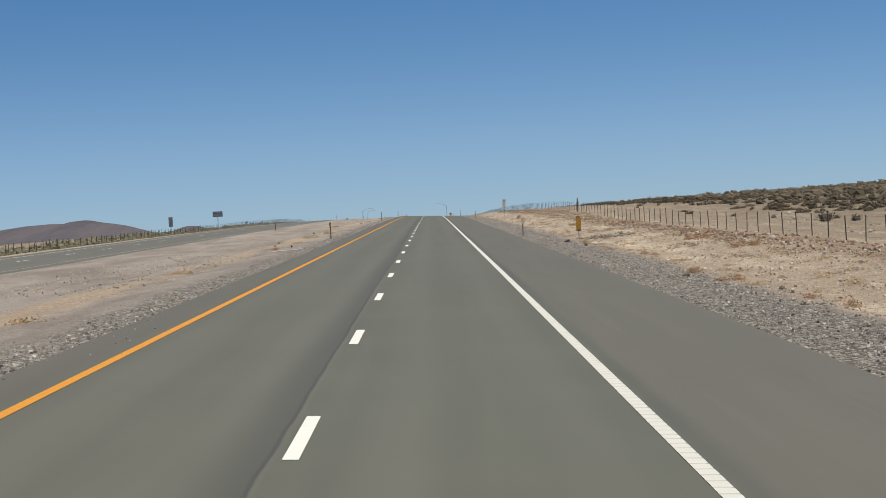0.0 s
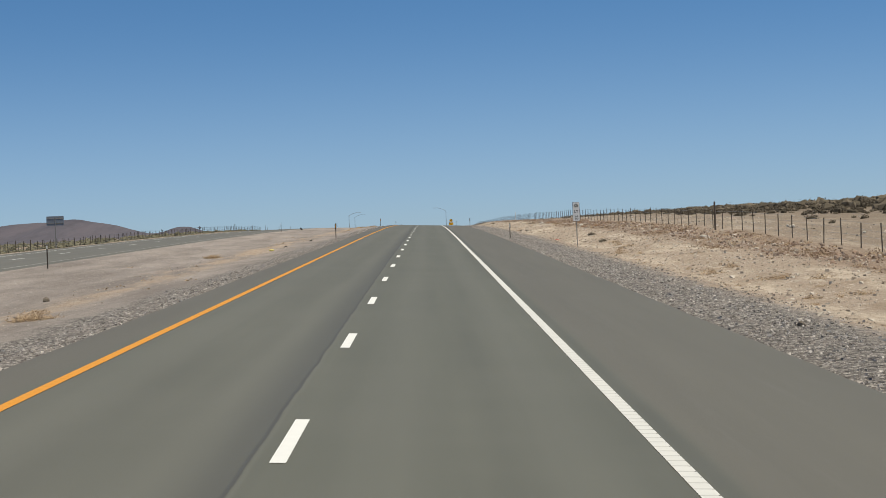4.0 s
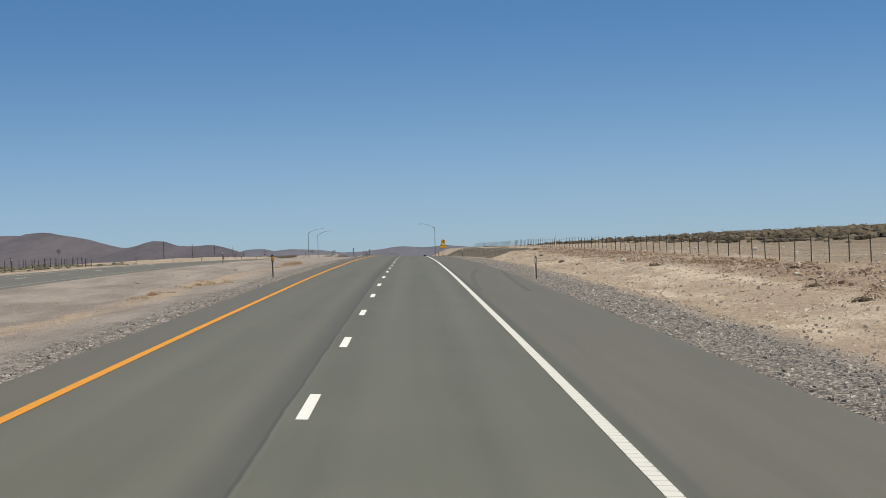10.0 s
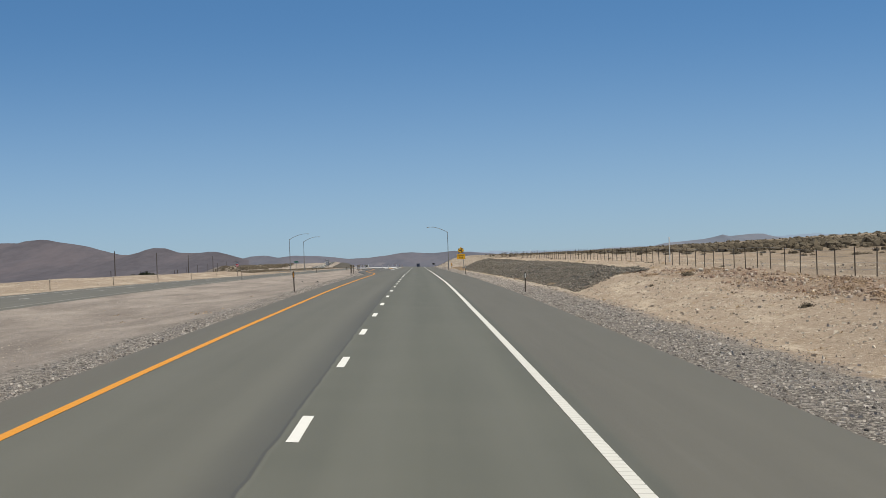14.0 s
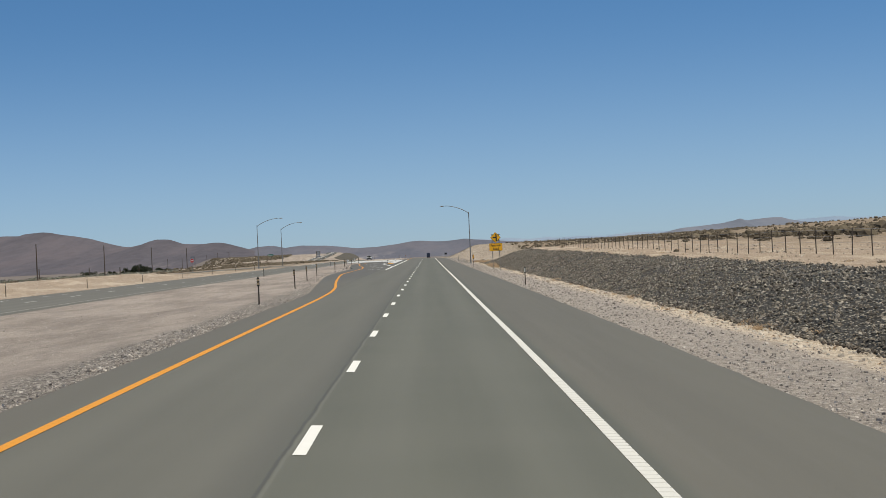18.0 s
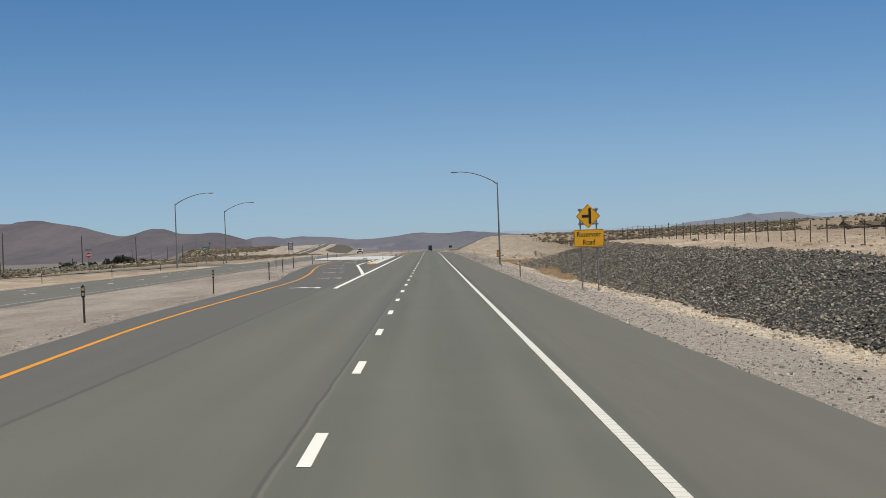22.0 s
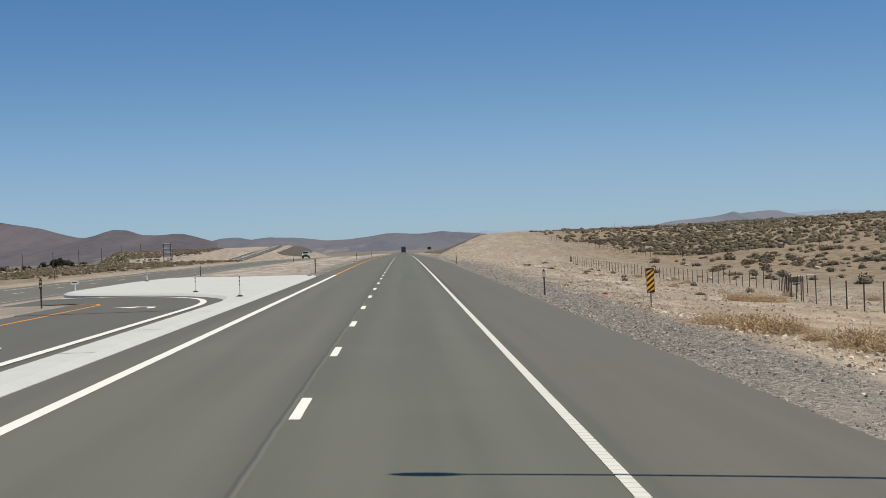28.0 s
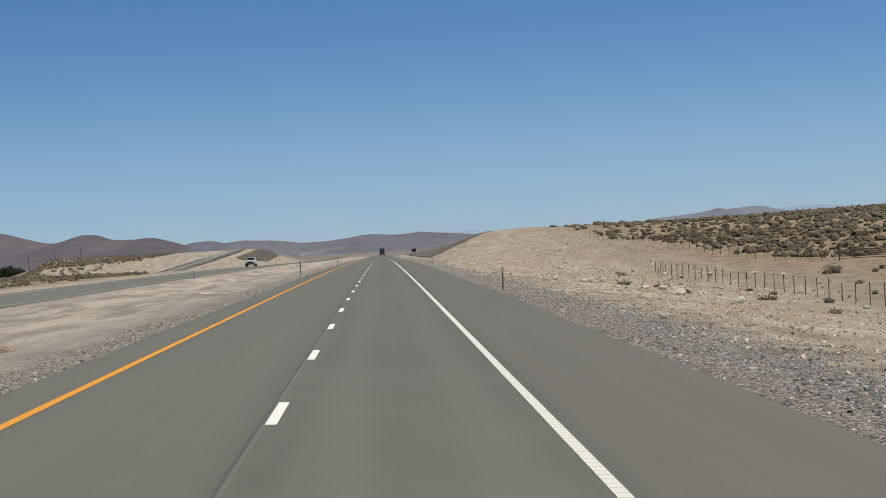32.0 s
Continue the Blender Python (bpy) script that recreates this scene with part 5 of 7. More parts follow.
def warning_sign(x, y):
    """Yellow diamond with a side-road symbol over a name plate, on two posts with rails behind."""
    z = gz(x, y)
    s = thing("side_road_sign", "yellow diamond side road warning sign over a name plate", "road sign", at=(x, y, z), turn=-2)
    for px in (-0.42, 0.42):
        post = part("post", rod(bmesh.new(), (px, 0.03, -0.3), (px, 0.03, 4.30), 0.043, n=10), M_GALV, s)
        part("collar", rod(bmesh.new(), (px, 0.03, -0.02), (px, 0.03, 0.14), 0.055, n=10), M_GALV, post)
        part("foot_plate", box(bmesh.new(), px - 0.11, px + 0.11, -0.06, 0.12, 0.03, 0.06, 0.01), M_GALV, post)
        part("clamp", rod(bmesh.new(), (px, 0.03, 4.302), (px, 0.03, 4.38), 0.045, 0.02, 10), M_REFW, post)
    for rz in (3.50, 4.24):
        part("rail", box(bmesh.new(), -0.53, 0.53, -0.045, -0.008, rz - 0.05, rz + 0.05, 0.008), M_GALV, s)
    dz, r = 3.90, 0.645

    def diamond(k):
        pts, c = [], 0.045
        for a in range(4):
            d = (math.cos(a * math.pi / 2), math.sin(a * math.pi / 2))
            n_ = (-d[1], d[0])
            rr = r * k - c
            pts += [(d[0] * rr - n_[0] * c * -1 * -1, dz + d[1] * rr - n_[1] * c), (d[0] * (rr + c * 0.7), dz + d[1] * (rr + c * 0.7)), (d[0] * rr + n_[0] * c, dz + d[1] * rr + n_[1] * c)]
        return pts
    d0 = part("diamond", plate(bmesh.new(), diamond(1.0), -0.062, -0.047), M_SIGNY, s)
    part("border", plate(bmesh.new(), diamond(0.965), -0.0655, -0.0625), M_BLACK, d0)
    part("face", plate(bmesh.new(), diamond(0.93), -0.0685, -0.0658), M_SIGNY, d0)
    bar = bmesh.new()
    plate(bar, [(0.02, dz - 0.41), (0.16, dz - 0.41), (0.16, dz + 0.41), (0.02, dz + 0.41), (0.02, dz + 0.075), (-0.33, dz + 0.075), (-0.33, dz - 0.075), (0.02, dz - 0.075)], -0.0715, -0.0688)
    part("symbol", bar, M_BLACK, d0)
    w, h, pc = 1.56, 0.92, 2.75
    p0 = part("name_plate", plate(bmesh.new(), rounded(w, h, 0.06, 0, pc), -0.062, -0.047), M_SIGNY, s)
    part("border", plate(bmesh.new(), rounded(w - 0.05, h - 0.05, 0.055, 0, pc), -0.0655, -0.0625), M_BLACK, p0)
    part("face", plate(bmesh.new(), rounded(w - 0.085, h - 0.085, 0.05, 0, pc), -0.0685, -0.0658), M_SIGNY, p0)
    letters("Reservoir", 0.38, 0, pc + 0.19, -0.071, p0, M_BLACK, wide=0.84)
    letters("Road", 0.38, 0, pc - 0.22, -0.071, p0, M_BLACK, wide=0.84)
    return s


warning_sign(9.72, 690.3)


def back_sign(name, label, x, y, w, z0, z1, posts, rails=2):
    """A sign seen from behind: plain metal sheet with stiffening rails on its posts."""
    s = thing(name, label, "road sign", at=(x, y, gz(x, y)), turn=2)
    for px in posts:
        part("post", box(bmesh.new(), px - 0.04, px + 0.04, -0.03, 0.03, -0.3, z1 - 0.05, 0.006), M_GALV, s)
    sheet = part("sheet", plate(bmesh.new(), rounded(w, z1 - z0, 0.05, 0, (z0 + z1) / 2), 0.035, 0.05), M_BACK, s)
    for k in range(rails):
        rz = z0 + (z1 - z0) * (k + 0.5) / rails
        part("rail", box(bmesh.new(), -w / 2 + 0.05, w / 2 - 0.05, 0.005, 0.034, rz - 0.03, rz + 0.03, 0.005), M_GALV, sheet)
    return s


back_sign("tall_sign", "tall narrow sign showing its bare grey metal back", -33.4, 216.6, 0.55, 1.2, 2.5, (0.0,), 3)
back_sign("wide_sign", "wide roadside sign showing its bare grey metal back", -32.0, 254.5, 1.55, 2.1, 2.95, (0.0,), 2)
dz = 2.75 - lift(-64.3, 580)
dsg = thing("diamond_sign", "small diamond sign on one tall post seen from behind", "road sign", at=(-64.3, 580.0, gz(-64.3, 580)))
part("post", box(bmesh.new(), -0.04, 0.04, -0.02, 0.02, -0.3, dz + 0.4, 0.005), M_GALV, dsg)
part("sheet", plate(bmesh.new(), [(0.45, dz), (0, dz + 0.55), (-0.45, dz), (0, dz - 0.55)], 0.022, 0.035), M_BACK, dsg)


def stacked_sign(x, y):
    s = thing("stacked_sign", "three stacked sign panels on two posts, seen from behind", "road sign", at=(x, y, gz(x, y)), turn=3)
    top = 3.85 - lift(x, y)
    for px in (-0.5, 0.55):
        part("post", box(bmesh.new(), px - 0.05, px + 0.05, -0.04, 0.04, -0.3, top, 0.008), M_WOOD, s)
    for k in range(3):
        z1 = top - 0.05 - k * 0.68
        sheet = part("panel", plate(bmesh.new(), rounded(1.28, 0.56, 0.04, 0, z1 - 0.28), 0.045, 0.06), M_BACKP, s)
        part("rail", box(bmesh.new(), -0.66, 0.66, 0.0, 0.044, z1 - 0.04, z1 + 0.04, 0.006), M_REFW, sheet)


stacked_sign(-33.2, 1012.9)


def street_name_sign(x, y):
    s = thing("street_sign", "small green street name sign on a slim post", "road sign", at=(x, y, gz(x, y)))
    top = 3.0 - lift(x, y)
    part("post", rod(bmesh.new(), (0, 0, -0.3), (0, 0, top + 0.05), 0.035, n=8), M_GALV, s)
    b = part("blade", plate(bmesh.new(), rounded(1.25, 0.42, 0.03, 0.0, top - 0.21), -0.055, -0.04), M_SIGNG, s)
    letters("Reservoir", 0.26, -0.1, top - 0.2, -0.058, b, M_SIGNW, wide=0.85)
    part("bar", plate(bmesh.new(), rounded(0.14, 0.14, 0.02, 0.5, top - 0.2), -0.059, -0.0555), M_SIGNW, b)


street_name_sign(-34.2, 866.0)


def stop_sign(x, y):
    s = thing("stop_sign", "red octagonal sign below a narrow board on one post", "road sign", at=(x, y, gz(x, y)))
    top = 2.95 - lift(x, y)
    part("post", box(bmesh.new(), -0.03, 0.03, -0.02, 0.02, -0.3, top + 0.55, 0.005), M_GALV, s)
    r = 0.46

    def octo(k):
        return [(r * k * math.cos(a), top - 0.45 + r * k * math.sin(a)) for a in (np.arange(8) + 0.5) * math.pi / 4]
    rim = part("rim", plate(bmesh.new(), octo(1.0), -0.04, -0.028), M_SIGNW, s)
    face = part("face", plate(bmesh.new(), octo(0.93), -0.044, -0.0405), M_SIGNR, rim)
    part("bar", plate(bmesh.new(), rounded(0.62, 0.16, 0.01, 0, top - 0.45), -0.047, -0.0445), M_SIGNW, rim)
    part("upper_board", plate(bmesh.new(), rounded(0.95, 0.26, 0.02, 0, top + 0.33), -0.04, -0.028), M_BACK, s)


stop_sign(-50.1, 852.6)
gsg = thing("guide_sign", "small dark sign panel on two short posts", "road sign", at=(10.8, 1350.0, gz(10.8, 1350)))
for px in (-0.5, 0.5):
    part("post", box(bmesh.new(), px - 0.04, px + 0.04, -0.03, 0.03, -0.3, 2.3, 0.005), M_GALV, gsg)
part("panel", plate(bmesh.new(), rounded(1.3, 0.95, 0.06, 0, 2.1), -0.045, -0.031), M_BLACK, gsg)

# ---- street lamps ----


def street_lamp(x, y, side, reach=4.4, turn=0.0, top=9.15):
    z = gz(x, y)
    s = thing("street_lamp", "tall grey galvanised street lamp with a curved mast arm", "street lamp", "street lamps at the junction", at=(x, y, z), turn=turn)
    foot = part("footing", rod(bmesh.new(), (0, 0, -0.6), (0, 0, 0.06), 0.42, 0.40, 20), M_CONC, s)
    plate_ = part("base_plate", box(bmesh.new(), -0.2, 0.2, -0.2, 0.2, 0.062, 0.092, 0.01), M_GALV, s)
    for bx in (-0.15, 0.15):
        for by in (-0.15, 0.15):
            part("bolt", rod(bmesh.new(), (bx, by, 0.093), (bx, by, 0.15), 0.02, n=6), M_GALV, plate_)
    pole = part("pole", rod(bmesh.new(), (0, 0, 0.092), (0, 0, top), 0.115, 0.06, 14), M_GALV, s)
    part("hand_hole", box(bmesh.new(), -0.05, 0.05, -0.128, -0.105, 0.45, 0.65, 0.01), M_GALV, pole)
    part("cap", rod(bmesh.new(), (0, 0, top + 0.002), (0, 0, top + 0.05), 0.066, 0.03, 12), M_GALV, pole)
    pts = []
    for k in range(13):
        u = k / 12
        pts.append((side * reach * u, 0, top - 0.2 + 1.6 * math.sin(u * math.pi / 2) ** 0.8 - 0.1 * u))
    arm = part("mast_arm", tube(bmesh.new(), pts, [0.068 - 0.024 * k / 12 for k in range(13)], 10), M_GALV, s)
    hx, hz = pts[-1][0], pts[-1][2]
    body = bmesh.new()
    bmesh.ops.create_uvsphere(body, u_segments=14, v_segments=8, radius=1.0, matrix=Matrix.Translation((hx + side * 0.28, 0, hz - 0.02)) @ Matrix.Diagonal((0.40, 0.14, 0.085, 1)))
    head = part("luminaire", body, M_GALV, arm)
    lens = bmesh.new()
    bmesh.ops.create_uvsphere(lens, u_segments=12, v_segments=6, radius=1.0, matrix=Matrix.Translation((hx + side * 0.36, 0, hz - 0.075)) @ Matrix.Diagonal((0.20, 0.11, 0.05, 1)))
    part("lens", lens, M_REFW, arm, "pale glass lens")
    return s


street_lamp(9.1, 785.3, -1)
street_lamp(-33.1, 828.6, 1, 4.7, top=8.85)
street_lamp(-32.9, 881.0, 1, 4.4, top=8.85)

# ---- utility poles ----


def utility_pole(x, y, tall, arm):
    s = thing("utility_pole", "weathered brown wooden utility pole on the plain", "utility pole", "utility poles", at=(x, y, gz(x, y)), turn=rng.normal(0, 5))
    part("pole", rod(bmesh.new(), (0, 0, -0.5), (0, 0, tall), 0.17, 0.11, 9), M_WOOD, s)
    if arm:
        c = part("crossarm", box(bmesh.new(), -1.2, 1.2, -0.16, -0.06, tall - 0.75, tall - 0.6, 0.01), M_WOOD, s)
        for ix in (-1.1, -0.45, 0.45, 1.1):
            part("insulator", rod(bmesh.new(), (ix, -0.11, tall - 0.6), (ix, -0.11, tall - 0.45), 0.05, 0.03, 8), M_BACK, c)
    else:
        part("bracket", box(bmesh.new(), 0.1, 0.42, -0.03, 0.03, tall - 0.62, tall - 0.55, 0.005), M_BACK, s)
        part("insulator", rod(bmesh.new(), (0, 0, tall + 0.002), (0, 0, tall + 0.16), 0.05, 0.03, 8), M_BACK, s)


for i in range(4):
    y = 871.5 + 80.6 * i
    utility_pole(-88.5 - 0.35 * i, y, 8.1 - 0.05 * i - max(-1.6, min(3.0, lift(-88.5, y))), False)
# a second row, farther out, of which the last pole carries a crossarm
for x, y, top in ((-139.0, 1379, 16.3), (-139.6, 1435, 16.9), (-140.2, 1490.6, 17.7), (-140.4, 1546, 18.5), (-140.0, 1598, 19.9), (-139.3, 1655, 20.8)):
    utility_pole(x, y, top - gz(x, y), y > 1650)
for x, y, h in ((-96, 905, 3.2), (-100, 985, 3.3), (-101, 1075, 3.2), (-72, 885, 2.6)):
    utility_pole(x, y, h, False)

# ---- fences ----


def fence(name, label, path, spacing, tall, wires=4):
    """Steel T posts with strands of wire between them."""
    f = thing(name, label, "fence")
    pts, acc = [], 0.0
    P = [Vector(p) for p in path]
    for a, b in zip(P, P[1:]):
        n = max(1, round((b - a).length / spacing))
        pts += [a + (b - a) * k / n for k in range(n)]
    pts.append(P[-1])
    bm = bmesh.new()
    box(bm, -0.028, 0.028, -0.006, 0.006, -0.3, tall)
    box(bm, -0.006, 0.006, 0.0065, 0.034, -0.3, tall)
    me = mesh_of("fence_post", bm, M_TPOST)
    v, fc = [], []
    tops = []
    for p in pts:
        z = ground_z(p.x, p.y)
        tilt = rng.normal(0, 0.9)
        k = 0.92 + 0.14 * rng.random()
        share("post", me, f, pose(p.x, p.y, z, rng.normal(0, 1.5), tilt, rng.normal(0, 15)) @ Matrix.Diagonal((1, 1, k, 1)))
        tops.append((p.x, p.y, z))
    for w in range(wires):
        h = tall * (0.22 + 0.72 * w / (wires - 1))
        bm = bmesh.new()
        tube(bm, [(x, y, z + h + 0.01 * math.sin(i * 1.7 + w)) for i, (x, y, z) in enumerate(tops)], [0.006] * len(tops), 3)
        part("wire", bm, M_BACK, f)
    return f


fence("right_of_way_fence", "wire fence on dark steel posts along the slope", [(22.0, -20), (22.0, 620), (21.8, 740), (20.8, 790), (20.4, 835), (21.6, 853)], 3.66, 1.32)
fence("spur_fence", "short run of dark fence posts crossing the sand", [(22.0, 855), (23.4, 863), (26.6, 878), (29.3, 891)], 4.2, 1.3)
fence("lower_fence", "wire fence on dark posts across the sandy hollow", [(29.5, 884), (29.6, 893), (29.7, 920), (30.2, 962), (29.2, 1040), (30.2, 1052)], 2.75, 1.3)
fence("paddock_fence", "wire fence running to a gate on the scrub slope", [(36.0, 1150), (40, 1110), (46.0, 1065), (49.0, 1051)], 3.0, 1.25, 3)
fence("paddock_fence", "wire fence beyond the gate on the scrub slope", [(54.6, 1049), (75, 1035), (100, 1010)], 3.0, 1.25, 3)
fence("far_fence", "old wire fence with close dark posts beyond the road", [(-33.6, 30), (-33.6, 200), (-34.0, 455)], 2.6, 0.95, 3)
fence("far_fence", "second row of old dark fence stakes in the brush", [(-38.0, 60), (-38.0, 250), (-38.0, 470)], 5.0, 1.05, 3)


def field_gate(x, y):
    g_ = thing("field_gate", "dark tubular steel field gate between two posts", "gate", at=(x, y, gz(x, y)), turn=-22)
    for px in (-0.05, 5.05):
        part("gate_post", rod(bmesh.new(), (px, 0, -0.4), (px, 0, 1.6), 0.09, 0.085, 9), M_WOOD, g_)
    leaf = part("frame", tube(bmesh.new(), [(0.12, 0, 0.25), (0.12, 0, 1.35), (4.88, 0, 1.35), (4.88, 0, 0.25), (0.14, 0, 0.25)], [0.042] * 5, 6), M_TPOST, g_)
    for k in range(4):
        part("bar", rod(bmesh.new(), (0.15, 0, 0.47 + 0.22 * k), (4.85, 0, 0.47 + 0.22 * k), 0.034, n=6), M_TPOST, leaf)


field_gate(49.4, 1050.6)
for (ax, ay), (bx, by) in (((30.6, 895.0), (33.1, 896.0)),):
    bar_ = thing("pipe_rail", "white pipe rail on two short posts at the fence", "rail", at=(ax, ay, gz(ax, ay)))
    ez = gz(bx, by) - gz(ax, ay)
    part("pipe", rod(bmesh.new(), (-0.1, 0, 1.0), (bx - ax + 0.1, by - ay, 1.0 + ez), 0.032, n=8), M_PLASTW, bar_)
    for qx, qy, qz in ((0, 0, 0), (bx - ax, by - ay, ez)):
        part("post", rod(bmesh.new(), (qx, qy + 0.06, qz - 0.3), (qx, qy + 0.06, qz + 1.06), 0.05, n=8), M_TPOST, bar_)
wp = thing("white_post", "tall slim white post at the fence line", "marker post", at=(24.1, 528.9, gz(24.1, 528.9)))
part("post", rod(bmesh.new(), (0, 0, -0.3), (0, 0, 2.2), 0.045, 0.045, 8), M_PLASTW, wp)
part("cap", rod(bmesh.new(), (0, 0, 2.202), (0, 0, 2.26), 0.05, 0.03, 8), M_SIGNW, wp)
copy_thing(wp, pose(58.7, 1210.8, gz(58.7, 1210.8)))
wp2 = thing("line_post", "taller dark wooden post in the fence line", "fence post", at=(21.5, 221.3, gz(21.5, 221.3)))
part("post", rod(bmesh.new(), (0, 0, -0.3), (0, 0, 2.0), 0.07, 0.065, 8), M_WOOD, wp2)
part("top", rod(bmesh.new(), (0, 0, 2.002), (0, 0, 2.04), 0.068, 0.03, 8), M_WOOD, wp2)

# ---- vehicles ----
M_CAR = mat("car_paint_silver", (0.55, 0.54, 0.52), 0.3)
M_GLASS = mat("tinted_glass", (0.015, 0.018, 0.02), 0.08)
M_DARK = mat("dark_trim", (0.02, 0.02, 0.022), 0.5)
M_TRUCK = mat("truck_paint_dark", (0.03, 0.04, 0.07), 0.35)


def wheel(parent, x, y, r, w):
    t = part("wheel", rod(bmesh.new(), (x - w / 2, y, r), (x + w / 2, y, r), r, n=18), M_RUBBER, parent)
    s = 1 if x > 0 else -1
    part("rim", rod(bmesh.new(), (x + s * (w / 2 + 0.002), y, r), (x + s * (w / 2 + 0.02), y, r), r * 0.6, r * 0.5, 14), M_GALV, t)


def loft(sections, bevel=0.0):
    """A hull through cross sections (y, half width below, half width above, z0, z1)."""
    bm = bmesh.new()
    rings = []
    for y, wb, wt, z0, z1 in sections:
        zm = z0 + (z1 - z0) * 0.6
        rings.append([bm.verts.new(c) for c in ((-wb, y, z0), (wb, y, z0), (wb * 1.02, y, zm), (wt, y, z1), (-wt, y, z1), (-wb * 1.02, y, zm))])
    for a, b in zip(rings, rings[1:]):
        for k in range(6):
            bm.faces.new((a[k], a[(k + 1) % 6], b[(k + 1) % 6], b[k]))
    bm.faces.new(rings[0][::-1])
    bm.faces.new(rings[-1])
    bmesh.ops.recalc_face_normals(bm, faces=bm.faces)
    if bevel:
        bmesh.ops.bevel(bm, geom=list(bm.edges), offset=bevel, segments=2, affect="EDGES")
    return bm


def pickup(x, y, z):
    c = thing("pickup_truck", "silver-white pickup truck coming along the far carriageway", "car", at=(x, y, z))
    body = part("body", loft([(-2.75, 0.86, 0.80, 0.45, 1.05), (-2.6, 0.95, 0.88, 0.38, 1.14), (-1.2, 0.98, 0.92, 0.36, 1.20), (2.6, 0.98, 0.93, 0.38, 1.18), (2.75, 0.95, 0.9, 0.45, 1.15)], 0.03), M_CAR, c)
    part("cab", loft([(-1.15, 0.90, 0.86, 1.18, 1.22), (-0.45, 0.88, 0.72, 1.18, 1.68), (0.9, 0.88, 0.72, 1.18, 1.70), (1.1, 0.88, 0.76, 1.18, 1.52)], 0.03), M_CAR, c)
    ws = bmesh.new()
    ws.faces.new([ws.verts.new(q) for q in ((-0.84, -1.135, 1.24), (0.84, -1.135, 1.24), (0.70, -0.53, 1.65), (-0.70, -0.53, 1.65))])
    part("windscreen", ws, M_GLASS, c)
    for s in (-1, 1):
        part("side_window", box(bmesh.new(), s * 0.84 - 0.03, s * 0.84 + 0.03, -0.35, 0.85, 1.30, 1.58, 0.01), M_GLASS, c)
        part("headlight", box(bmesh.new(), s * 0.72 - 0.17, s * 0.72 + 0.17, -2.80, -2.72, 0.80, 0.98, 0.02), M_REFW, body)
        part("mirror", box(bmesh.new(), s * 1.08 - 0.10, s * 1.08 + 0.10, -0.85, -0.75, 1.22, 1.42, 0.02), M_DARK, c)
    part("grille", box(bmesh.new(), -0.54, 0.54, -2.80, -2.73, 0.62, 1.02, 0.02), M_DARK, body)
    part("bumper", box(bmesh.new(), -0.94, 0.94, -2.88, -2.70, 0.42, 0.62, 0.04), M_DARK, body)
    for s in (-1, 1):
        for wy in (-1.75, 1.75):
            wheel(c, s * 0.84, wy, 0.39, 0.26)
    return c


pickup(-24.0, 1202.0, float(left_z(-24.0, 1202)))


def semi(x, y, z):
    c = thing("semi_trailer_truck", "dark truck seen from behind far along the carriageway", "truck", at=(x, y, z))
    tr = part("trailer", box(bmesh.new(), -1.28, 1.28, 0, 13.5, 1.15, 4.05, 0.05), M_TRUCK, c)
    for s in (-1, 1):
        part("door", box(bmesh.new(), s * 0.63 - 0.6, s * 0.63 + 0.6, -0.03, -0.002, 1.35, 3.9, 0.01), M_TRUCK, tr)
        part("tail_light", box(bmesh.new(), s * 1.05 - 0.14, s * 1.05 + 0.14, -0.05, -0.004, 1.17, 1.29), M_SIGNR, tr)
    part("bumper", box(bmesh.new(), -1.15, 1.15, 0.02, 0.12, 0.55, 0.68, 0.02), M_DARK, c)
    part("cab", loft([(13.8, 1.2, 1.2, 0.8, 3.6), (15.2, 1.2, 1.15, 0.8, 3.5), (16.0, 1.15, 1.0, 0.8, 2.2)], 0.05), M_TRUCK, c)
    for wy in (1.4, 2.7, 13.9):
        for s in (-1, 1):
            wheel(c, s * 1.0, wy, 0.5, 0.5)
    return c


semi(1.75, 1740.0, float(road_z(1.75, 1740)))

# ---- trees on the plain ----


def tree(x, y, tall, wide):
    t = thing("tree", "dense dark green tree on the far plain", "tree", "trees on the plain", at=(x, y, gz(x, y)), turn=rng.random() * 360)
    bm = bmesh.new()
    tube(bm, [(0, 0, -0.3), (0.05, 0, tall * 0.25), (-0.05, 0.1, tall * 0.55), (0, 0, tall * 0.8)], [0.22, 0.17, 0.1, 0.03], 7)
    for k in range(6):
        a, h = k * 1.05 + rng.random(), tall * (0.22 + 0.08 * k)
        tube(bm, [(0, 0, h), (math.cos(a) * wide * 0.25, math.sin(a) * wide * 0.25, h + tall * 0.12), (math.cos(a) * wide * 0.42, math.sin(a) * wide * 0.42, h + tall * 0.2)], [0.08, 0.05, 0.02], 5)
    part("trunk", bm, M_WOOD, t)
    vs, fs = [], []
    lobes = [(rng.normal(0, 0.26, 2) * wide, tall * (0.25 + 0.6 * rng.random()), 0.14 + 0.14 * rng.random()) for _ in range(16)]
    for i in range(2400):
        (lx, ly), lz, lr = lobes[int(rng.integers(16))]
        d = rng.normal(0, 1, 3)
        d /= np.linalg.norm(d)
        p = np.array((lx, ly, lz)) + d * lr * np.array((wide, wide, tall)) * rng.random() ** 0.4
        p[2] = max(p[2], 0.15)
        a, b = rng.normal(0, 0.06 * tall, 3), rng.normal(0, 0.06 * tall, 3)
        k = len(vs)
        vs += [p, p + a, p + b]
        fs.append((k, k + 1, k + 2))
    ob = new("crown", np_mesh("crown", np.array(vs), np.array(fs), M_TREE))
    ob.parent = t


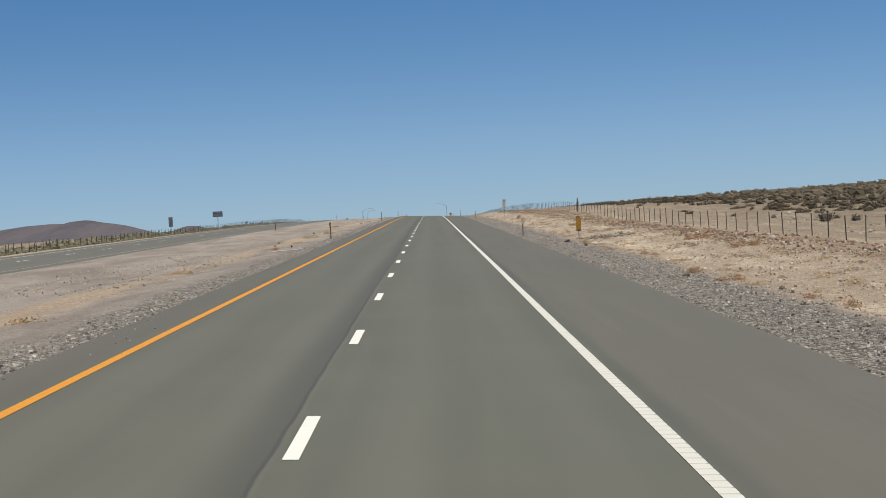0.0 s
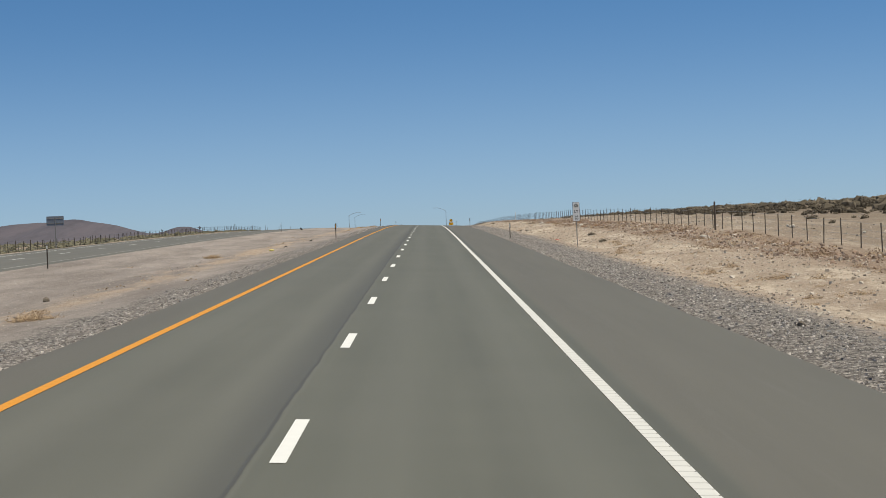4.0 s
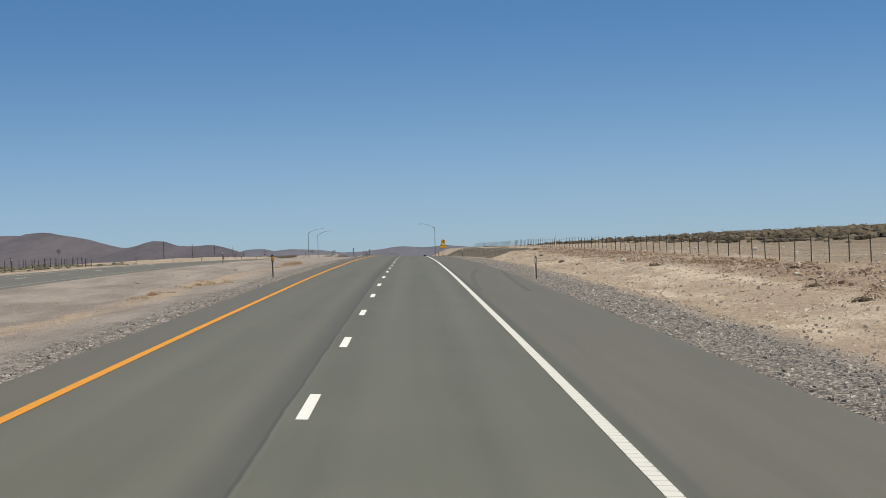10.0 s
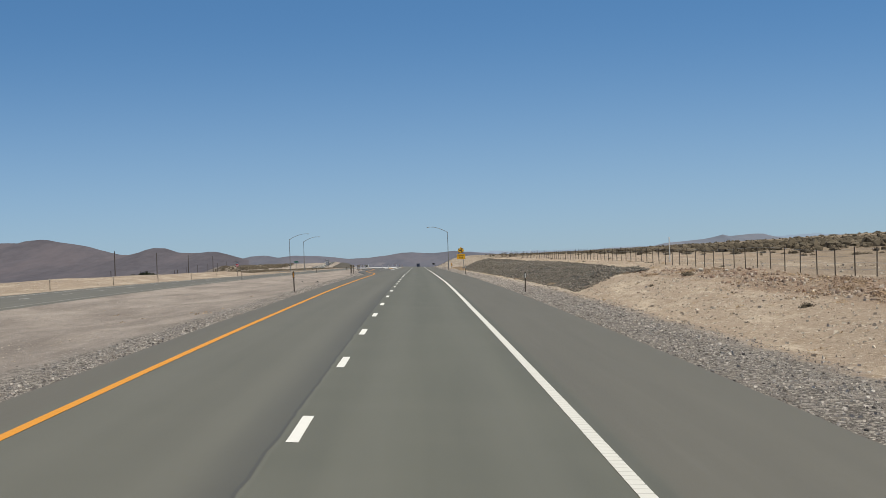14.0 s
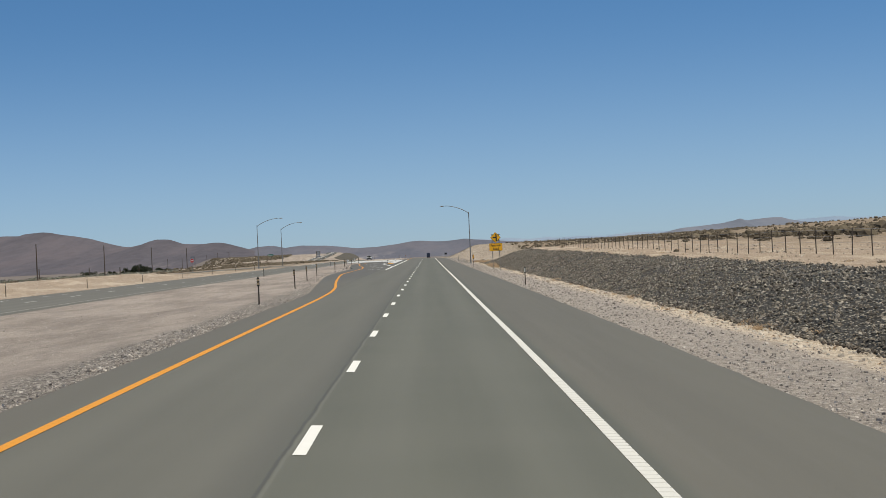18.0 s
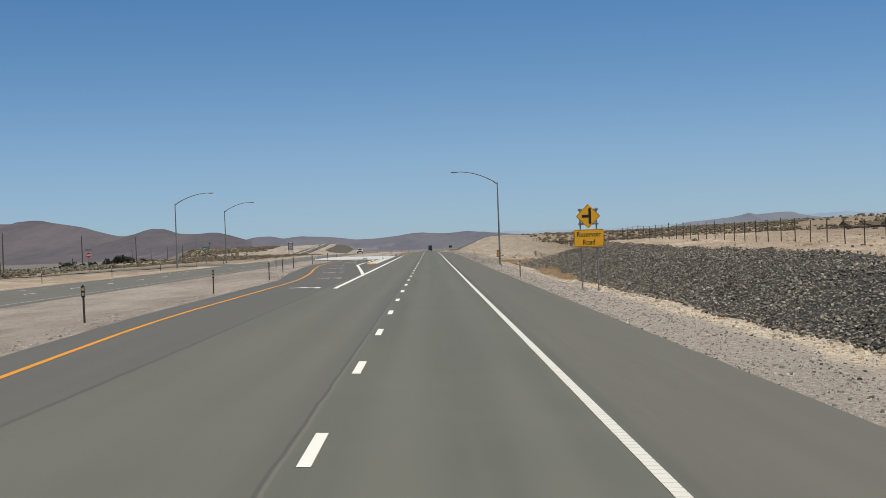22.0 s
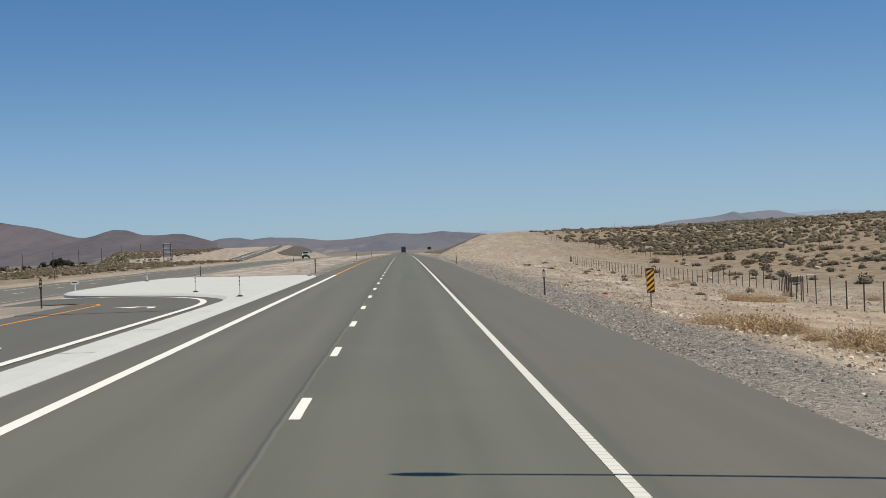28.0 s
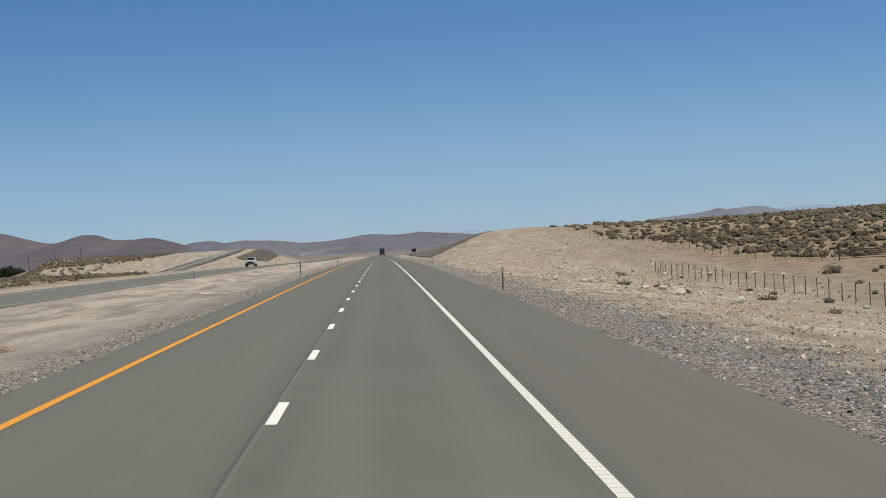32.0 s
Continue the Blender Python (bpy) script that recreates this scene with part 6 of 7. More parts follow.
for x, y, h, w in ((-323, 2262, 9.5, 11.0), (-312, 2266, 12.0, 14.0), (-304, 2260, 9.0, 9.0), (-302, 2281, 6.5, 9.0), (-291, 2284, 8.0, 12.0), (-281, 2279, 6.5, 9.0), (-340, 2265, 6.5, 9.0), (-366, 2268, 6.5, 12.0), (-352, 2270, 5.0, 8.0)):
    tree(x, y, h, w)

# ---- brush ----
SAGE = [sage_proto(3, 116, 0.15, 1, 0.72) for _ in range(10)]
SAGE_FAR = [sage_proto(1, 5, 0.22) for _ in range(16)]


def joined(*protos):
    k, vs, fs = 0, [], []
    for v, f in protos:
        vs.append(v)
        fs.append(f + k)
        k += len(v)
    return np.concatenate(vs), np.concatenate(fs)


DRYP = [clump_proto(460, 5, 0.09) for _ in range(5)]
DRYBIG = [joined(clump_proto(2000, 8, 0.052, 1.15), fuzz_proto(900, 8, 1.0, 1.2, 0.011, 0.3)) for _ in range(4)]


def place(n, xr, yr, s0, s1, keep=None, sink=0.05):
    out = []
    xs, ys = rng.uniform(*xr, n), rng.uniform(*yr, n)
    for x, y in zip(xs, ys):
        if keep is not None and not keep(x, y):
            continue
        s = s0 + (s1 - s0) * rng.random() ** 1.8
        out.append((x, y, ground_z(x, y) - sink, s * rng.uniform(0.8, 1.3), s * rng.uniform(0.8, 1.3), s * rng.uniform(0.7, 1.1), rng.random() * 6.283))
    return out


def beyond_paddock(x, y):
    return y > np.interp(x, [36, 46, 52, 75, 100, 140], [1150, 1066, 1051, 1037, 1012, 965])


def patchy(x, y):
    return noise.noise((x * 0.03, y * 0.03, 11.0)) + 0.5 * noise.noise((x * 0.11, y * 0.11, 2.0)) > rng.uniform(-0.75, 0.35)


near = place(3400, (34, 75), (20, 1130), 0.35, 1.0, lambda x, y: patchy(x, y) and (x > 38 or rng.random() < 0.45) and (y < 840 or beyond_paddock(x, y - 10) or (x > 44 and y < 1010 and rng.random() < 0.3))) + place(150, (33, 58), (895, 1000), 0.4, 0.95, lambda x, y: y < 990 - (x - 33) * 0.6 and noise.noise((x * 0.1, y * 0.06, 81.0)) > -0.1) + place(260, (36, 66), (880, 1030), 0.5, 1.2, lambda x, y: not beyond_paddock(x, y + 12) and rng.random() < (x - 36) / 24) + place(900, (38, 75), (1000, 1180), 0.35, 0.85, lambda x, y: beyond_paddock(x, y - 9) and patchy(x, y)) + place(900, (29, 62), (40, 340), 0.4, 1.05, lambda x, y: rng.random() < 0.2 + (x - 31) / 22)
tagged(new("sagebrush_near", scatter_mesh("sagebrush_near", SAGE, near, M_SAGE)), "grey-brown sagebrush scattered over the sandy slope", "shrubs", kind="stuff")
farb = place(6400, (42, 150), (580, 860), 0.45, 1.15, lambda x, y: rng.random() < 0.3 + (x - 42) / 40) + place(7400, (44, 130), (10, 600), 0.5, 1.2, lambda x, y: rng.random() < 0.25 + (x - 44) / 40) + place(6000, (60, 330), (60, 1500), 0.5, 1.2, lambda x, y: patchy(x, y) and x < 75 + (y + 200) * 0.35) + place(25000, (36, 210), (840, 1480), 0.35, 0.95, lambda x, y: beyond_paddock(x, y - 12) and (patchy(x, y) or rng.random() < 0.68) and x < 0.28 * (y - 740) + 12 and rng.random() < 0.45 + (x - 40) / 40)
tagged(new("sagebrush_slope", scatter_mesh("sagebrush_slope", SAGE_FAR, farb, M_SAGE)), "dense grey-brown sagebrush covering the rising slope", "shrubs", kind="stuff")
leftb = place(1700, (-75, -34.5), (10, 360), 0.3, 0.8, patchy) + place(500, (-75, -34.5), (340, 480), 0.25, 0.6) + place(1800, (-42, -31.4), (10, 475), 0.18, 0.42)
moundb = place(5200, (-75, -33), (935, 1300), 0.22, 0.55, lambda x, y: x < -32.4 - max(0.0, y - 1120) * 0.16 and (patchy(x, y) or rng.random() < 0.45)) + place(1500, (-140, -62), (860, 1300), 0.4, 1.0, lambda x, y: patchy(x, y)) + place(3400, (-150, -80), (1240, 1640), 0.4, 1.0, lambda x, y: x < hill_x(y) - 13 - max(0.0, y - 1500) * 0.08)
tagged(new("sagebrush_far_side", scatter_mesh("sagebrush_far_side", [sage_proto(1, 14, 0.2) for _ in range(12)], leftb, M_SAGEG)), "low grey-green brush beyond the far carriageway", "shrubs", kind="stuff")
tagged(new("sagebrush_mound", scatter_mesh("sagebrush_mound", [sage_proto(1, 10, 0.21) for _ in range(12)], moundb, M_SAGE)), "brown sagebrush on the mound beyond the far carriageway", "shrubs", kind="stuff")
hedge = []
for i in range(560):
    k = rng.random()
    hx, hy, hs = -79 - 75 * k + rng.normal(0, 2), 1000 - 45 * k + rng.normal(0, 4), rng.uniform(0.9, 1.7)
    hedge.append((hx, hy, ground_z(hx, hy) - 0.1, hs, hs, hs * rng.uniform(0.8, 1.15), rng.random() * 6.283))
tagged(new("tall_shrubs", scatter_mesh("tall_shrubs", [sage_proto(2, 40, 0.26) for _ in range(5)], hedge, M_HEDGE)), "belt of tall grey-green shrubs on the plain", "shrubs", kind="stuff")
rust = place(7600, (15.0, 21.6), (25, 492), 0.16, 0.66, lambda x, y: noise.noise((x * 0.3, y * 0.09, 31.0)) + 0.6 * noise.noise((x * 0.9, y * 0.4, 3.0)) > 0.08 + 0.09 * abs(x - 18.6)) + place(900, (10.8, 15.6), (30, 480), 0.12, 0.36, lambda x, y: noise.noise((x * 0.4, y * 0.12, 41.0)) > 0.18) + place(1300, (10.4, 18), (20, 135), 0.16, 0.55, lambda x, y: noise.noise((x * 0.4, y * 0.13, 51.0)) + 0.4 * noise.noise((x * 1.2, y * 0.5, 6.0)) > 0.24)
tagged(new("brown_brush", scatter_mesh("brown_brush", [clump_proto(84, 4, 0.115, 0.65) for _ in range(12)], rust, M_RUST)), "low red-brown brush on the rubble berm below the fence", "shrubs", kind="stuff")

grass = place(1300, (10.8, 21), (15, 480), 0.10, 0.28, lambda x, y: noise.noise((x * 0.2, y * 0.07, 4.0)) > 0.0) + place(1200, (16.5, 21.3), (130, 490), 0.12, 0.34, lambda x, y: noise.noise((x * 0.25, y * 0.1, 14.0)) > -0.1) + place(900, (-13, -6.5), (20, 480), 0.08, 0.25, lambda x, y: noise.noise((x * 0.3, y * 0.05, 8.0)) > 0.12) + place(700, (10.6, 12.2), (490, 830), 0.1, 0.28) + place(900, (12, 34), (830, 1100), 0.1, 0.3)
tagged(new("dry_grass", scatter_mesh("dry_grass", [clump_proto(20, 2, 0.26) for _ in range(8)], grass, M_DRY)), "tufts of dry straw-coloured grass on the verges", "grass", kind="stuff")

tufts = place(5200, (10.6, 34), (15, 500), 0.10, 0.30, lambda x, y: noise.noise((x * 0.25, y * 0.08, 61.0)) + 0.5 * noise.noise((x * 0.9, y * 0.5, 5.0)) > 0.22) + place(2600, (10.5, 36), (830, 1120), 0.08, 0.28, lambda x, y: noise.noise((x * 0.25, y * 0.08, 71.0)) > 0.02)
tagged(new("brown_tufts", scatter_mesh("brown_tufts", [clump_proto(20, 2, 0.24, 0.5) for _ in range(10)], tufts, M_SAGE)), "low brown tufts of dry growth dotted over the sand", "grass", kind="stuff")

DRY_MESH = [np_mesh("dry_bush", v, f, M_DRY) for v, f in DRYP]
DRYBIG_MESH = [np_mesh("dry_bush", v, f, M_DRY) for v, f in DRYBIG]
SAGE_MESH = [np_mesh("sage_bush", v, f, M_SAGE) for v, f in SAGE]


def bush(x, y, s, dry=True, flat=1.0):
    me = DRYBIG_MESH[int(rng.integers(4))] if dry and s > 0.44 else (DRY_MESH if dry else SAGE_MESH)[int(rng.integers(5))]
    b = new("dry_bush" if dry else "sage_bush", me)
    b.matrix_basis = pose(x, y, ground_z(x, y) - 0.04, 0, 0, rng.random() * 360) @ Matrix.Diagonal((s * rng.uniform(0.8, 1.3), s * rng.uniform(0.8, 1.3), s * flat * rng.uniform(0.8, 1.2), 1))
    tagged(b, "straw-coloured dry bush on the sandy verge" if dry else "small grey-green sage bush on the sand", "bush", "roadside bushes")
    return b


# tufts in the median and along the foot of the right slope
for x, y, s in ((-8.2, 60.6, 0.43), (-8.7, 61.8, 0.42), (-8.4, 62.9, 0.36), (-9.6, 64, 0.2), (-8.0, 34.7, 0.4), (-8.3, 35.3, 0.34), (-7.7, 106.6, 0.36), (-7.4, 108.2, 0.24), (-7.9, 123.3, 0.42), (-8.3, 124.4, 0.43), (-7.6, 125.6, 0.36), (-8.1, 122.6, 0.32), (-7.7, 145, 0.5), (-8.1, 147, 0.4), (-10.2, 196, 0.5), (-10.8, 200, 0.4), (-7.5, 352.0, 0.42), (-8.2, 350.5, 0.43), (-8.4, 348.4, 0.42), (-7.8, 348.4, 0.36), (-8.6, 346.0, 0.4), (-8.5, 302.7, 0.34), (-8.2, 304.5, 0.3), (-8.05, 292.3, 0.3), (-9.4, 338, 0.42), (-8.6, 413.5, 0.6), (-8.95, 412, 0.5), (-8.4, 416, 0.45), (-8.9, 409.6, 0.36), (-9.0, 401, 0.4), (-8.1, 922.8, 0.4), (-9.2, 356, 0.4)):
    bush(x, y, s, True, 0.7)
for x, y, s in ((11.1, 742.5, 0.75), (11.3, 739.0, 0.7), (11.1, 735.5, 0.8), (10.9, 732.5, 0.7), (10.9, 729.5, 0.5), (10.8, 722.0, 0.6), (10.9, 719.0, 0.7), (10.7, 716.0, 0.55), (12.1, 809.0, 0.8), (12.4, 807.0, 0.7), (12.9, 804.5, 0.8), (13.2, 803.0, 0.6), (10.3, 821.5, 0.4), (10.7, 821.0, 0.45), (11.1, 820.2, 0.8), (11.4, 818.3, 0.75), (11.2, 816.3, 0.8), (11.7, 815.0, 0.7), (17.2, 848.0, 0.6), (18.0, 848.5, 0.8), (18.9, 849.0, 0.7), (19.6, 850.0, 0.5), (15.4, 846.5, 0.4)):
    bush(x, y, s, True, 0.85)
for x, y, s in ((10.3, 97.0, 0.42), (10.8, 98.4, 0.38), (9.9, 95.6, 0.3), (11.4, 99.6, 0.4), (12.3, 98.8, 0.32), (10.5, 108.1, 0.4), (10.9, 110.5, 0.36), (9.9, 83.4, 0.34), (10.5, 82.2, 0.4), (16.0, 124.4, 0.43), (16.8, 125.4, 0.42), (15.3, 126.0, 0.36), (14.7, 59.8, 0.43), (15.6, 60.6, 0.42), (14.9, 62.0, 0.4), (13.8, 58.6, 0.36), (14.0, 53.2, 0.43), (14.9, 54.0, 0.4), (10.7, 61.2, 0.43), (11.4, 62.3, 0.4), (14.8, 114.4, 0.43), (10.3, 43.4, 0.36), (13.5, 46.5, 0.43), (14.3, 47.2, 0.4), (12.8, 45.6, 0.34), (10.3, 83.6, 0.4)):
    bush(x, y, s, True, 0.55)
for i in range(90):
    y = rng.uniform(25, 215)
    bush(10.6 + rng.gamma(2.0, 1.3), y, rng.uniform(0.16, 0.42), True, 0.8)
for i in range(26):
    bush(rng.uniform(13, 20.5), rng.uniform(120, 480), rng.uniform(0.25, 0.5), rng.random() < 0.6, 0.7)
for i in range(30):
    bush(rng.uniform(18.2, 23.5), rng.uniform(495, 790), rng.uniform(0.2, 0.42), rng.random() < 0.5, 0.75)
for i in range(16):
    bush(rng.uniform(10.9, 12.2), rng.uniform(505, 800), rng.uniform(0.22, 0.5), True, 0.7)
for i in range(16):
    bush(rng.uniform(11.3, 13.2), rng.uniform(796, 826), rng.uniform(0.25, 0.5), True, 0.7)
M_TUMBLE = islands("rusty_tumbleweed", [(0.30, 0.15, 0.075), (0.45, 0.25, 0.13), (0.22, 0.11, 0.06), (0.55, 0.35, 0.2)], bump=0.0)
TUMBLE = [np_mesh("tumbleweed", *clump_proto(900, 4, 0.06), M_TUMBLE) for _ in range(3)]
for i, (x, y, s) in enumerate(((21.9, 941.5, 0.5), (22.5, 943.0, 0.42), (21.4, 939.8, 0.36), (23.1, 945.0, 0.4), (20.6, 938.0, 0.25), (-7.7, 91.4, 0.4), (-9.65, 342.5, 0.42), (-9.3, 407.9, 0.26), (11.3, 284.0, 0.36), (15.9, 302.0, 0.5), (16.6, 304.0, 0.42), (16.2, 262.0, 0.45), (17.4, 263.5, 0.5), (18.2, 287.0, 0.5), (9.7, 50.1, 0.36), (10.1, 51.2, 0.42), (9.8, 45.2, 0.34), (10.4, 46.3, 0.4), (15.1, 84.1, 0.55), (15.9, 85.5, 0.5), (15.0, 69.8, 0.5), (15.8, 70.6, 0.42), (10.4, 36.8, 0.3), (10.7, 34.2, 0.36), (11.3, 70.2, 0.4), (11.0, 72.0, 0.36), (10.5, 93.7, 0.4), (13.9, 870.0, 0.4), (11.9, 872.9, 0.36))):
    b = new("tumbleweed", TUMBLE[i % 3])
    b.matrix_basis = pose(x, y, ground_z(x, y) - 0.04, 0, 0, rng.random() * 360) @ Matrix.Diagonal((s, s, s * 0.9, 1))
    tagged(b, "round rust-brown tumbleweed resting on the sand", "bush", "tumbleweeds")
for i in range(40):
    bush(rng.uniform(17, 30), rng.uniform(850, 1050), rng.uniform(0.3, 0.6), rng.random() < 0.4, 0.8)

# ---- stones ----


def turned(proto):
    """The same stone, tumbled to lie any way up."""
    m = np.array(Euler(rng.random(3) * 6.283).to_matrix())
    return proto[0] @ m.T, proto[1]


ROUGH = [turned(stone_proto(0, 0.34)) for _ in range(24)]
CHIPS = [chip_proto() for _ in range(24)]
PEBBLES = [pebble_proto() for _ in range(24)]


def tilted(proto):
    m = np.array(Euler((rng.normal(0, 0.5), rng.normal(0, 0.5), rng.random() * 6.283)).to_matrix())
    return proto[0] @ m.T, proto[1]


def gravel(name, label, n, xr, yr, s0, s1, protos, material, keep=None):
    pl = []
    xs, ys = rng.uniform(*xr, n), rng.uniform(*yr, n)
    for x, y in zip(xs, ys):
        if keep is not None and not keep(x, y):
            continue
        s = s0 + (s1 - s0) * rng.random() ** 2.2
        pl.append((x, y, ground_z(x, y) + s * 0.2, s * rng.uniform(0.8, 1.3), s * rng.uniform(0.8, 1.3), s * rng.uniform(0.8, 1.2), rng.random() * 6.283))
    return tagged(new(name, scatter_mesh(name, protos, pl, material)), label, "stones", kind="stuff")


def left_edge(y):
    return float(np.interp(y, EDGE_Y, EDGE_X))


gravel("verge_gravel", "loose grey crushed stone along the right verge", 126000, (7.22, 10.8), (0, 1010), 0.017, 0.055, PEBBLES, M_PEBBLE, lambda x, y: rng.random() < (1.25 - (x - 7.3) / 3.8) * (0.5 if 500 < y < 800 else 1.0))
gravel("verge_gravel", "loose grey crushed stone along the median verge", 96000, (-6.9, -4.62), (0, 1010), 0.016, 0.050, PEBBLES, M_PEBBLE, lambda x, y: (y < 572 or y > 893) and rng.random() < 1.5 - (left_edge(y) - x) / 1.1)
gravel("pocket_gravel", "loose grey crushed stone along the turning pocket", 26000, (-15.0, -4.8), (572, 828), 0.015, 0.04, PEBBLES, M_PEBBLE, lambda x, y: 0.05 < left_edge(y) - x < 1.6)
gravel("slope_stones", "small pale stones strewn over the sandy slope", 16000, (9.8, 30), (0, 1080), 0.02, 0.12, PEBBLES, M_STONE)
gravel("foot_stones", "pale pebbles thick on the foot of the sandy slope", 20000, (10.4, 18.5), (20, 485), 0.014, 0.085, PEBBLES, M_STONE)
gravel("foot_stones", "pale pebbles along the foot of the rock bank", 6500, (10.3, 12.0), (485, 830), 0.018, 0.10, CHIPS, M_BOULDERS, lambda x, y: rng.random() < 1.15 - abs(x - 11.2) * 0.9)
gravel("hollow_stones", "pale stones strewn over the sandy hollow", 21000, (9.5, 34), (826, 1180), 0.014, 0.10, PEBBLES, M_STONE)
gravel("hollow_gravel", "grey crushed stone thinning out onto the sand", 26000, (9.4, 15.5), (826, 1010), 0.015, 0.05, PEBBLES, M_PEBBLE, lambda x, y: rng.random() < 1.2 - (x - 9.4) / 4.2)
gravel("berm_stones", "rubble of pale and brown stones below the fence", 15000, (15.6, 22.0), (60, 500), 0.028, 0.15, CHIPS, M_BERM, lambda x, y: rng.random() < 1 - abs(x - 18.8) / 3.0)
gravel("median_stones", "scattered stones on the graded median", 9000, (-16.8, -6.4), (10, 985), 0.010, 0.032, PEBBLES, M_PEBBLE, lambda x, y: x < left_edge(y) - 0.5 and not 826 < y < 898)
gravel("wash_stones", "pale stones along the low line of the median", 4000, (-10.4, -7.4), (20, 430), 0.010, 0.042, PEBBLES, M_STONE)
gravel("rubble_patch", "pale rubble around the dry bushes on the median", 900, (-14.0, -7.6), (50, 92), 0.015, 0.055, ROUGH, M_STONE)
gravel("brow_stones", "loose stones on the graded brow beside the road", 9000, (9, 36), (985, 1300), 0.04, 0.2, PEBBLES, M_STONE)
gravel("bank_stones", "pale rubble on the bank beyond the far carriageway", 2000, (-80, -50), (1140, 1290), 0.05, 0.26, CHIPS, M_STONE)
gravel("rubble_pile", "pale broken rubble heaped on the far side of the brushy hill", 1700, (-136, -106), (1490, 1592), 0.12, 0.55, CHIPS, M_STONE, lambda x, y: x < 1.7 - 0.158 * (y - 853))
gravel("bank_stones", "pale and brown stones on the cut bank beyond the far carriageway", 4000, (-42, -31), (440, 760), 0.02, 0.09, PEBBLES, M_STONE)


def boulder(x, y, s, dark=False, up=0.0):
    b = new("boulder", BOULDER[int(rng.integers(len(BOULDER)))] if not dark else BOULDER_D[int(rng.integers(2))])
    b.matrix_basis = pose(x, y, ground_z(x, y) + s * 0.35 + up, 0, 0, rng.random() * 360) @ Matrix.Diagonal((s * rng.uniform(0.8, 1.3), s * rng.uniform(0.8, 1.2), s * rng.uniform(0.7, 1.0), 1))
    tagged(b, "dark brown rock half sunk in gravel" if dark else "pale weathered boulder lying on sand", "rock", "loose boulders")


def boulder_mesh(material):
    pv, pf = stone_proto(2, 0.05)
    o = rng.random(3) * 50
    k = np.array([1 + 0.55 * noise.noise(Vector(q * 0.9 + o)) + 0.25 * noise.noise(Vector(q * 2.6 + o)) for q in pv])
    return np_mesh("boulder", pv * k[:, None] * np.array((1, 1, 1.15)), pf, material)


M_BOULDER = grained("pale_boulder", (0.36, 0.32, 0.27), (0.62, 0.58, 0.52), 3, 0.9, bump=0.5, dist=0.03)
M_BOULDER_D = grained("dark_boulder", (0.08, 0.065, 0.05), (0.2, 0.165, 0.13), 3, 0.9, bump=0.5, dist=0.03)
BOULDER, BOULDER_D = [boulder_mesh(M_BOULDER) for _ in range(4)], [boulder_mesh(M_BOULDER_D) for _ in range(2)]
for i in range(110):
    boulder(rng.uniform(16, 36), rng.uniform(20, 500), 0.07 + 0.16 * rng.random() ** 3)
for i in range(30):
    boulder(rng.uniform(14, 46), rng.uniform(900, 1120), rng.uniform(0.1, 0.32))
for x, y, s in ((9.2, 48, 0.1), (9.6, 85, 0.11), (8.9, 140, 0.09), (11.9, 372, 0.08), (10.2, 902, 0.07), (10.7, 863.5, 0.11), (11.0, 848, 0.08), (9.9, 88.9, 0.09), (10.65, 40.9, 0.1), (-8.8, 103.8, 0.08), (-9.4, 112.9, 0.1), (-5.3, 127, 0.06), (-9.3, 34, 0.12), (-10.0, 156, 0.12)):
    boulder(x, y, s, True)
for x, y, s in ((14.2, 883.8, 0.24), (14.9, 884.6, 0.15), (16.2, 882.6, 0.26), (16.9, 883.2, 0.2), (15.6, 884, 0.14)):
    boulder(x, y, s)
# heap of stones by the first object marker
M_RUBBLE = grained("brown_rubble", (0.10, 0.08, 0.062), (0.46, 0.41, 0.35), 5, 0.9, bump=0.5, dist=0.02, spread=0.7)
RUBBLE = [np_mesh("boulder", *turned(stone_proto(1, 0.16)), M_RUBBLE) for _ in range(8)]
for i in range(190):
    a = rng.random()
    s = rng.uniform(0.05, 0.125)
    hx, hy = 11.0 + 3.5 * a + rng.normal(0, 0.12), 105.4 - 0.4 * a + rng.normal(0, 0.9)
    b = new("boulder", RUBBLE[i % 8])
    b.matrix_basis = pose(hx, hy, ground_z(hx, hy) + s * 0.3 + rng.random() ** 2 * 0.22 * min(1.0, a * 2.5) * max(0.0, 1 - abs(hy - 105.2)), rng.random() * 40, rng.random() * 40, rng.random() * 360) @ Matrix.Diagonal((s * rng.uniform(0.8, 1.3), s, s * rng.uniform(0.7, 1.0), 1))
    tagged(b, "broken brown stone lying in a low heap", "rock", "heap of stones")

# ---- riprap bank ----
def bank_ok(x, y):
    u = (x - 11.4) / 6.4
    return 484 + 14 * u < y < 801 - 26 * u + 2.0 * math.sin(x * 3)


def bed_material():
    m = mat("riprap_bed", (0.06, 0.056, 0.05), 0.95)
    g = Graph(m)
    p = g.add("VectorMath", {0: g.pos(), 1: (1.0, 0.4, 1.0)}, operation="MULTIPLY").outputs[0]
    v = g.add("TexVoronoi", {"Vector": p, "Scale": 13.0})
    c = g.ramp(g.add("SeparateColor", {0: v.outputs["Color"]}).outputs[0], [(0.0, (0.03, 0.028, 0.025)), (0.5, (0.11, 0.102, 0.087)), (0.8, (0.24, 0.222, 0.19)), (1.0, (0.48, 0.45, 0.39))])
    # shade in the gaps between stones is painted near-black at the cell edges
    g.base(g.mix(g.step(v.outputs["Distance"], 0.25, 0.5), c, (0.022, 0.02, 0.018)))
    g.bump(v.outputs["Distance"], 0.9, 0.06)
    return m


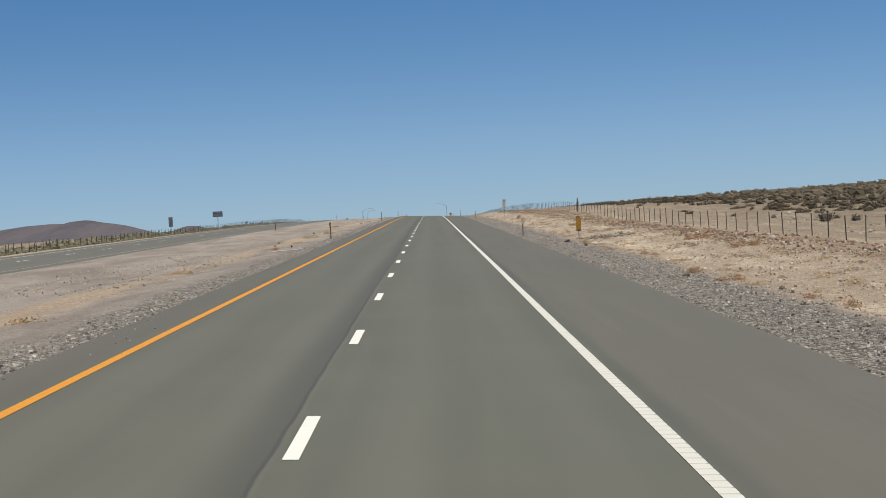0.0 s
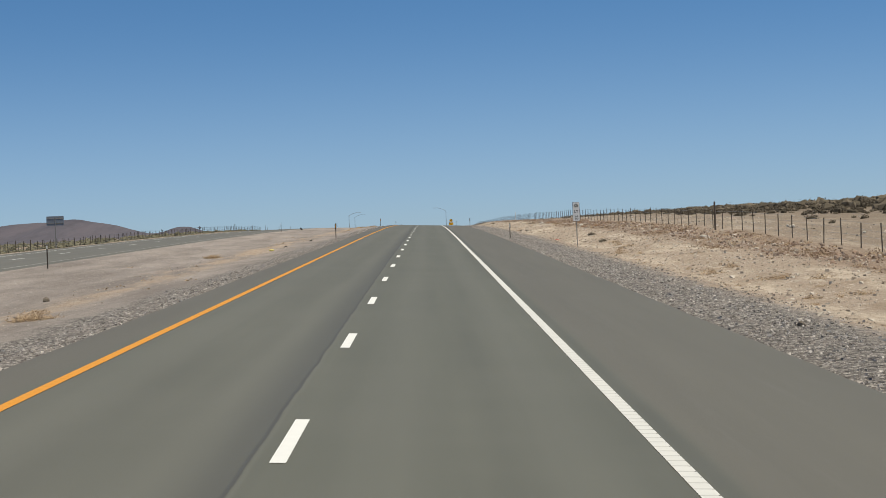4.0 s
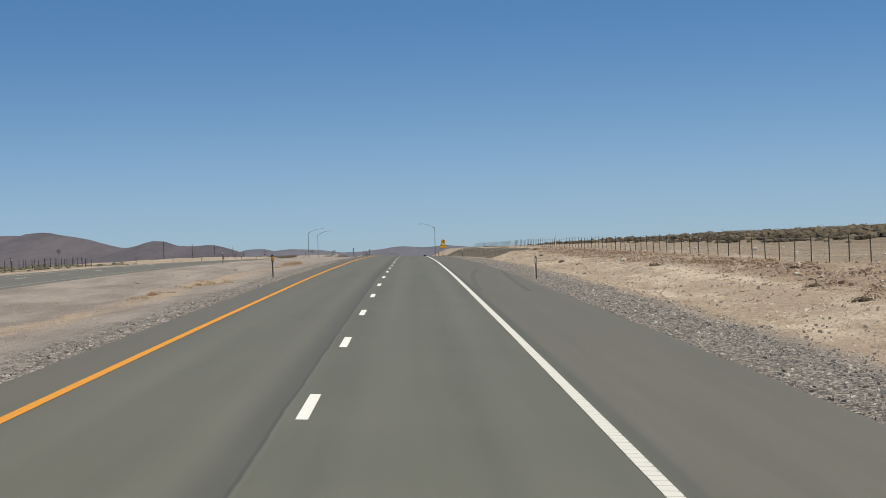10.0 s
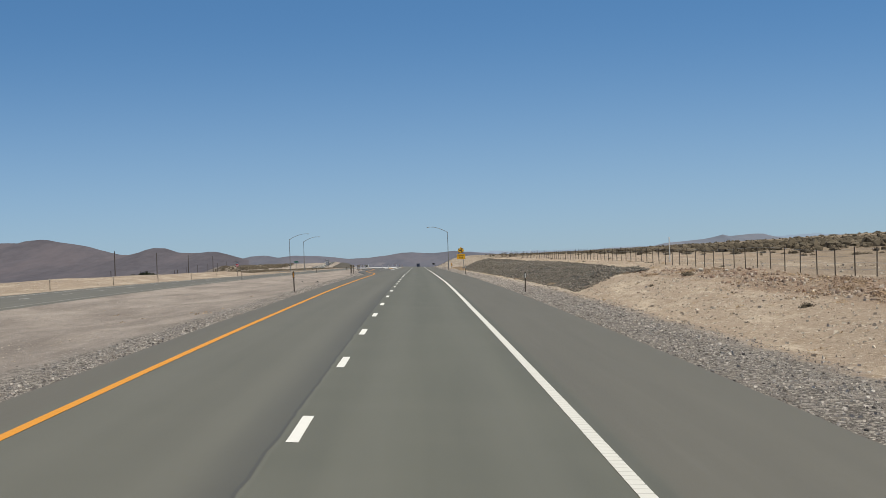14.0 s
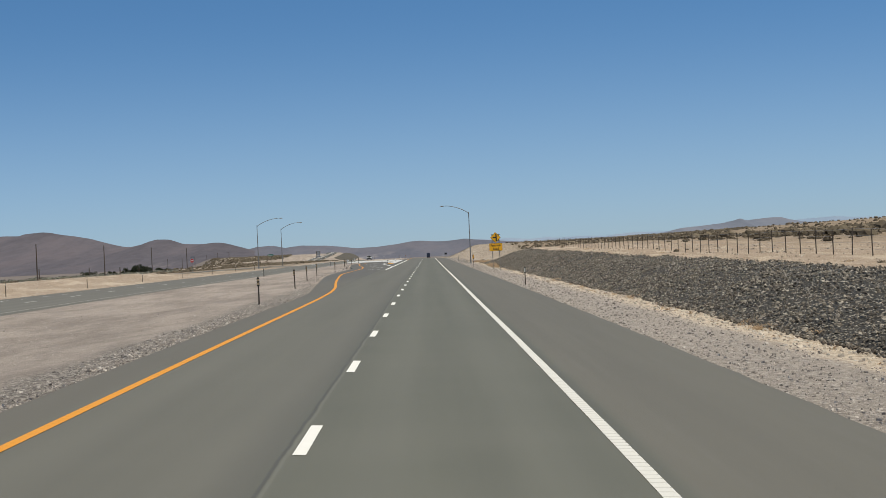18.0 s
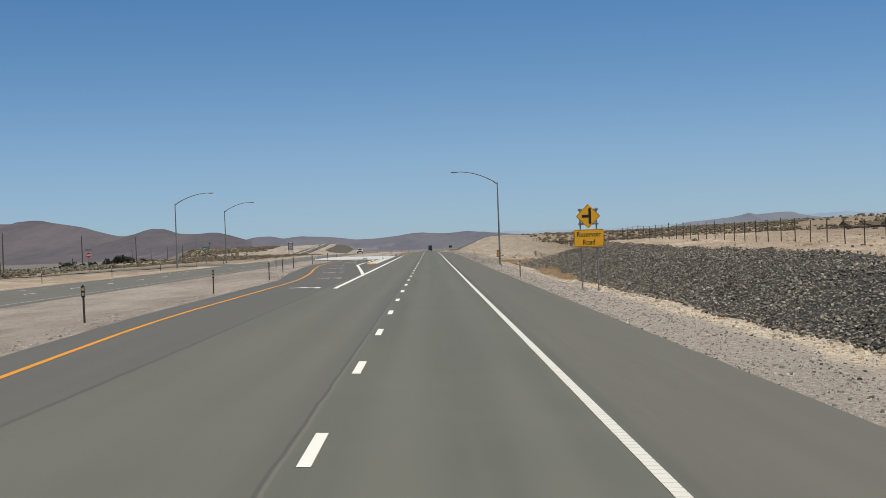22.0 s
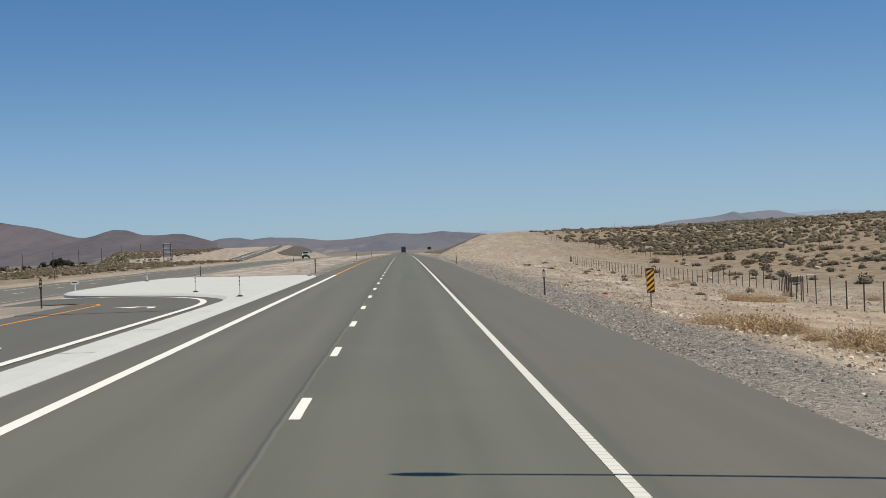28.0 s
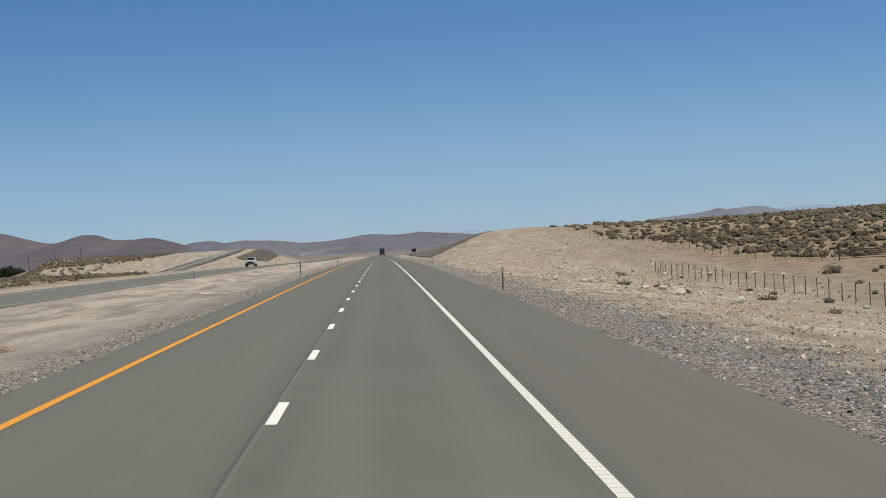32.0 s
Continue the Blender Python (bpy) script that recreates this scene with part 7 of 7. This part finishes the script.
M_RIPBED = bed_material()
bank = thing("riprap_bank", "long bank of dark grey broken riprap stones", "rock bank")
bed_v, bed_f, bx = [], [], np.linspace(11.6, 17.8, 9)
by = np.arange(488, 794, 3.0)
for y in by:
    for x in bx:
        yb = min(y + 10 * (x - 11.6) / 6.2, 798 - 24 * (x - 11.6) / 6.2)
        bed_v.append((x, yb, ground_z(x, yb) + 0.09))
for j in range(len(by) - 1):
    for i in range(8):
        k = j * 9 + i
        bed_f.append((k, k + 1, k + 10, k + 9))
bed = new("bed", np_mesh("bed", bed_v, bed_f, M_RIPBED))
bed.parent = bank
loose = []
for x, y in zip(rng.uniform(11.2, 18.0, 57000), rng.uniform(483, 803, 57000)):
    if bank_ok(x, y) and (x < 14.5 or rng.random() < 0.65):
        s = 0.033 + 0.042 * rng.random() ** 2.0
        loose.append((x, y, ground_z(x, y) + 0.085 + 0.05 * rng.random(), s * rng.uniform(0.8, 1.5), s * rng.uniform(0.8, 1.5), s * rng.uniform(0.8, 1.2), rng.random() * 6.283))
rest = new("loose_riprap", scatter_mesh("loose_riprap", [tilted(c) for c in CHIPS], loose, M_RIPRAP))
rest.parent = bank
tagged(rest, kind="stuff")
M_RIP1 = grained("riprap_stone", (0.05, 0.047, 0.042), (0.24, 0.225, 0.195), 4, 0.9, bump=0.5, dist=0.02, spread=0.6)
rip_meshes = []
for pv, pf in ROUGH:
    rip_meshes.append(np_mesh("stone", pv, pf, M_RIP1))
for i in range(300):
    x, y = 11.35 + rng.gamma(1.5, 0.55), rng.uniform(560, 790)
    s = rng.uniform(0.05, 0.09)
    share("stone", rip_meshes[i % 24], bank, pose(x, y, ground_z(x, y) + 0.13, rng.random() * 40, rng.random() * 40, rng.random() * 360) @ Matrix.Diagonal((s * 1.2, s, s, 1)))

# ---- litter ----
M_LITTER = grained("bleached_board", (0.55, 0.52, 0.48), (0.74, 0.71, 0.66), 3, 0.8, bump=0.2)
M_BAG = grained("yellow_plastic", (0.55, 0.45, 0.10), (0.7, 0.6, 0.2), 6, 0.5, bump=0.3)


def stray_board(pts, w):
    """A long bleached strip lying bent on the gravel."""
    bm = bmesh.new()
    rows = []
    for i, (x, y) in enumerate(pts):
        z = ground_z(x, y) + 0.03 + 0.02 * (i % 2)
        rows.append([bm.verts.new((x, y - w / 2, z)), bm.verts.new((x, y + w / 2, z + 0.015)), bm.verts.new((x, y + w / 2, z - 0.06)), bm.verts.new((x, y - w / 2, z - 0.06))])
    for a, b in zip(rows, rows[1:]):
        for k in range(4):
            bm.faces.new((a[k], a[(k + 1) % 4], b[(k + 1) % 4], b[k]))
    bm.faces.new(rows[0][::-1])
    bm.faces.new(rows[-1])
    bmesh.ops.recalc_face_normals(bm, faces=bm.faces)
    ob = part("stray_board", bm, M_LITTER)
    tagged(ob, "long bleached board lying on the median gravel", "litter", "litter on the median")


stray_board([(-7.6, 88.1), (-7.0, 87.7), (-6.3, 87.0), (-5.65, 86.5)], 0.24)
stray_board([(-9.0, 973.9), (-8.3, 973.0), (-7.6, 971.8), (-6.9, 970.2)], 0.5)


def tyre_scrap(x, y, z, s):
    bm = bmesh.new()
    tube(bm, [(-s, 0, 0.02), (-s * 0.3, s * 0.3, 0.05 + s * 0.3), (s * 0.4, 0.0, 0.04), (s, -s * 0.4, 0.03)], [s * 0.12, s * 0.3, s * 0.25, s * 0.1], 6)
    ob = part("tyre_scrap", bm, M_RUBBER)
    ob.matrix_basis = pose(x, y, z, 0, 0, rng.random() * 360)
    tagged(ob, "torn black scrap of tyre rubber", "litter", "tyre scraps")


tyre_scrap(5.0, 76.3, float(road_z(5.0, 76.3)), 0.05)
for x, y, r in ((-15.25, 323.7, 0.42), (11.3, 282.0, 0.22), (11.9, 281.2, 0.2)):
    tyre_scrap(x, y, ground_z(x, y), r)
for x, y, s in ((9.3, 93.2, 0.2), (-6.9, 94.1, 0.14), (-7.3, 229, 0.15), (-7.9, 214, 0.12), (-6.9, 520, 0.14), (-8.4, 524, 0.12)):
    tyre_scrap(x, y, ground_z(x, y), s)
crumbs = []
for i in range(34):
    cx, cy = rng.uniform(-4.5, -3.75), rng.uniform(12, 32)
    crumbs.append((cx, cy, float(road_z(cx, cy)) + 0.008, *([rng.uniform(0.012, 0.028)] * 3), rng.random() * 6.283))
tagged(new("shoulder_crumbs", scatter_mesh("shoulder_crumbs", CHIPS, crumbs, M_PEBBLE)), "stone crumbs scattered on the asphalt shoulder", "stones", kind="stuff")
M_REDP = grained("red_plastic", (0.45, 0.05, 0.03), (0.62, 0.10, 0.06), 6, 0.5, bump=0.3)
for x, y in ((11.2, 849.6), (11.3, 232.6)):
    bm = bmesh.new()
    bmesh.ops.create_icosphere(bm, subdivisions=2, radius=0.17)
    for v in bm.verts:
        v.co = Vector((v.co.x * 1.3, v.co.y * 0.8, max(v.co.z * 0.35, -0.03))) * (1 + 0.5 * noise.noise(v.co * 11))
    scrap = part("plastic_scrap", bm, M_REDP)
    scrap.matrix_basis = pose(x, y, ground_z(x, y) + 0.03, 0, 0, 50)
    tagged(scrap, "crumpled scrap of red plastic on the verge", "litter", "red scraps")
bag = bmesh.new()
bmesh.ops.create_icosphere(bag, subdivisions=2, radius=0.16)
for v in bag.verts:
    v.co *= 1 + 0.35 * noise.noise(v.co * 14)
    v.co.z = max(v.co.z * 0.5, -0.05)
bag = part("plastic_bag", bag, M_BAG)
bag.matrix_basis = pose(-7.9, 204.6, ground_z(-7.9, 204.6) + 0.05, 0, 0, 30)
tagged(bag, "crumpled pale yellow plastic bag on the median", "litter", "litter on the median")
